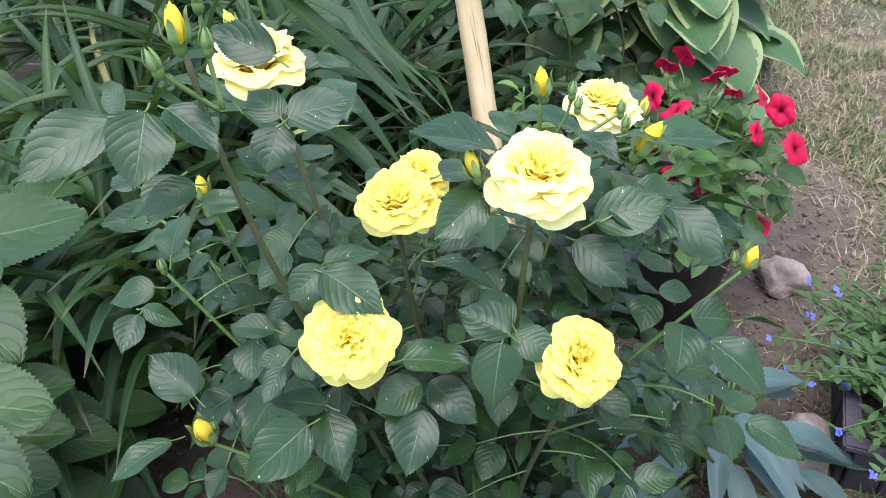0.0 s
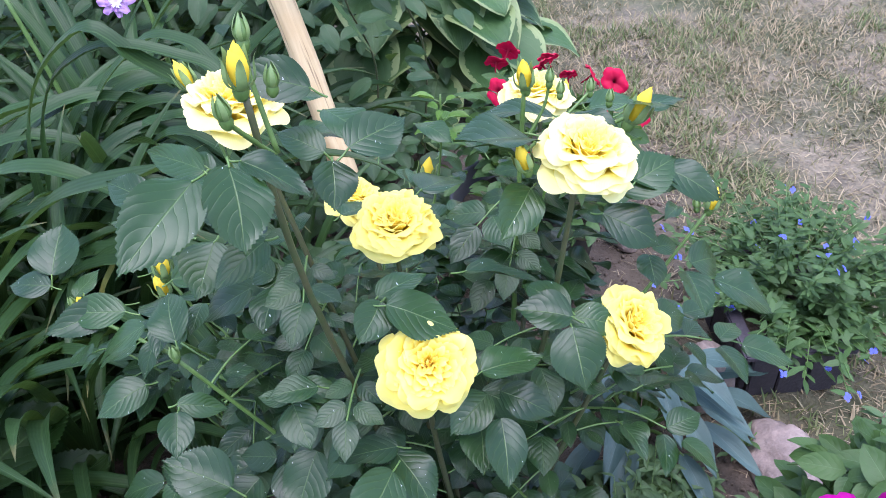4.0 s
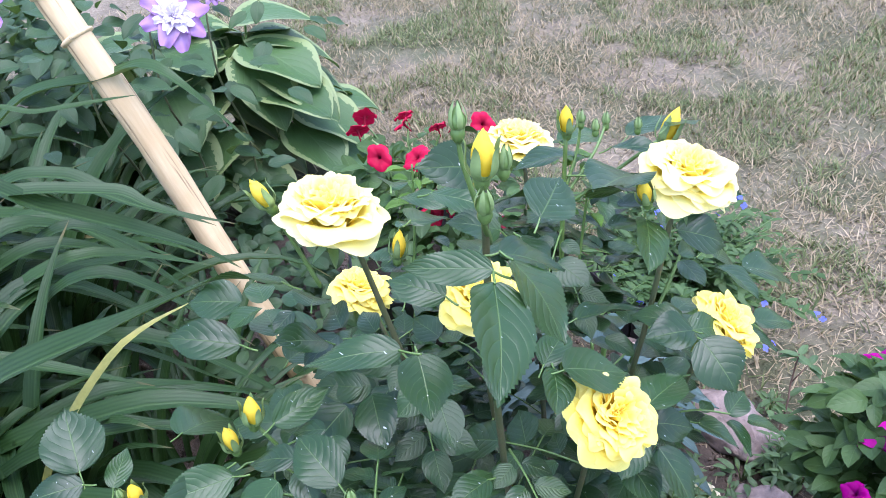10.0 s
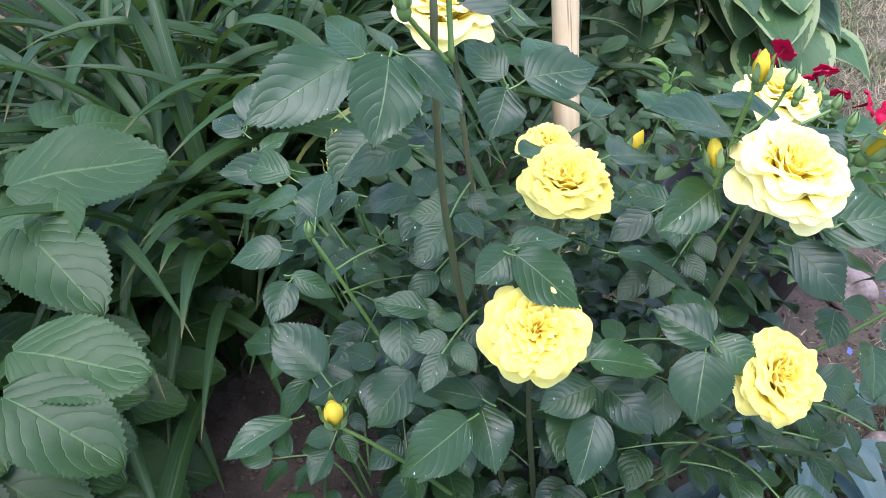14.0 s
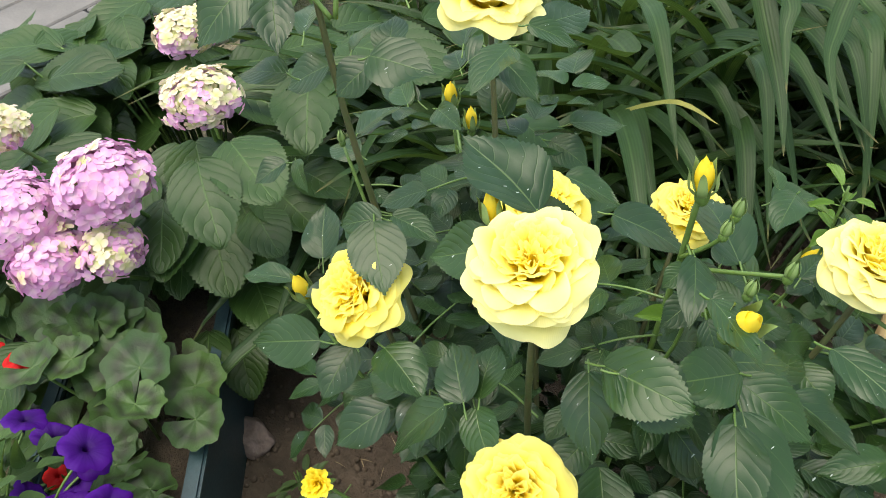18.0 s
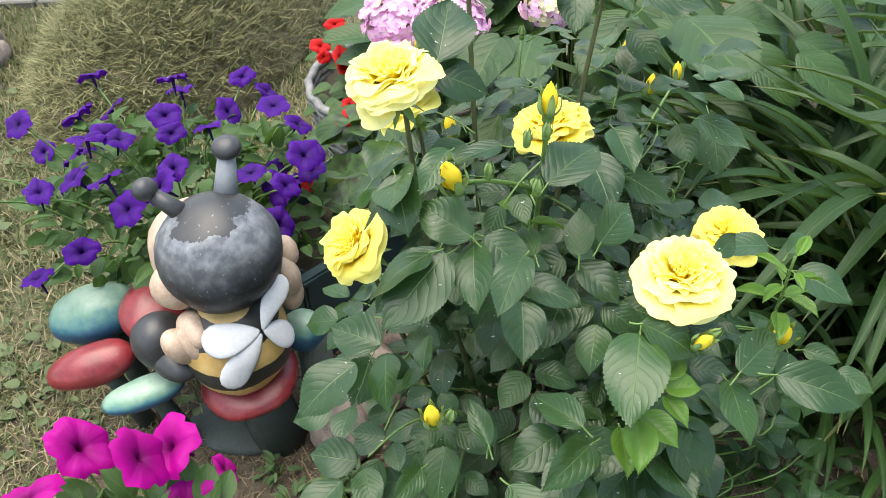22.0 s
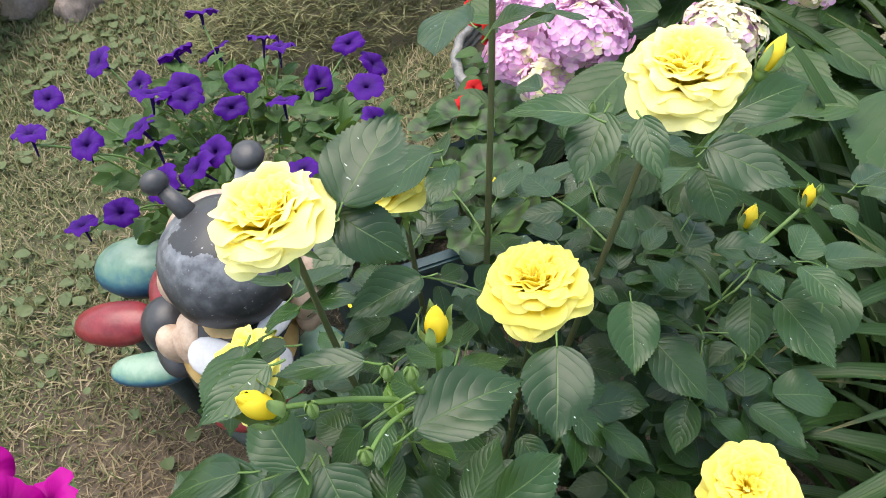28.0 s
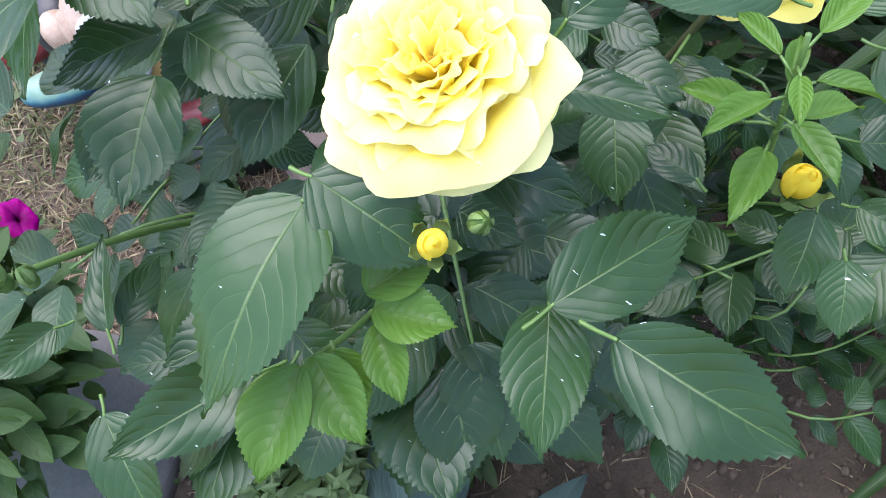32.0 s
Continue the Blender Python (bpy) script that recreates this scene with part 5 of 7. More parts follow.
hyd = empty("hydrangea", -0.78, 0.0, 0, "mophead hydrangea with pink heads and broad toothed leaves", "hydrangea")
HEADS = ((-0.74, -0.3, 0.44, 0.072, 0.03), (-0.675, -0.185, 0.475, 0.066, 0.06), (-0.675, -0.285, 0.395, 0.055, 0.1), (-0.635, -0.215, 0.40, 0.043, 0.6), (-0.85, -0.27, 0.5, 0.042, 1.6), (-0.735, -0.02, 0.5, 0.058, 0.9), (-0.93, 0.03, 0.5, 0.05, 1.0))
for i, (x, y, z, r, pale) in enumerate(HEADS):
    part("stem", tube("stem", [(-0.78 + 0.02 * i - 0.08, 0.0, 0), ((x - 0.78) / 2, y / 2, z * 0.55), (x, y, z - 0.3 * r)], 0.005, 0.003, M_shoot), hyd)
    hydrangea_head(hyd, x, y, z, r, i, pale)


def hyd_leaf(bx, by, bz, tx, ty, tz, w=1.0, k=0):
    b, t = Vector((bx, by, bz)), Vector((tx, ty, tz))
    d = t - b
    part("leaf", HYD[k % 4], hyd, axes(b, d, Vector((0.15, -0.1, 1)), d.length * w, d.length, d.length))


hyd_leaf(-0.73, 0.2, 0.5, -0.582, 0.295, 0.5, 1.1)
hyd_leaf(-0.615, -0.03, 0.5, -0.49, -0.03, 0.49, 1.1)
hyd_leaf(-0.675, 0.12, 0.51, -0.57, 0.05, 0.49, 1.1, 1)
hyd_leaf(-0.72, 0.115, 0.5, -0.6, 0.12, 0.49, 1.1)
hyd_leaf(-0.66, 0.18, 0.515, -0.63, 0.09, 0.51, 0.9, 1)
hyd_leaf(-0.6, -0.08, 0.5, -0.49, -0.11, 0.47, 1.1, 1)
rg = random.Random(11)
for i in range(330):
    a = rg.uniform(0, 6.283)
    q = rg.uniform(0.05, 0.4)
    h = rg.uniform(0.12, 0.46)
    p = Vector((-0.9 + q * math.cos(a) * 1.15, -0.0 + q * math.sin(a) * 1.15, h))
    if any((p - Vector(c[:3])).length < 0.08 for c in HEADS):
        continue
    d = Vector((math.cos(a), math.sin(a), rg.uniform(-0.5, 0.1))).normalized() * rg.uniform(0.09, 0.15)
    if p.x + d.x > -0.5:
        continue
    hyd_leaf(*p, *(p + d), 1.05, i)


for i in range(70):
    p = Vector((rg.uniform(-1.24, -0.98), rg.uniform(-0.2, 0.1), rg.uniform(0.34, 0.48)))
    a = rg.uniform(0, 6.283)
    d = Vector((math.cos(a), math.sin(a), rg.uniform(-0.4, 0.15))).normalized() * rg.uniform(0.09, 0.14)
    if all((p + d * f - Vector(c[:3])).length > 0.08 for c in HEADS for f in (0, 0.5, 1)):
        part("stem", tube("stem", [(-0.95, 0.0, 0.05), (0.5 * (p.x - 0.95), 0.5 * p.y, 0.6 * p.z), p], 0.003, 0.002, M_shoot, 5), hyd)
        hyd_leaf(*p, *(p + d), 1.05, i)


def hosta(name, x, y, n, length, height, meshes, label, seed):
    rg = random.Random(seed)
    plant = empty(name, x, y, 0, label, "hosta")
    for i in range(n):
        a = i * 2.39996 + rg.uniform(-0.3, 0.3)
        f = (i + 0.5) / n
        q = 0.03 + 0.9 * length * f
        p = Vector((x + q * math.cos(a), y + q * math.sin(a), height * (1.05 - 0.75 * f) + rg.uniform(-.02, .02)))
        d = Vector((math.cos(a), math.sin(a), rg.uniform(-0.55, 0.0) - 0.3 * f + 0.25))
        ln = length * rg.uniform(0.8, 1.1)
        part("stalk", tube("stalk", [(x + 0.02 * math.cos(a), y + 0.02 * math.sin(a), 0), ((x + p.x) / 2, (y + p.y) / 2, p.z * 0.65), p], 0.004, 0.003, M_shoot, 5), plant)
        part("leaf", rg.choice(meshes), plant, axes(p, d, Vector((0.35 * math.cos(a), 0.35 * math.sin(a), 1)), ln * rg.uniform(0.9, 1.15), ln, ln))
    return plant


hosta("hosta", 0.37, 1.36, 34, 0.2, 0.4, HOSTA, "large green hosta with cream-edged ribbed leaves", 1)
hosta("hosta", 0.2, 1.45, 24, 0.2, 0.42, HOSTA, "large green hosta with cream-edged ribbed leaves", 3)
hosta("blue_hosta", 0.275, 0.215, 30, 0.12, 0.19, BLUEH, "small blue-grey hosta with pointed leaves", 2)

# clematis scrambling behind the stake
clem = empty("clematis", 0.12, 1.05, 0, "clematis with double mauve and white flowers", "clematis")
rg = random.Random(21)
CLEM = [broad_mesh("clematis_leaf", M_clemleaf, 0.6, 0.2, 0.2, 0.05, rows=13)]
CFLOWERS = ((0.108, 1.076, 0.6, 0.064), (-0.14, 1.42, 0.62, 0.07), (0.22, 1.13, 0.6, 0.03), (-0.36, 0.95, 0.58, 0.03))
for i in range(130):
    p = Vector((rg.gauss(0.05, 0.16), rg.gauss(1.12, 0.13), rg.uniform(0.1, 0.62)))
    a = rg.uniform(0, 6.283)
    d = Vector((math.cos(a), math.sin(a), rg.uniform(-0.6, 0.2)))
    ln = rg.uniform(0.038, 0.066)
    if any((p + f * d - Vector(c[:3]) - Vector((0, -0.06, 0.05))).length < c[3] + 0.03 for c in CFLOWERS for f in (0, ln)):
        continue
    part("leaf", CLEM[0], clem, axes(p, d, Vector((0, -0.3, 1)), ln, ln, ln))
for sx in (-0.05, 0.08, 0.2):
    part("vine", tube("vine", [(sx, 1.1, 0), (sx + 0.04, 1.15, 0.25), (sx - 0.02, 1.1, 0.45), (sx, 1.12, 0.6)], 0.003, 0.002, M_stem, 5), clem)
CPETALS = []
for mat, width, ruffle in ((M_mauve, 0.62, 0.09), (M_pale, 0.5, 0.12), (M_pale, 0.34, 0.1)):
    me = petal_mesh("clematis_petal", width, 0.12, 0.3, ruffle, 31)
    me.materials.clear()
    me.materials.append(mat)
    CPETALS.append(me)
for x, y, z, r in CFLOWERS:
    fl = part("flower", None, clem, Matrix.Translation((x, y, z)), "double mauve flower with a white ruffled heart")
    base = facing((x, y, z), (-0.1, -0.75, 0.65))
    for ring, (n, s, tilt, kind) in enumerate(((8, 1.0, 84, 0), (9, 0.66, 66, 0 if r < 0.05 else 1), (10, 0.5, 50, 1), (9, 0.4, 34, 2), (7, 0.3, 16, 2))[:5 if r > 0.05 else 3]):
        for i in range(n):
            m = base @ Matrix.Rotation(radians(360 * i / n + 20 * ring + rg.uniform(-9, 9)), 4, "Z") @ Matrix.Rotation(radians(90 - tilt + rg.uniform(-10, 10)), 4, "X") @ Matrix.Scale(r * s * rg.uniform(0.88, 1.08), 4)
            part("petal", CPETALS[kind], fl, m)


# ---- petunias ----
def petunia_mesh(name, mat):
    n = 30
    verts, faces, uvs = [], [], []
    radii = ((0.05, -0.9), (0.08, -0.55), (0.11, -0.2), (0.17, -0.06), (0.4, 0.0), (0.68, 0.04), (0.88, 0.02), (1.0, -0.07))
    for r, z in radii:
        for i in range(n):
            a = 2 * math.pi * i / n
            lobe = 1 + (0.3 * abs(math.cos(2.5 * a)) ** 0.6 - 0.16 if r > 0.5 else 0) * (r - 0.4)
            wave = 0.07 * math.sin(10 * a + 1) * r ** 3 + 0.05 * math.sin(5 * a) * r + 0.06 * math.sin(3 * a + 2) * r * r + 0.025 * math.sin(17 * a) * r ** 4
            verts.append((r * lobe * math.cos(a), r * lobe * math.sin(a), z + wave))
            uvs.append((i / n, r))
    for j in range(len(radii) - 1):
        for i in range(n):
            i2 = (i + 1) % n
            faces.append((j * n + i, j * n + i2, (j + 1) * n + i2, (j + 1) * n + i))
    me = bpy.data.meshes.new(name)
    me.from_pydata(verts, [], faces)
    lay = me.uv_layers.new(name="UVMap")
    for lp in me.loops:
        lay.data[lp.index].uv = uvs[lp.vertex_index]
    me.materials.append(mat)
    me.polygons.foreach_set("use_smooth", [True] * len(faces))
    return me


PETUNIA = {m.name: petunia_mesh("petunia_flower", m) for m in (M_violet, M_magenta, M_red)}
PETLEAF = broad_mesh("petunia_leaf", M_petleaf, 0.62, 0.3, 0.28)
SMALLEAF = broad_mesh("small_leaf", M_petleaf, 0.62, 0.3, 0.28, rows=8, cols=(-1, -0.5, 0, 0.5, 1))
DARKLEAF = broad_mesh("dark_leaf", M_clemleaf, 0.6, 0.3, 0.28, rows=8, cols=(-1, -0.5, 0, 0.5, 1))
PETLEAVES = [PETLEAF, broad_mesh("petunia_leaf", M_petleaf, 0.5, 0.45, 0.5), broad_mesh("petunia_leaf", M_petleaf, 0.68, 0.15, -0.12)]
LOBEL = grid_mesh("thin_leaf", lambda u, v: (u * 0.17 * math.sin(math.pi * (0.1 + 0.85 * v)), v, -0.25 * v * v), [-1, 0, 1], steps(0, 1, 4), M_petleaf)


def petunia(name, mat, label, cx, cy, cz, rx, ry, rz, flowers, size, leaves, seed, group="", lift=(0.4, -0.1, 1.0), leaf_size=(0.022, 0.052)):
    """A mound of leaves with open trumpets over it."""
    rg = random.Random(seed)
    plant = empty(name, cx, cy, cz - rz, label, "petunia", group)
    poses = []
    for i in range(leaves):
        a, e = rg.uniform(0, 6.283), rg.uniform(-0.3, 1.0)
        q = rg.uniform(0.35, 1.0)
        c = math.sqrt(max(0, 1 - e * e * 0.9))
        p = Vector((cx + rx * q * c * math.cos(a), cy + ry * q * c * math.sin(a), cz + rz * q * e))
        d = Vector((math.cos(a) + rg.uniform(-1.2, 1.2), math.sin(a) + rg.uniform(-1.2, 1.2), rg.uniform(-0.7, 0.9)))
        ln = rg.uniform(*leaf_size)
        poses.append(axes(p, d, Vector((rg.uniform(-.7, .7), rg.uniform(-.7, .7), 1)), ln * rg.uniform(0.8, 1.1), ln, ln))
    for i, m in enumerate(poses[:150]):
        part("leaf", PETLEAVES[i % 3], plant, m)
    if poses[150:]:
        part("leaves", joined("leaves", SMALLEAF, poses[150:]), plant)["kind"] = "stuff"
    for x, y, z, *small in flowers:
        d = Vector(((x - cx) * 2.6 + rg.uniform(-.95, .95), (y - cy) * 2.6 + rg.uniform(-.95, .95), 0.4)) + Vector(lift) * 0.5
        s = size * rg.uniform(0.85, 1.15) * (small[0] if small else 1.0)
        fl = part("flower", PETUNIA[mat.name], plant, facing((x, y, z), d) @ Matrix.Rotation(rg.uniform(0, 6), 4, "Z") @ Matrix.Diagonal((s, s * rg.uniform(0.68, 1.0), s * rg.uniform(0.9, 1.5), 1)))
        root = Vector((cx + (x - cx) * 0.6, cy + (y - cy) * 0.6, cz + (z - cz) * 0.3))
        part("stalk", tube("stalk", [root, (root + Vector((x, y, z))) / 2 + Vector((0, 0, 0.01)), Vector((x, y, z)) - d.normalized() * s * 0.7], 0.0016, 0.0016, M_shoot, 5), plant)
    return plant


def with_z(pairs, z, seed, spread=0.03):
    rg = random.Random(seed)
    return [(x, y, z + rg.uniform(-spread, spread)) for x, y in pairs]


VIOLET = with_z(((-0.19, -0.8), (-0.26, -0.75), (-0.26, -0.63), (-0.21, -0.575), (-0.29, -0.6), (-0.15, -0.64), (-0.23, -0.47), (-0.3, -0.51), (-0.385, -0.507), (-0.17, -0.52), (-0.44, -0.59), (-0.2, -0.48), (-0.11, -0.7), (-0.33, -0.66), (-0.37, -0.57)), 0.43, 1)
VIOLET += with_z(((-0.437, -0.374), (-0.36, -0.33), (-0.345, -0.38), (-0.25, -0.33), (-0.29, -0.33), (-0.5, -0.45), (-0.47, -0.52)), 0.37, 2)
VIOLET += [(-0.13, -0.59, 0.34), (-0.1, -0.66, 0.3)]
rg = random.Random(6)
for i in range(16):
    a = rg.uniform(1.2, 5.8)
    VIOLET.append((-0.37 + 0.2 * math.cos(a) * rg.uniform(0.5, 1.1), -0.57 + 0.24 * math.sin(a) * rg.uniform(0.5, 1.1), rg.uniform(0.3, 0.42)))
petunia("violet_petunia", M_violet, "trailing petunia with deep violet open trumpets", -0.345, -0.555, 0.26, 0.21, 0.26, 0.15, VIOLET, 0.026, 620, 1, "", (0.15, 0.1, 2.0))
MAGENTA = [(0.214, -0.24, 0.455), (0.188, -0.232, 0.438), (0.223, -0.208, 0.385), (0.152, -0.206, 0.358, 0.6), (0.206, -0.322, 0.43), (0.268, -0.34, 0.43), (0.29, -0.272, 0.425), (0.334, -0.295, 0.425),
           (0.28, -0.24, 0.40), (0.364, -0.213, 0.42), (0.356, -0.172, 0.415), (0.36, -0.342, 0.42), (0.406, -0.236, 0.42), (0.38, -0.13, 0.33, 0.6)]
petunia("magenta_petunia", M_magenta, "potted petunia with bright magenta open trumpets", 0.295, -0.235, 0.29, 0.135, 0.13, 0.14, MAGENTA, 0.035, 620, 2, "", (0.25, 0.5, 0.9), (0.026, 0.05))
CRIMSON = with_z(((0.258, 0.763), (0.355, 0.746), (0.389, 0.634), (0.36, 0.546), (0.407, 0.506), (0.215, 0.653), (0.24, 0.584), (0.341, 0.637), (0.4, 0.58), (0.33, 0.72), (0.29, 0.78)), 0.42, 4, 0.015)
CRIMSON += [(0.381, 0.522, 0.25), (0.246, 0.56, 0.32), (0.29, 0.54, 0.32)]
petunia("crimson_petunia", M_red, "petunia with crimson-red trumpets in a black pot", 0.27, 0.6, 0.30, 0.16, 0.2, 0.12, CRIMSON, 0.0235, 460, 3, "", (0.1, -0.3, 0.7))


def lathe(name, profile, mat, sides=28, sx=1.0, sy=1.0, square=0.0):
    """A turned wall with thickness; square > 0 pulls the ring towards a rounded square."""
    verts, faces = [], []
    for r, z in profile:
        for i in range(sides):
            a = 2 * math.pi * (i + 0.5) / sides
            c, s = math.cos(a), math.sin(a)
            k = 1.0
            if square:
                k = 1 + square * (1 / max(abs(c), abs(s)) - 1)
            verts.append((r * k * c * sx, r * k * s * sy, z))
    for j in range(len(profile) - 1):
        for i in range(sides):
            i2 = (i + 1) % sides
            faces.append((j * sides + i, j * sides + i2, (j + 1) * sides + i2, (j + 1) * sides + i))
    faces.append(tuple(reversed(range(sides))))
    faces.append(tuple((len(profile) - 1) * sides + i for i in range(sides)))
    me = bpy.data.meshes.new(name)
    me.from_pydata(verts, [], faces)
    for m in (mat if isinstance(mat, list) else [mat]):
        me.materials.append(m)
    me.polygons.foreach_set("use_smooth", [True] * len(faces))
    return me


M_soil = plain_material("potting_soil", (0.03, 0.022, 0.015), (0.08, 0.06, 0.04), 60, 0.95, 0.9, 0, 250, 0.004)
M_black = plain_material("black_plastic", (0.012, 0.012, 0.013), (0.03, 0.03, 0.032), 20, 0.5, 0.1)
M_teal = plain_material("teal_plastic", (0.012, 0.035, 0.042), (0.03, 0.07, 0.08), 12, 0.45, 0.15)
M_concrete = plain_material("grey_concrete", (0.19, 0.18, 0.165), (0.31, 0.295, 0.27), 14, 0.85, 0.5, 0, 180, 0.002)
M_darkwood = plain_material("dark_weathered_wood", (0.018, 0.015, 0.018), (0.05, 0.042, 0.048), 25, 0.75, 0.5)
M_oldwood = plain_material("weathered_violet_wood", (0.0350, 0.0294, 0.0385), (0.0910, 0.0735, 0.0910), 25, 0.75, 0.5)
M_stone = plain_material("pink_granite", (0.1320, 0.1012, 0.0880), (0.3256, 0.2552, 0.2200), 16, 0.85, 0.8, 0, 120, 0.004)

pot = empty("flower_pot", 0.24, 0.58, 0, "black plastic flower pot on the soil", "pot")
part("wall", lathe("wall", [(0.1, 0), (0.135, 0.22), (0.142, 0.222), (0.142, 0.24), (0.133, 0.24), (0.128, 0.2)], M_black), pot, Matrix.Translation((0.24, 0.58, 0)))
part("soil", lathe("soil", [(0.126, 0.19), (0.126, 0.2), (0.06, 0.212)], M_soil), pot, Matrix.Translation((0.24, 0.58, 0)))
grey = empty("concrete_planter", 0.34, -0.29, 0, "grey concrete planter with a flared foot", "planter")
turn = Matrix.Translation((0.34, -0.29, 0)) @ Matrix.Rotation(radians(25), 4, "Z")
part("wall", lathe("wall", [(0.16, 0), (0.155, 0.03), (0.125, 0.1), (0.1, 0.2), (0.092, 0.29), (0.092, 0.305), (0.078, 0.305), (0.074, 0.26)], M_concrete, 36, 1, 1, 0.35), grey, turn)
part("soil", lathe("soil", [(0.064, 0.25), (0.064, 0.27), (0.04, 0.285)], M_soil, 28, 1, 1, 0.75), grey, turn)


# ---- long dark-teal trough with geraniums and the violet petunias ----
def box_bm(bm, x0, x1, y0, y1, z0, z1, bevel=0.004):
    r = bmesh.ops.create_cube(bm, size=1, matrix=Matrix.Translation(((x0 + x1) / 2, (y0 + y1) / 2, (z0 + z1) / 2)) @ Matrix.Diagonal((x1 - x0, y1 - y0, z1 - z0, 1)))
    es = list({e for v in r["verts"] for e in v.link_edges})
    bmesh.ops.bevel(bm, geom=es, offset=bevel, segments=2, affect="EDGES")


def boxed(x0, x1, y0, y1, z0, z1, mat, bevel=0.004):
    bm = bmesh.new()
    box_bm(bm, x0, x1, y0, y1, z0, z1, bevel)
    return mesh_of("board", bm, mat, False)


trough = empty("planter_trough", -0.46, -0.35, 0, "long dark teal plastic planter trough with a rim", "planter")
T = Matrix.Translation((-0.285, -0.335, 0)) @ Matrix.Rotation(radians(149), 4, "Z")
for nm, b in (("long_side", (0, 0.62, -0.012, 0, 0, 0.195)), ("long_side", (0, 0.62, 0.2, 0.212, 0, 0.195)), ("end", (0, 0.012, 0.0, 0.2, 0, 0.195)), ("end", (0.608, 0.62, 0.0, 0.2, 0, 0.195)),
              ("rim", (-0.012, 0.632, -0.024, 0.0, 0.197, 0.212)), ("rim", (-0.012, 0.632, 0.2, 0.224, 0.197, 0.212)), ("rim", (-0.012, 0.012, 0.002, 0.198, 0.197, 0.212)), ("rim", (0.608, 0.632, 0.002, 0.198, 0.197, 0.212)), ("soil", (0.014, 0.606, 0.002, 0.198, 0.1, 0.165))):
    part(nm, boxed(*b, M_soil if nm == "soil" else M_teal), trough, T)


def round_leaf():
    def fn(u, v):
        a = math.pi * u * 0.96
        r = 0.5 * v * (1 + 0.06 * math.cos(9 * a) * v)
        return (r * math.sin(a), r * math.cos(a), 0.12 * v * v + 0.05 * v * math.cos(5 * a))
    return grid_mesh("round_leaf", fn, steps(-1, 1, 37), steps(0, 1, 6), M_geran)


k = Mat("zoned_geranium_leaf")
uvn = k.node("UVMap")
uvn.uv_map = "UVMap"
sp = k.node("SeparateXYZ")
k.link(uvn.outputs[0], sp.inputs[0])
ring = k.math("SUBTRACT", 1.0, k.math("MULTIPLY", k.math("ABSOLUTE", k.math("SUBTRACT", sp.outputs[1], 0.62)), 4.0), True)
info = k.node("ObjectInfo")
k.color(k.mix(k.math("MULTIPLY", ring, 0.9), k.mix(info.outputs["Random"], (0.028, 0.072, 0.018), (0.052, 0.11, 0.026)), (0.02, 0.024, 0.013)))
k.rough(0.55)
k.bump(k.noise(k.coord("Object"), 14.0), 0.4, 0.004)
k.thin((0.2, 0.35, 0.06), 0.15)
M_geran = k.m
ROUND = round_leaf()
rg = random.Random(8)
geranium = empty("geranium", -0.55, -0.27, 0.166, "zonal geranium with round scalloped leaves", "geranium")
GER = [(-0.585, -0.297), (-0.47, -0.274), (-0.544, -0.207), (-0.417, -0.306), (-0.659, -0.33), (-0.622, -0.368), (-0.702, -0.298), (-0.5, -0.33), (-0.53, -0.25), (-0.6, -0.24), (-0.57, -0.36), (-0.45, -0.22), (-0.64, -0.27), (-0.5, -0.2), (-0.68, -0.36), (-0.73, -0.33), (-0.6, -0.32), (-0.54, -0.3), (-0.47, -0.33), (-0.65, -0.24), (-0.57, -0.27), (-0.7, -0.4), (-0.61, -0.42), (-0.66, -0.3)]
for i, (x, y) in enumerate(GER):
    z = 0.25 + 0.05 * math.sin(i * 1.7)
    s = rg.uniform(0.07, 0.095)
    part("stalk", tube("stalk", [(-0.56 + (x + 0.56) * 0.5, -0.27 + (y + 0.27) * 0.4, 0.16), (x, y, z)], 0.0025, 0.002, M_shoot, 5), geranium)
    part("leaf", ROUND, geranium, facing((x, y, z), (rg.uniform(-.2, .6), rg.uniform(-.4, .4), 1)) @ Matrix.Rotation(rg.uniform(0, 6), 4, "Z") @ Matrix.Scale(s, 4))
M_scarlet = petal_material("scarlet_petal", (0.4, 0.005, 0.008), (0.7, 0.02, 0.02), 0.2)
SCARLET = petunia_mesh("scarlet_flower", M_scarlet)
for i, (x, y, z) in enumerate(((-0.649, -0.394, 0.27), (-0.64, -0.38, 0.28), (-0.66, -0.385, 0.275), (-0.72, -0.41, 0.26), (-0.47, -0.39, 0.25))):
    part("flower", SCARLET, geranium, facing((x, y, z), (0.5, 0.1, 1)) @ Matrix.Scale(0.016, 4), "small scarlet flower")


# round wicker tub with scarlet flowers further back
tub = empty("wicker_tub", -1.02, -0.42, 0, "round grey wicker tub with scarlet flowers", "planter")
M_wicker = plain_material("grey_wicker", (0.1, 0.1, 0.1), (0.27, 0.26, 0.25), 40, 0.7, 0.5)
for z in steps(0.01, 0.15, 9):
    bm = bmesh.new()
    pts = []
    n, r = 40, 0.185 + 0.12 * z
    part("weave", tube("weave", [(-1.02 + (r + 0.0022 * (-1) ** i) * math.cos(2 * math.pi * i / n), -0.42 + (r + 0.0022 * (-1) ** i) * math.sin(2 * math.pi * i / n), z) for i in range(n + 1)], 0.0105, 0.0105, M_wicker, 6), tub)
    bm.free()
part("soil", lathe("soil", [(0.18, 0.0), (0.185, 0.12), (0.08, 0.13)], M_soil), tub, Matrix.Translation((-1.02, -0.42, 0)))
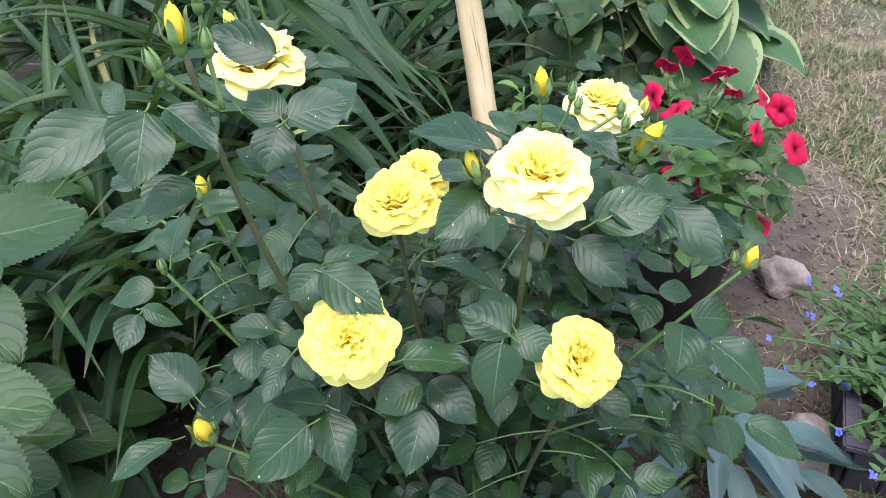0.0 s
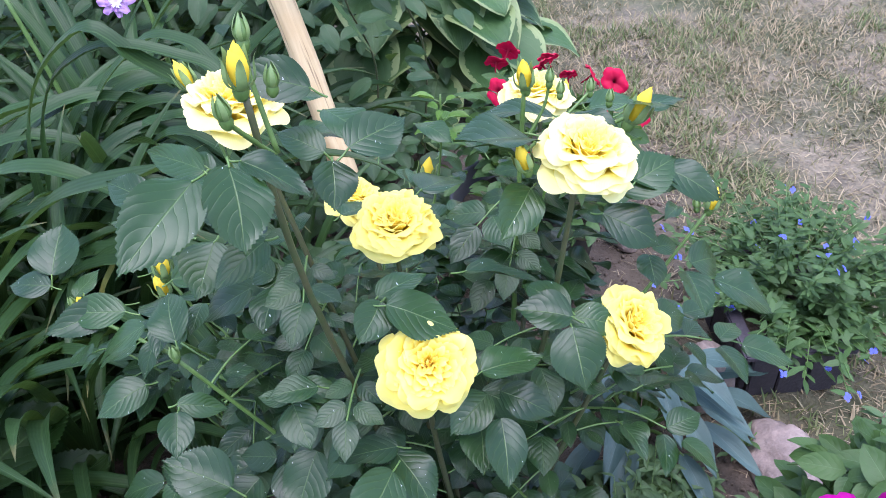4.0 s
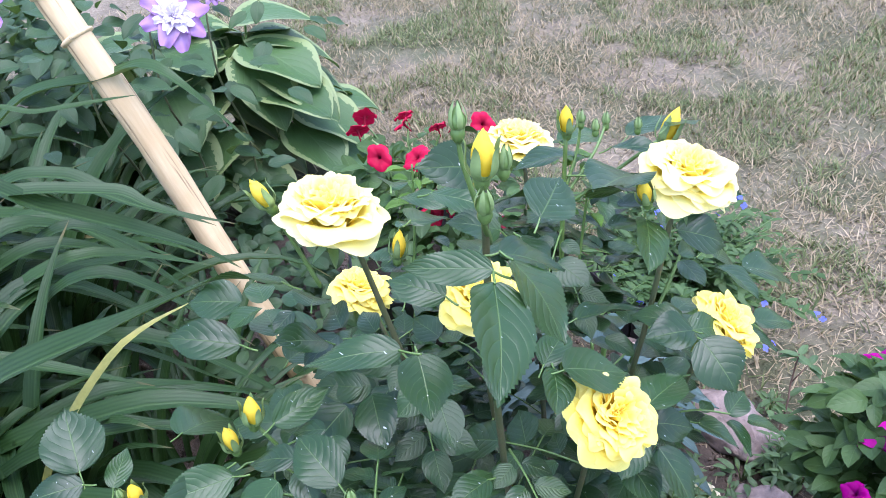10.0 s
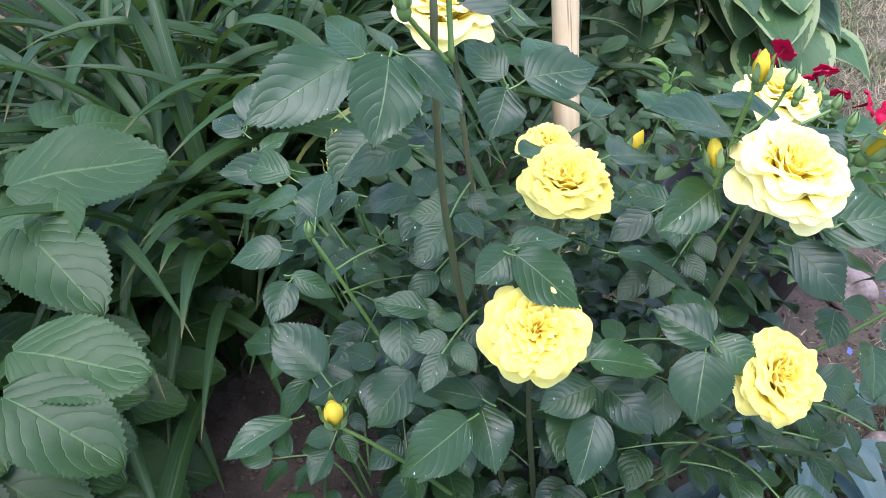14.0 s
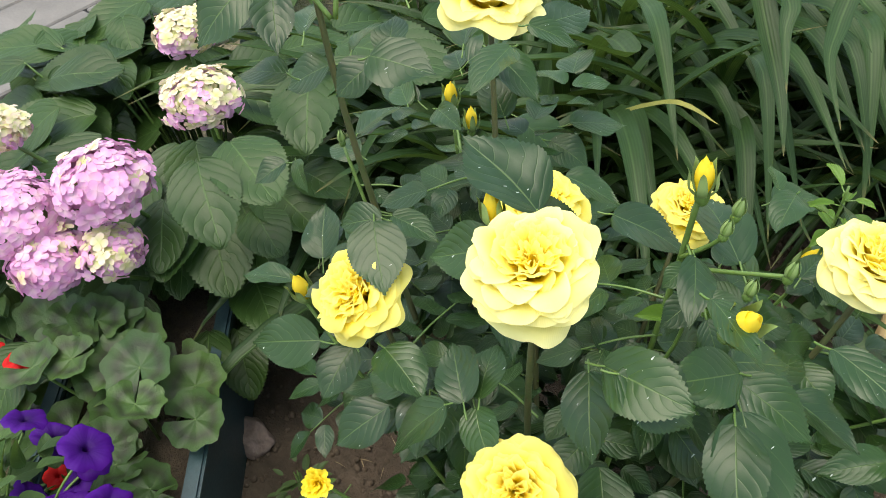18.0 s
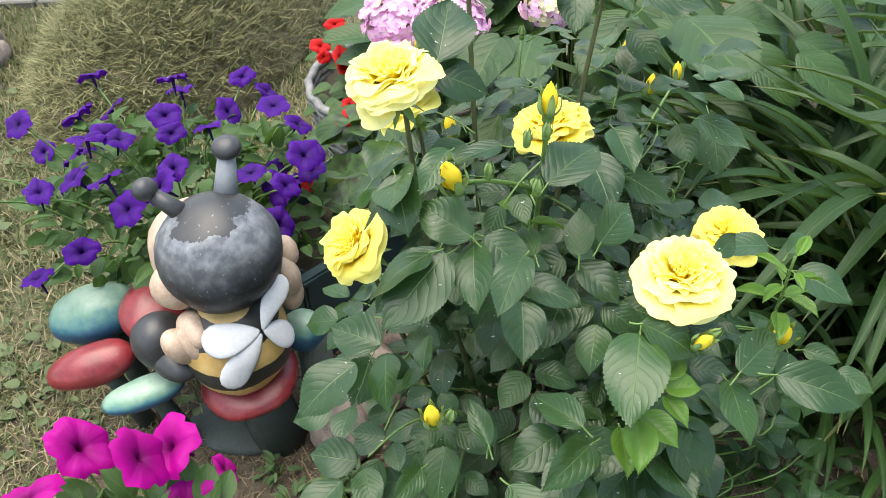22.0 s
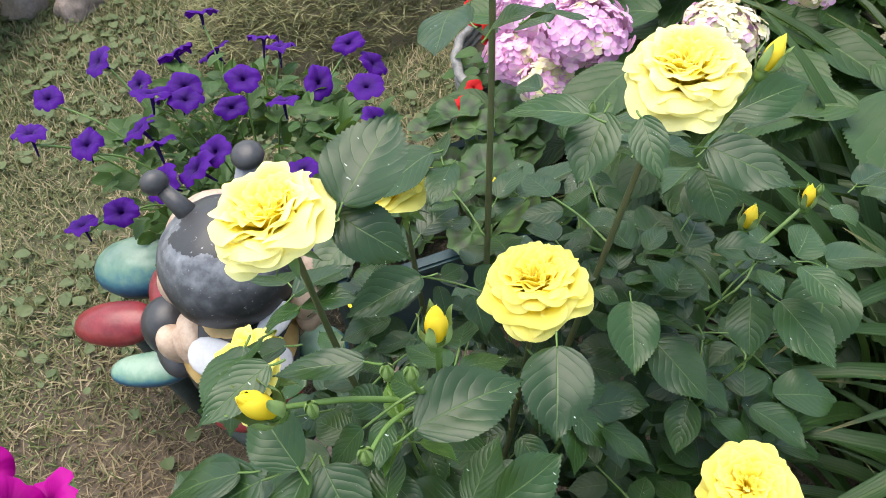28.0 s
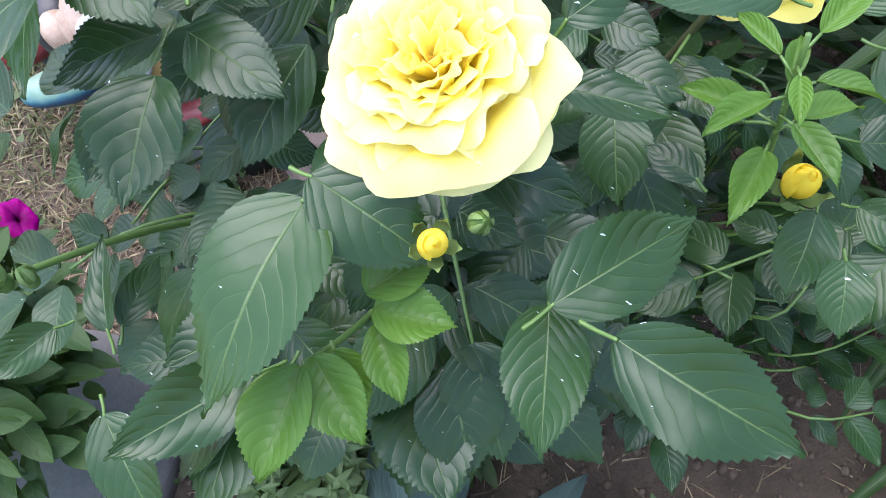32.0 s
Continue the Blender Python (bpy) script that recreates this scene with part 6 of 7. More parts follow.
salvia = empty("scarlet_bedding_plant", -1.02, -0.42, 0.125, "bedding plant with scarlet flowers in the tub", "flower")
rg = random.Random(14)
for i in range(190):
    a, q = rg.uniform(0, 6.283), 0.2 * math.sqrt(rg.random())
    p = Vector((-0.98 + q * math.cos(a), -0.38 + q * math.sin(a), rg.uniform(0.13, 0.32 - 0.4 * q)))
    ln = rg.uniform(0.035, 0.06)
    part("leaf", PETLEAF, salvia, axes(p, (math.cos(a), math.sin(a), rg.uniform(-.4, .3)), (0.2, 0, 1), ln, ln, ln))
for x, y, z in ((-1.13, -0.54, 0.28), (-1.02, -0.56, 0.27), (-0.95, -0.57, 0.25), (-0.92, -0.38, 0.3), (-0.9, -0.5, 0.26), (-1.1, -0.35, 0.3), (-1.07, -0.58, 0.24)):
    part("flower", SCARLET, salvia, facing((x, y, z), (0.6, 0.2, 0.7)) @ Matrix.Rotation(x * 40, 4, 'Z') @ Matrix.Diagonal((0.024, 0.017, 0.02, 1)))
    part("flower", SCARLET, salvia, facing((x + 0.022, y + 0.018, z - 0.014), (0.3, 0.6, 0.5)) @ Matrix.Diagonal((0.019, 0.014, 0.018, 1)))

# ---- wooden box of lobelia ----
lob_box = empty("wooden_planter", 0.57, 0.27, 0, "low weathered wooden planter box with a violet-grey rim", "planter")
T = Matrix.Translation((0.474, 0.203, 0)) @ Matrix.Rotation(radians(-17), 4, "Z")
for i in range(5):
    if i < 3:
        part("board", boxed(0.05 * i + 0.001, 0.05 * i + 0.048, -0.012, 0.0, 0, 0.092, M_darkwood, 0.002), lob_box, T)
        part("board", boxed(0.05 * i + 0.001, 0.05 * i + 0.048, 0.24, 0.252, 0, 0.092, M_darkwood, 0.002), lob_box, T)
    part("board", boxed(-0.012, 0.0, 0.05 * i - 0.004, 0.05 * i + 0.043, 0, 0.092, M_darkwood, 0.002), lob_box, T)
    part("board", boxed(0.15, 0.162, 0.05 * i - 0.004, 0.05 * i + 0.043, 0, 0.092, M_darkwood, 0.002), lob_box, T)
for b in ((-0.018, 0.168, -0.018, 0.006), (-0.018, 0.168, 0.234, 0.258), (-0.018, 0.008, 0.008, 0.232), (0.142, 0.168, 0.008, 0.232)):
    part("rim", boxed(*b, 0.094, 0.107, M_oldwood, 0.003), lob_box, T)
part("soil", boxed(0.002, 0.148, 0.002, 0.238, 0.03, 0.08, M_soil), lob_box, T)
rg = random.Random(31)
LOBF = floret_mesh(M_blue)
lobelia = empty("lobelia", 0.63, 0.3, 0.08, "bushy lobelia with small blue flowers spilling from its box", "lobelia")
poses = []
for i in range(190):
    a, q = rg.uniform(0, 6.283), math.sqrt(rg.random())
    x, y = 0.63 + 0.08 * q * math.cos(a), 0.30 + 0.11 * q * math.sin(a)
    lean = Vector((math.cos(a) * q * 1.2 + rg.uniform(-.4, .4), math.sin(a) * q * 1.2 + rg.uniform(-.4, .4), 1.0)).normalized()
    ln = rg.uniform(0.06, 0.17)
    tip = Vector((x, y, 0.085)) + lean * ln + Vector((lean.x, lean.y, -0.5)) * 0.06 * q
    mid = Vector((x, y, 0.085)) + lean * ln * 0.55
    part("stem", tube("stem", [(x, y, 0.078), mid, tip], 0.0011, 0.0007, M_shoot, 4), lobelia)
    for j in range(20):
        f = (j + rg.random()) / 20
        p = Vector((x, y, 0.085)).lerp(mid, f * 2) if f < 0.5 else mid.lerp(tip, f * 2 - 1)
        b = rg.uniform(0, 6.283)
        sz = rg.uniform(0.014, 0.03)
        poses.append(axes(p, (math.cos(b), math.sin(b), rg.uniform(-0.1, 0.8)), (rg.uniform(-.5, .5), rg.uniform(-.5, .5), 1), sz * 1.2, sz, sz))
    if i % 5 == 0:
        for j in range(1 + i % 2):
            part("flower", LOBF, lobelia, facing(tip + Vector((rg.uniform(-.012, .012), rg.uniform(-.012, .012), rg.uniform(-0.004, 0.008))), (rg.uniform(-1, 1), rg.uniform(-1, 0.3), 0.8)) @ Matrix.Diagonal((rg.uniform(0.0045, 0.0065), rg.uniform(0.005, 0.0075), 0.007, 1)))
part("foliage", joined("foliage", LOBEL, poses), lobelia)["kind"] = "stuff"


# ---- stones ----
def stone(x, y, w, d, h, seed, mat=None, group="stones edging the bed", label="rounded pinkish granite fieldstone on the soil"):
    bm = bmesh.new()
    bmesh.ops.create_icosphere(bm, subdivisions=4, radius=1)
    off = Vector((seed * 3.1, seed * 1.7, 0))
    for v in bm.verts:
        n = v.co.normalized()
        q = 1 + 0.36 * noise.noise(n * 1.2 + off) + 0.12 * noise.noise(n * 2.7 + off) + 0.04 * noise.noise(n * 6 + off) + 0.025 * noise.noise(n * 13 + off)
        v.co = Vector((n.x * q * w / 2, n.y * q * d / 2, max(-0.2, n.z) * q * h * 0.75))
    ob = new("stone", mesh_of("stone", bm, mat or M_stone))
    ob.location = (x, y, h * 0.2 + ground_height(x, y))
    ob.rotation_euler = (0, 0, seed * 1.3)
    tagged(ob, label, "stone", group)


stone(0.44, 0.045, 0.16, 0.11, 0.055, 1)
stone(0.325, -0.065, 0.11, 0.09, 0.04, 2)
stone(-0.366, -0.215, 0.12, 0.1, 0.09, 3)
stone(-0.247, -0.215, 0.12, 0.12, 0.1, 4)
stone(-0.14, -0.215, 0.1, 0.12, 0.09, 5)
stone(0.0, -0.2, 0.05, 0.045, 0.025, 6)
stone(0.41, 0.235, 0.1, 0.12, 0.1, 7)
stone(0.49, 0.62, 0.075, 0.085, 0.06, 8)
stone(0.15, -0.1, 0.09, 0.07, 0.05, 9)
stone(-0.55, -0.155, 0.075, 0.06, 0.045, 10)
for i, (x, y) in enumerate(((-0.92, -1.575), (-0.83, -1.635), (-0.69, -1.66), (-1.0, -1.69), (-1.06, -1.65), (-0.87, -1.77), (-0.6, -1.78), (-1.15, -1.75))):
    stone(x, y, 0.12, 0.1, 0.09, 20 + i, M_stone, "stones by the far bed", "rounded pale fieldstone edging the far bed")


# ---- garden ornament: one plain painted figure ----
def ornament():
    mats = [plain_material("worn_black_paint", (0.02, 0.02, 0.022), (0.05, 0.05, 0.055), 18, 0.45, 0.15), plain_material("faded_grey_paint", (0.14, 0.145, 0.16), (0.24, 0.245, 0.27), 14, 0.5, 0.15),
            plain_material("cream_paint", (0.36, 0.24, 0.17), (0.56, 0.42, 0.32), 46, 0.5, 0.25), plain_material("red_paint", (0.12, 0.01, 0.014), (0.27, 0.032, 0.038), 34, 0.35, 0.2),
            plain_material("sea_green_paint", (0.03, 0.13, 0.2), (0.27, 0.43, 0.32), 26, 0.3, 0.1), plain_material("ochre_paint", (0.5, 0.3, 0.1), (0.62, 0.42, 0.18), 20, 0.5, 0.15),
            plain_material("dark_base", (0.025, 0.035, 0.033), (0.06, 0.075, 0.065), 20, 0.7, 0.4), plain_material("white_grey_paint", (0.42, 0.42, 0.44), (0.6, 0.6, 0.62), 20, 0.5, 0.15)]
    k = Mat("worn_shaded_head_paint")
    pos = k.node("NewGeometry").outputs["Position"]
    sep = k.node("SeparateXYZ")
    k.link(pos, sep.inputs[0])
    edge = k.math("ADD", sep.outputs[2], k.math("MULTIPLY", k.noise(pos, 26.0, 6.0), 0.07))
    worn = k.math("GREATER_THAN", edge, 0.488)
    # shade on the head's underside is put into the colour, blacker with falling height
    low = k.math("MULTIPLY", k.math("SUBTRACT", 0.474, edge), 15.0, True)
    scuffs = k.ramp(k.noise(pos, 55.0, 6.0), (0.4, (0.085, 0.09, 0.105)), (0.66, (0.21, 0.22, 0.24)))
    shaded_grey = k.mix(low, scuffs, (0.014, 0.014, 0.017))
    painted = k.mix(worn, shaded_grey, (0.028, 0.028, 0.03))
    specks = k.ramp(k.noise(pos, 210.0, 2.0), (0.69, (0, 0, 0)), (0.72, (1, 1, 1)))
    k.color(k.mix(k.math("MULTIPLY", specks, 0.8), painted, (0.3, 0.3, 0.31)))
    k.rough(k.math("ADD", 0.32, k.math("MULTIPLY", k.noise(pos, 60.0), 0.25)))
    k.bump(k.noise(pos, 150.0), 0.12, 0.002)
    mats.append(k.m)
    k = Mat("facing_toned_cap_paint")
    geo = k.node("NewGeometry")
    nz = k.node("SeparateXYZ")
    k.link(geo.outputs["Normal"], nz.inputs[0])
    # blue lower edge and green top are toned by facing, paler upwards
    facing_up = k.math("ADD", nz.outputs[2], k.math("MULTIPLY", k.math("SUBTRACT", k.noise(geo.outputs["Position"], 45.0, 5.0), 0.5), 0.9))
    k.color(k.ramp(facing_up, (0.05, (0.02, 0.07, 0.13)), (0.4, (0.035, 0.14, 0.18)), (0.75, (0.14, 0.26, 0.19)), (1.0, (0.24, 0.34, 0.26))))
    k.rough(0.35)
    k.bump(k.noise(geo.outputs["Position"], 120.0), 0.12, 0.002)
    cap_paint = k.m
    k = Mat("striped_body_paint")
    pos = k.node("NewGeometry").outputs["Position"]
    sep = k.node("SeparateXYZ")
    k.link(pos, sep.inputs[0])
    lean = k.math("ADD", sep.outputs[2], k.math("MULTIPLY", k.noise(pos, 30.0, 3.0), 0.008))
    band = k.math("GREATER_THAN", k.math("FRACT", k.math("MULTIPLY", lean, 15.5)), 0.52)
    k.color(k.mix(band, k.ramp(k.noise(pos, 40.0), (0.3, (0.48, 0.28, 0.09)), (0.7, (0.62, 0.42, 0.17))), (0.03, 0.028, 0.026)))
    k.rough(0.5)
    k.bump(k.noise(pos, 150.0), 0.15, 0.002)
    mats.append(k.m)
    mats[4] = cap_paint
    bm = bmesh.new()

    def ball(x, y, z, sx, sy, sz, mat, tilt=(0, 0, 0), seg=24):
        r = bmesh.ops.create_uvsphere(bm, u_segments=seg, v_segments=seg // 2 + 2, radius=1, matrix=Matrix.Translation((x, y, z)) @ Euler([radians(t) for t in tilt]).to_matrix().to_4x4() @ Matrix.Diagonal((sx, sy, sz, 1)))
        for f in {f for v in r["verts"] for f in v.link_faces}:
            f.material_index = mat

    def rod(p0, p1, r0, r1, mat):
        p0, p1 = Vector(p0), Vector(p1)
        r = bmesh.ops.create_cone(bm, cap_ends=True, segments=14, radius1=r0, radius2=r1, depth=(p1 - p0).length, matrix=facing((p0 + p1) / 2, p1 - p0))
        for f in {f for v in r["verts"] for f in v.link_faces}:
            f.material_index = mat

    def wing(c, tip, width):
        c, tip = Vector(c), Vector(tip)
        d = tip - c
        m = axes((c + tip) / 2, d, (c + tip) / 2 - Vector((-0.1, -0.348, 0.243)))
        r = bmesh.ops.create_uvsphere(bm, u_segments=20, v_segments=12, radius=1)
        for v in r["verts"]:
            q = 0.5 + 0.5 * v.co.y
            v.co = m @ Vector((v.co.x * width * (0.35 + 0.75 * q), v.co.y * d.length / 2, v.co.z * 0.005 + 0.002))
        for f in {f for v in r["verts"] for f in v.link_faces}:
            f.material_index = 7

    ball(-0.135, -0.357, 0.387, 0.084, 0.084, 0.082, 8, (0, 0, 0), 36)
    # pale face looking away from the bush
    ball(-0.158, -0.402, 0.366, 0.072, 0.074, 0.07, 2)
    ball(-0.098, -0.415, 0.345, 0.034, 0.034, 0.034, 2)
    rod((-0.172, -0.355, 0.445), (-0.196, -0.352, 0.505), 0.018, 0.0115, 1)
    ball(-0.199, -0.352, 0.514, 0.0195, 0.0195, 0.016, 0)
    rod((-0.128, -0.385, 0.445), (-0.12, -0.424, 0.486), 0.0145, 0.009, 0)
    ball(-0.119, -0.429, 0.491, 0.0165, 0.0165, 0.0155, 0)
    # striped body leaning forward, arms, wings
    ball(-0.105, -0.348, 0.248, 0.078, 0.078, 0.082, 9, (0, 0, 0), 36)
    ball(-0.066, -0.38, 0.298, 0.034, 0.022, 0.022, 2, (20, 10, 50))
    ball(-0.05, -0.396, 0.277, 0.024, 0.022, 0.036, 2, (25, 20, 20))
    ball(-0.052, -0.374, 0.284, 0.019, 0.015, 0.034, 2, (35, 0, 0))
    ball(-0.066, -0.4, 0.26, 0.022, 0.026, 0.02, 2)
    ball(-0.178, -0.293, 0.315, 0.024, 0.02, 0.036, 2, (10, 0, 30))
    ball(-0.2, -0.3, 0.34, 0.02, 0.02, 0.026, 2)
    ball(-0.18, -0.29, 0.28, 0.02, 0.018, 0.026, 2)
    wing((-0.08, -0.285, 0.306), (-0.147, -0.278, 0.352), 0.022)
    wing((-0.08, -0.285, 0.306), (-0.114, -0.262, 0.268), 0.027)
    wing((-0.078, -0.287, 0.307), (-0.034, -0.35, 0.31), 0.031)
    wing((-0.078, -0.286, 0.304), (-0.018, -0.318, 0.25), 0.026)
    ball(-0.073, -0.452, 0.25, 0.041, 0.04, 0.042, 0)
    ball(-0.06, -0.425, 0.235, 0.032, 0.05, 0.024, 0, (0, 0, -30))
    # mushroom caps and stems
    ball(-0.045, -0.57, 0.19, 0.066, 0.036, 0.028, 3, (-14, 10, -60))
    rod((-0.09, -0.56, 0.0), (-0.06, -0.565, 0.18), 0.016, 0.013, 6)
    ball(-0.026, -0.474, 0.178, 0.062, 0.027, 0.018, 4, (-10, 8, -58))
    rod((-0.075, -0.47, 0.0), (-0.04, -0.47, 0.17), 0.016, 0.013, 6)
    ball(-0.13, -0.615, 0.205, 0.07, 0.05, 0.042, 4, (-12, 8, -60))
    rod((-0.15, -0.6, 0.0), (-0.14, -0.61, 0.19), 0.018, 0.015, 6)
    ball(-0.15, -0.51, 0.225, 0.065, 0.055, 0.04, 3)
    ball(-0.096, -0.338, 0.175, 0.072, 0.074, 0.024, 3, (4, 10, 0))
    rod((-0.12, -0.33, 0.0), (-0.11, -0.34, 0.16), 0.045, 0.035, 6)
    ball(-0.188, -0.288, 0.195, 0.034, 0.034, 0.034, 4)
    rod((-0.19, -0.28, 0.0), (-0.19, -0.275, 0.19), 0.03, 0.025, 6)
    ball(-0.12, -0.4, 0.005, 0.06, 0.09, 0.022, 6)
    for v in bm.verts:
        v.co += 0.0035 * noise.noise_vector(v.co * 22)
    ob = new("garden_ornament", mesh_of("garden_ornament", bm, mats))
    tagged(ob, "painted insect garden figure seated on red and sea-green mushrooms", "garden ornament")


ornament()

# fallen pale bloom
fallen = empty("fallen_bloom", 0.266, 0.0, 0.02, "fallen pale cream rose bloom on the soil", "flower")
M_pale = petal_material("faded_petal", (0.8, 0.72, 0.35), (0.85, 0.82, 0.66), 0.25)
PALE = petal_mesh("faded_petal", 1.0, 0.35, 0.2, 0.1, 77)
PALE.materials.clear()
PALE.materials.append(M_pale)
rg = random.Random(3)
for i in range(16):
    m = facing((0.266, 0.0, 0.022 + ground_height(0.266, 0)), (0.2, -0.2, 1)) @ Matrix.Rotation(i * 2.4, 4, "Z") @ Matrix.Rotation(radians(20 + 4 * i), 4, "X") @ Matrix.Scale(0.034, 4)
    part("petal", PALE, fallen, m)

# ---- ground cover ----
def weed(x, y, size, n, seed, mesh=None, label="low green weed with small pointed leaves"):
    rg = random.Random(seed)
    z0 = ground_height(x, y)
    thing = empty("weed", x, y, z0, label, "weed", "weeds round the bush")
    for i in range(n):
        a = rg.uniform(0, 6.283)
        q, h = rg.uniform(0, 0.6) * size, rg.uniform(0.1, 1.0) * size
        ln = rg.uniform(0.25, 0.5) * size
        part("leaf", WEED, thing, axes((x + q * math.cos(a), y + q * math.sin(a), z0 + h * 0.8), (math.cos(a), math.sin(a), rg.uniform(-.2, .8)), (0, 0, 1), ln, ln, ln))
    for i in range(4):
        a = rg.uniform(0, 6.283)
        part("stalk", tube("stalk", [(x, y, z0 - 0.005), (x + 0.25 * size * math.cos(a), y + 0.25 * size * math.sin(a), z0 + 0.75 * size)], 0.0014, 0.001, M_shoot, 4), thing)


M_twig = plain_material("brown_twig", (0.06, 0.035, 0.025), (0.12, 0.075, 0.05), 40, 0.7)
WEED = broad_mesh("weed_leaf", M_weed, 0.4, 0.25, 0.2, rows=10, cols=(-1, -0.5, 0, 0.5, 1))
for i, (x, y, s, n) in enumerate(((0.2, 0.02, 0.1, 34), (0.13, -0.05, 0.09, 30), (0.06, -0.13, 0.09, 30), (0.16, 0.09, 0.09, 30), (0.24, 0.1, 0.07, 22), (0.36, -0.02, 0.06, 16), (-0.02, -0.16, 0.07, 24), (0.12, -0.16, 0.07, 22),
                                  (0.4, 0.1, 0.06, 14), (0.52, 0.02, 0.06, 14), (0.42, -0.09, 0.07, 20), (-0.28, -0.18, 0.06, 18), (-0.42, -0.13, 0.06, 16), (0.1, 0.36, 0.07, 16), (0.25, 0.3, 0.06, 14), (0.0, -0.25, 0.06, 16), (-0.05, -0.3, 0.05, 14), (0.13, 0.06, 0.1, 26), (0.08, 0.12, 0.1, 24), (0.2, 0.12, 0.08, 20), (0.16, -0.02, 0.09, 24))):
    weed(x, y, s, int(n * 1.6), 40 + i)


def leafy_weed(x, y, h, n, seed):
    """A thicket of upright stems with narrow pointed leaves up their length."""
    rg = random.Random(seed)
    z0 = ground_height(x, y)
    thing = empty("weed", x, y, z0, "upright weed with narrow grey-green pointed leaves", "weed", "weeds round the bush")
    for i in range(n):
        a = rg.uniform(0, 6.283)
        top = Vector((x + 0.5 * h * math.cos(a) * rg.random(), y + 0.5 * h * math.sin(a) * rg.random(), z0 + h * rg.uniform(0.6, 1.1)))
        part("stalk", tube("stalk", [(x + 0.01 * math.cos(a), y + 0.01 * math.sin(a), z0 - 0.005), top], 0.0013, 0.0008, M_shoot, 4), thing)
        for j in range(9):
            f = 0.2 + 0.8 * j / 8
            b = Vector((x, y, z0)).lerp(top, f)
            w = j * 2.4 + i
            ln = rg.uniform(0.026, 0.042) * (1.15 - 0.5 * f)
            part("leaf", LANCE, thing, axes(b, (math.cos(w), math.sin(w), rg.uniform(-0.1, 0.7)), (rg.uniform(-.3, .3), rg.uniform(-.3, .3), 1), ln, ln, ln))


LANCE = broad_mesh("narrow_leaf", M_weed, 0.34, 0.3, 0.3, 0.0, 0.0, 0.0, 0.95, 10, (-1, -0.5, 0, 0.5, 1))
for i, (x, y, h) in enumerate(((0.1, -0.1, 0.1), (0.15, -0.07, 0.11), (0.2, -0.04, 0.1), (0.24, 0.03, 0.09), (0.18, 0.03, 0.12), (0.1, -0.02, 0.12), (0.06, -0.08, 0.12), (0.02, -0.13, 0.1), (0.23, 0.09, 0.1), (0.19, -0.1, 0.08), (0.14, 0.0, 0.13), (0.08, -0.16, 0.08), (0.26, -0.03, 0.07), (0.22, -0.09, 0.07), (0.4, -0.06, 0.08), (0.43, -0.04, 0.07), (-0.04, -0.2, 0.07), (0.29, 0.06, 0.07))):
    leafy_weed(x, y, h * 1.15, 6, 140 + i)


# a thin brown seedling by the edging stone
seedling = empty("seedling", 0.484, -0.017, 0, "thin brown-stemmed seedling with a few small leaves", "seedling")
part("stem", tube("stem", [(0.484, -0.017, -0.005), (0.51, -0.01, 0.05), (0.53, 0.0, 0.08), (0.55, 0.006, 0.13)], 0.0022, 0.0012, M_twig, 6), seedling)
part("twig", tube("twig", [(0.53, 0.0, 0.08), (0.565, -0.01, 0.105)], 0.0014, 0.0009, M_twig, 5), seedling)
rg = random.Random(90)
for i in range(9):
    b = Vector((0.55, 0.006, 0.127)) if i < 5 else Vector((0.565, -0.01, 0.104))
    a = i * 2.1
    part("leaf", WEED, seedling, axes(b, (math.cos(a), math.sin(a), rg.uniform(-.2, .5)), (0, 0, 1), 0.03, 0.032, 0.03))


def thatch_material(name, cols):
    k = Mat(name)
    isl = k.node("NewGeometry")
    k.color(k.ramp(isl.outputs["Random Per Island"], *cols))
    k.rough(0.8)
    k.thin((0.3, 0.3, 0.12), 0.15)
    return k.m


M_turf = thatch_material("mown_grass", ((0.0, (0.05, 0.06, 0.022)), (0.3, (0.13, 0.118, 0.05)), (0.55, (0.245, 0.19, 0.105)), (1.0, (0.39, 0.315, 0.19))))
M_straw = thatch_material("dry_clippings", ((0.0, (0.09, 0.066, 0.04)), (0.5, (0.23, 0.175, 0.105)), (1.0, (0.38, 0.305, 0.2))))
M_hay = thatch_material("cut_grass", ((0.0, (0.06, 0.07, 0.025)), (0.5, (0.15, 0.15, 0.06)), (1.0, (0.3, 0.28, 0.14))))


def blades(name, n, where, length, width, lie, mat, seed, label, category):
    """Many single blades of grass as one object."""
    r = np.random.RandomState(seed)
    pts = where(r, n)
    n = len(pts)
    a = r.uniform(0, 2 * math.pi, n)
    ln = r.uniform(0.5, 1.2, n) * length
    up = r.uniform(*lie, n)
    d = np.c_[np.cos(a) * np.cos(up), np.sin(a) * np.cos(up), np.sin(up)] * ln[:, None]
    s = np.c_[-np.sin(a), np.cos(a), np.zeros(n)] * (width * r.uniform(0.6, 1.3, n))[:, None]
    mid = pts + d * 0.55 + np.c_[np.zeros(n), np.zeros(n), ln * 0.06]
    verts = np.stack([pts - s, pts + s, mid + s * 0.8, mid - s * 0.8, pts + d], 1).reshape(-1, 3)
    me = bpy.data.meshes.new(name)
    faces = []
    for i in range(n):
        o = 5 * i
        faces.append((o, o + 1, o + 2, o + 3))
        faces.append((o + 3, o + 2, o + 4))
    me.from_pydata(verts.tolist(), [], faces)
    me.materials.append(mat)
    ob = new(name, me)
    tagged(ob, label, category, "", "stuff")


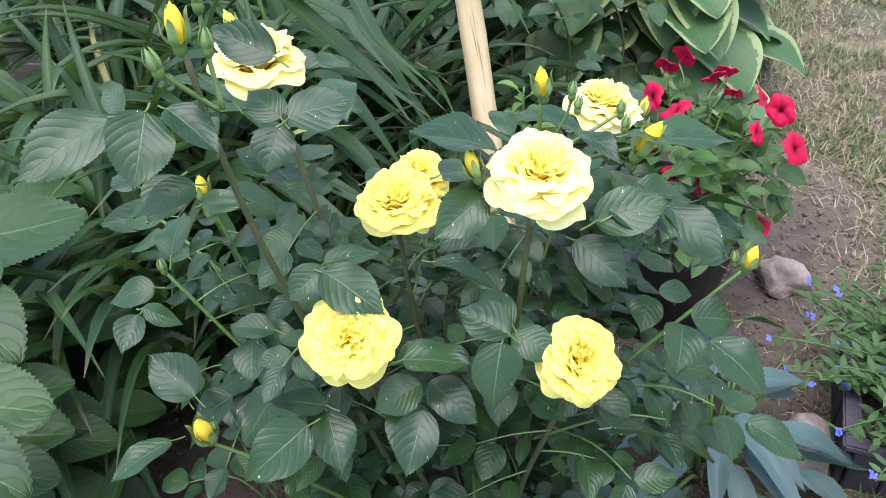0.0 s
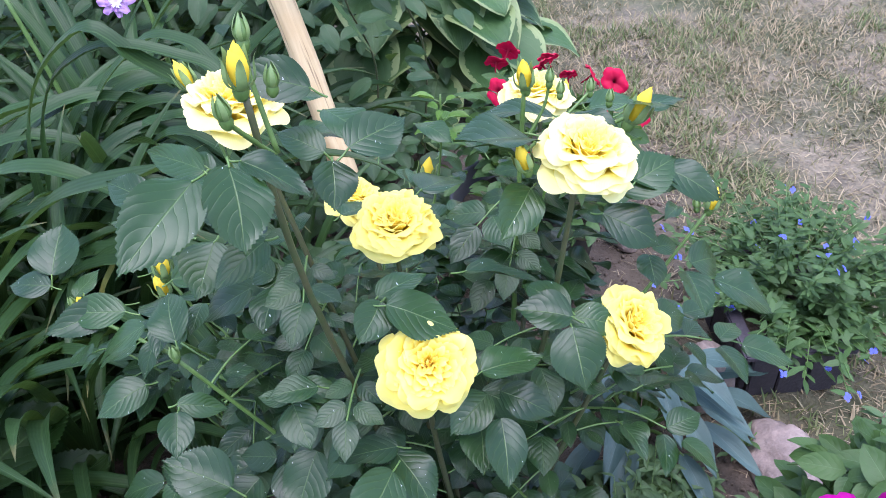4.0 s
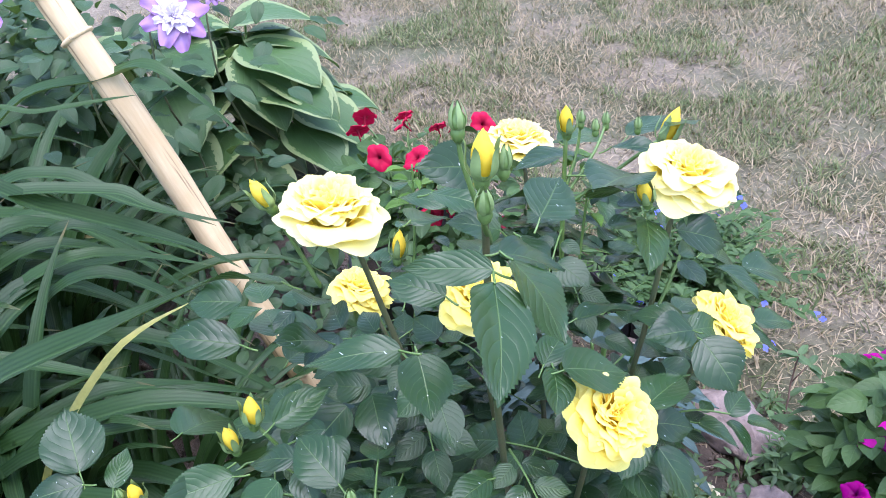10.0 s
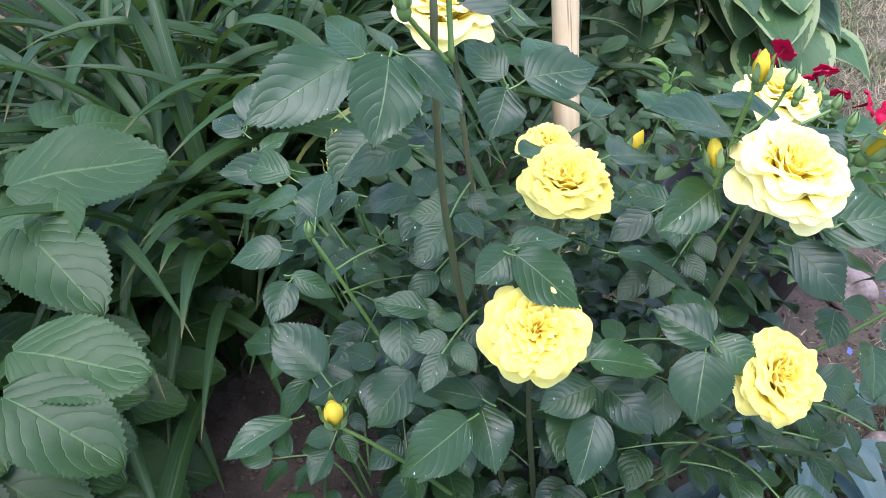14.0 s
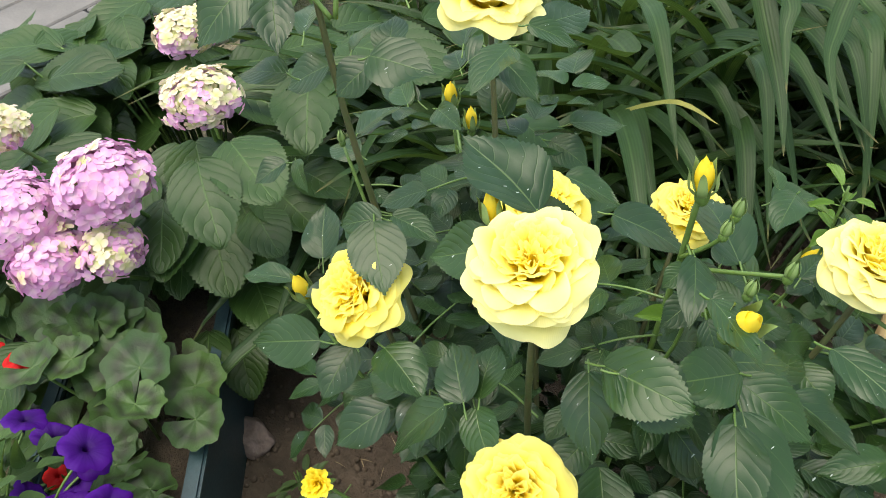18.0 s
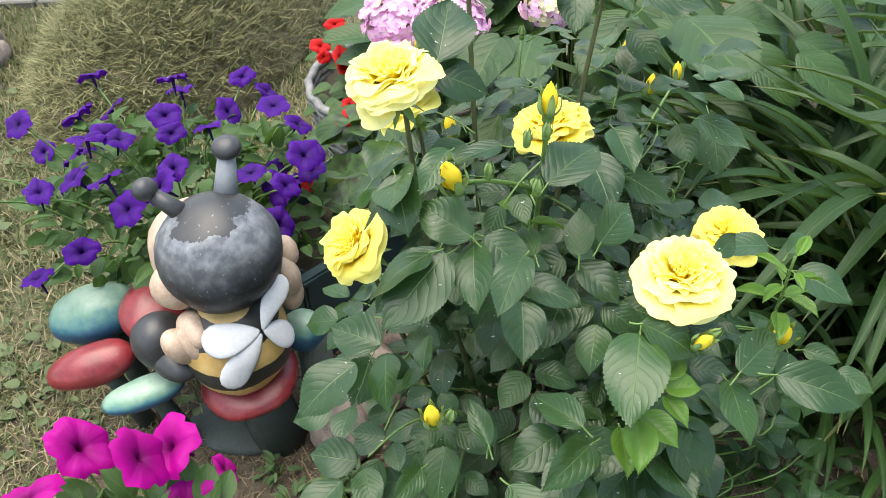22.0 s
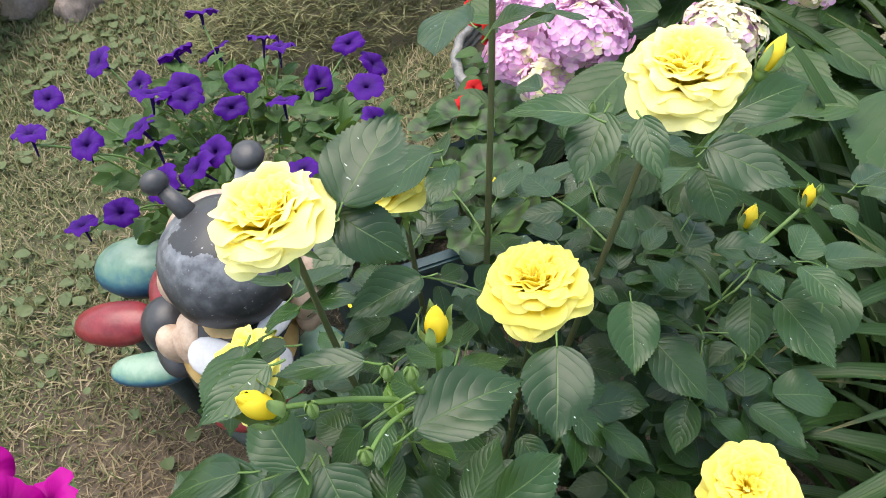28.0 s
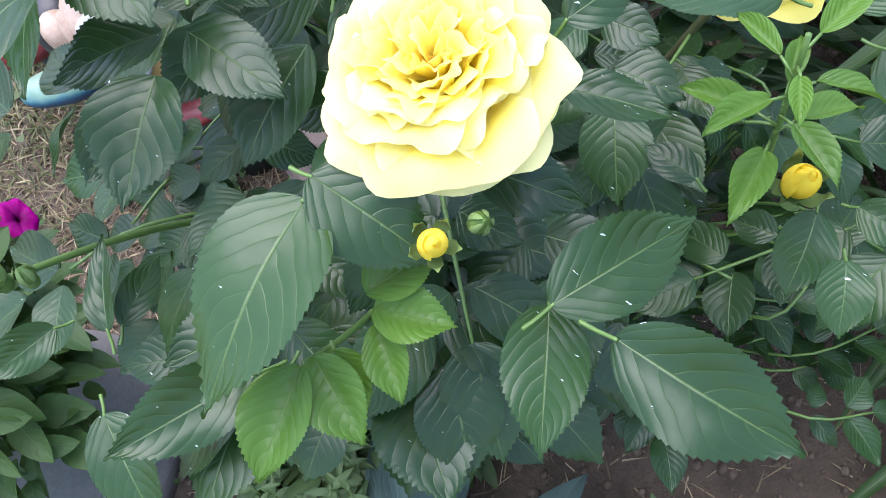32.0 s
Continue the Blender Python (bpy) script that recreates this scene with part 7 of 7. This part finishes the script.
def lawn_points(boxes, keep):
    def where(r, n):
        out = []
        for x0, x1, y0, y1, share in boxes:
            m = int(n * share)
            x, y = r.uniform(x0, x1, m), r.uniform(y0, y1, m)
            for px, py in zip(x, y):
                edge = min(px - x0, x1 - px, py - y0, y1 - py) / 0.45
                if r.rand() < keep(px, py) * min(1.0, max(0.0, edge)):
                    out.append((px, py, ground_height(px, py) - 0.002))
        return np.array(out)
    return where


def lawn_density(x, y):
    b = bed(x, y)
    n = noise.noise(Vector((x * 2.1, y * 2.1, 7))) + 0.5 * noise.noise(Vector((x * 6, y * 6, 3)))
    return max(0.0, (0.62 + 0.7 * n)) * (1 - b) + 0.03 * b


blades("lawn_grass", 210000, lawn_points(((0.35, 2.9, -0.6, 2.9, 0.8), (-1.7, 0.9, -2.3, -0.3, 0.2)), lawn_density), 0.036, 0.0015, (0.05, 0.9), M_turf, 1, "patchy short mown grass, half dry", "grass")
M_green = thatch_material("green_grass", ((0.0, (0.04, 0.06, 0.02)), (0.45, (0.1, 0.125, 0.042)), (0.7, (0.18, 0.17, 0.08)), (1.0, (0.32, 0.26, 0.165))))
blades("green_grass", 135000, lawn_points(((-1.7, 0.9, -2.3, -0.42, 1.0),), lambda x, y: lawn_density(x, y) + 0.15), 0.038, 0.0016, (0.15, 1.1), M_green, 4, "greener mown grass on the shaded lawn", "grass")
def tufts(x, y):
    return 1.0 if noise.noise(Vector((x * 3.2, y * 3.2, 5))) + 0.5 * noise.noise(Vector((x * 9, y * 9, 6))) > 0.1 and bed(x, y) < 0.3 else 0.0


M_tuft = thatch_material("tuft_grass", ((0.0, (0.045, 0.075, 0.02)), (0.5, (0.11, 0.15, 0.045)), (0.85, (0.19, 0.2, 0.085)), (1.0, (0.32, 0.27, 0.16))))
blades("grass_tufts", 120000, lawn_points(((0.4, 2.9, -0.5, 2.9, 1.0),), tufts), 0.04, 0.0016, (0.2, 1.1), M_tuft, 8, "green tufts in the dry lawn", "grass")
M_brown = thatch_material("brown_clippings", ((0.0, (0.05, 0.035, 0.02)), (0.5, (0.13, 0.095, 0.055)), (1.0, (0.24, 0.18, 0.11))))
blades("brown_straw", 16000, lawn_points(((-0.25, 0.3, -0.72, -0.2, 0.7), (-0.4, 0.5, -0.95, -0.15, 0.3)), lambda x, y: 0.95), 0.04, 0.001, (-0.05, 0.45), M_brown, 12, "brown dead grass round the ornament", "straw")
blades("straw", 42000, lawn_points(((-0.5, 1.2, -0.7, 0.9, 0.45), (0.4, 2.6, 0.2, 2.6, 0.35), (-1.0, 0.6, -1.6, -0.3, 0.1)), lambda x, y: 0.9 if bed(x, y) < 0.6 else 0.35), 0.035, 0.0009, (-0.05, 0.25), M_straw, 2, "scattered dry grass clippings", "straw")


def heap(r, n):
    a, q = r.uniform(0, 2 * math.pi, n), np.sqrt(r.rand(n))
    x, y = -1.33 + 0.62 * q * np.cos(a), -1.15 + 0.34 * q * np.sin(a)
    return np.c_[x, y, 0.3 * (1 - q ** 2) ** 0.7 + r.uniform(-0.01, 0.015, n)]


heap_me = grid_mesh("hay_heap", lambda u, v: (-1.33 + 0.62 * v * math.cos(u), -1.15 + 0.34 * v * math.sin(u), 0.3 * max(0, 1 - v * v) ** 0.7 - 0.01 + 0.02 * noise.noise(Vector((u * 3, v * 5, 0)))), steps(0, 2 * math.pi, 41), steps(0.001, 1, 14), M_straw)
tagged(new("hay_heap", heap_me), "heap of drying cut grass on the lawn", "heap")
blades("cut_grass", 26000, heap, 0.055, 0.0016, (-0.2, 0.7), M_hay, 3, "drying cut grass covering the heap", "grass")

# clover and plantain leaves in the lawn
M_clover = leaf_material("clover", (0.042, 0.07, 0.026), (0.1, 0.125, 0.055), (0.14, 0.19, 0.09), 4.0, 0.6, 0.55, 0.2)
CLOVER = broad_mesh("clover_leaf", M_clover, 0.8, 0.2, 0.1, rows=8, cols=(-1, -0.5, 0, 0.5, 1))
r = random.Random(71)
poses = []
for i in range(4200):
    x, y = r.uniform(-1.0, 0.45), r.uniform(-1.9, -0.45)
    if r.random() > 0.45 + 0.9 * noise.noise(Vector((x * 2.5, y * 2.5, 9))):
        continue
    a = r.uniform(0, 6.283)
    ln = 0.011 + 0.024 * r.random() ** 2
    poses.append(axes((x, y, ground_height(x, y) + r.uniform(0.003, 0.02)), (math.cos(a), math.sin(a), r.uniform(-.1, .4)), (r.uniform(-.3, .3), r.uniform(-.3, .3), 1), ln, ln, ln))
tagged(new("clover", joined("clover", CLOVER, poses)), "clover and plantain leaves in the lawn", "weed", "", "stuff")

# soil crumbs
bm = bmesh.new()
bmesh.ops.create_icosphere(bm, subdivisions=1, radius=1)
for v in bm.verts:
    v.co *= 1 + 0.3 * noise.noise(v.co * 2)
M_crumb = plain_material("soil_crumb", (0.06, 0.044, 0.03), (0.145, 0.11, 0.08), 40, 0.95, 0.8)
CRUMB = mesh_of("crumb", bm, M_crumb)
poses = []
for i in range(7000):
    x, y = r.uniform(-0.7, 0.75), r.uniform(-0.35, 0.95)
    if bed(x, y) < 0.25:
        continue
    s = 0.0025 + 0.006 * r.random() ** 3
    poses.append(Matrix.Translation((x, y, ground_height(x, y) + 0.2 * s)) @ Euler((r.uniform(0, 6), r.uniform(0, 6), 0)).to_matrix().to_4x4() @ Matrix.Diagonal((s, s * r.uniform(0.6, 1), s * 0.7, 1)))
tagged(new("soil_crumbs", joined("soil_crumbs", CRUMB, poses)), "loose brown crumbs of garden soil", "soil", "", "stuff")


# shrubs closing the view behind the far stones
def shrub(x, y, h, w, seed, label="dark green leafy shrub beyond the lawn", group="far shrubs"):
    rg = random.Random(seed)
    thing = empty("shrub", x, y, 0, label, "shrub", group)
    poses = []
    for i in range(500):
        a, e, q = rg.uniform(0, 6.283), rg.uniform(-0.2, 1), rg.uniform(0.5, 1)
        c = math.sqrt(max(0, 1 - e * e))
        p = Vector((x + w * q * c * math.cos(a), y + w * q * c * math.sin(a), 0.1 + h * (0.15 + 0.8 * q * max(0, e))))
        ln = rg.uniform(0.05, 0.09)
        poses.append(axes(p, (math.cos(a), math.sin(a), rg.uniform(-.5, .4)), (0, 0, 1), ln, ln, ln))
    part("foliage", joined("foliage", SMALLEAF, poses), thing)["kind"] = "stuff"
    for k in range(5):
        part("stem", tube("stem", [(x, y, -0.01), (x + 0.3 * w * math.cos(k * 1.3), y + 0.3 * w * math.sin(k * 1.3), h * 0.6)], 0.008, 0.004, M_stem, 5), thing)


for i, (x, y, h, w) in enumerate(((-0.15, 2.05, 0.6, 0.4), (-0.7, 2.1, 0.7, 0.45), (-1.3, 2.0, 0.7, 0.45), (-1.75, 1.4, 0.7, 0.45), (-1.8, 0.75, 0.6, 0.4))):
    shrub(x, y, h, w, 10 + i, "dark leafy shrub at the back of the flower bed", "shrubs behind the daylilies")
# low dark growth that fills the bed behind the daylilies
rg = random.Random(64)
poses = []
for i in range(1900):
    p = Vector((rg.uniform(-1.25, 0.12), rg.uniform(1.25, 1.8), rg.uniform(0.02, 0.5) ** 0.8))
    a = rg.uniform(0, 6.283)
    ln = rg.uniform(0.04, 0.075)
    poses.append(axes(p, (math.cos(a), math.sin(a), rg.uniform(-0.6, 0.3)), (0, -0.4, 1), ln, ln, ln))
for i in range(500):
    p = Vector((rg.uniform(-0.2, 0.25), rg.uniform(0.5, 1.1), rg.uniform(0.02, 0.2)))
    a = rg.uniform(0, 6.283)
    ln = rg.uniform(0.03, 0.055)
    poses.append(axes(p, (math.cos(a), math.sin(a), rg.uniform(-0.6, 0.3)), (0, -0.4, 1), ln, ln, ln))
tagged(new("undergrowth", joined("undergrowth", DARKLEAF, poses)), "dark tangled leaves filling the bed behind the daylilies", "undergrowth", "", "stuff")
shrub(-0.4, -1.95, 0.35, 0.3, 1)
shrub(-0.95, -2.05, 0.4, 0.35, 2)
shrub(-0.05, -2.3, 0.4, 0.35, 3)
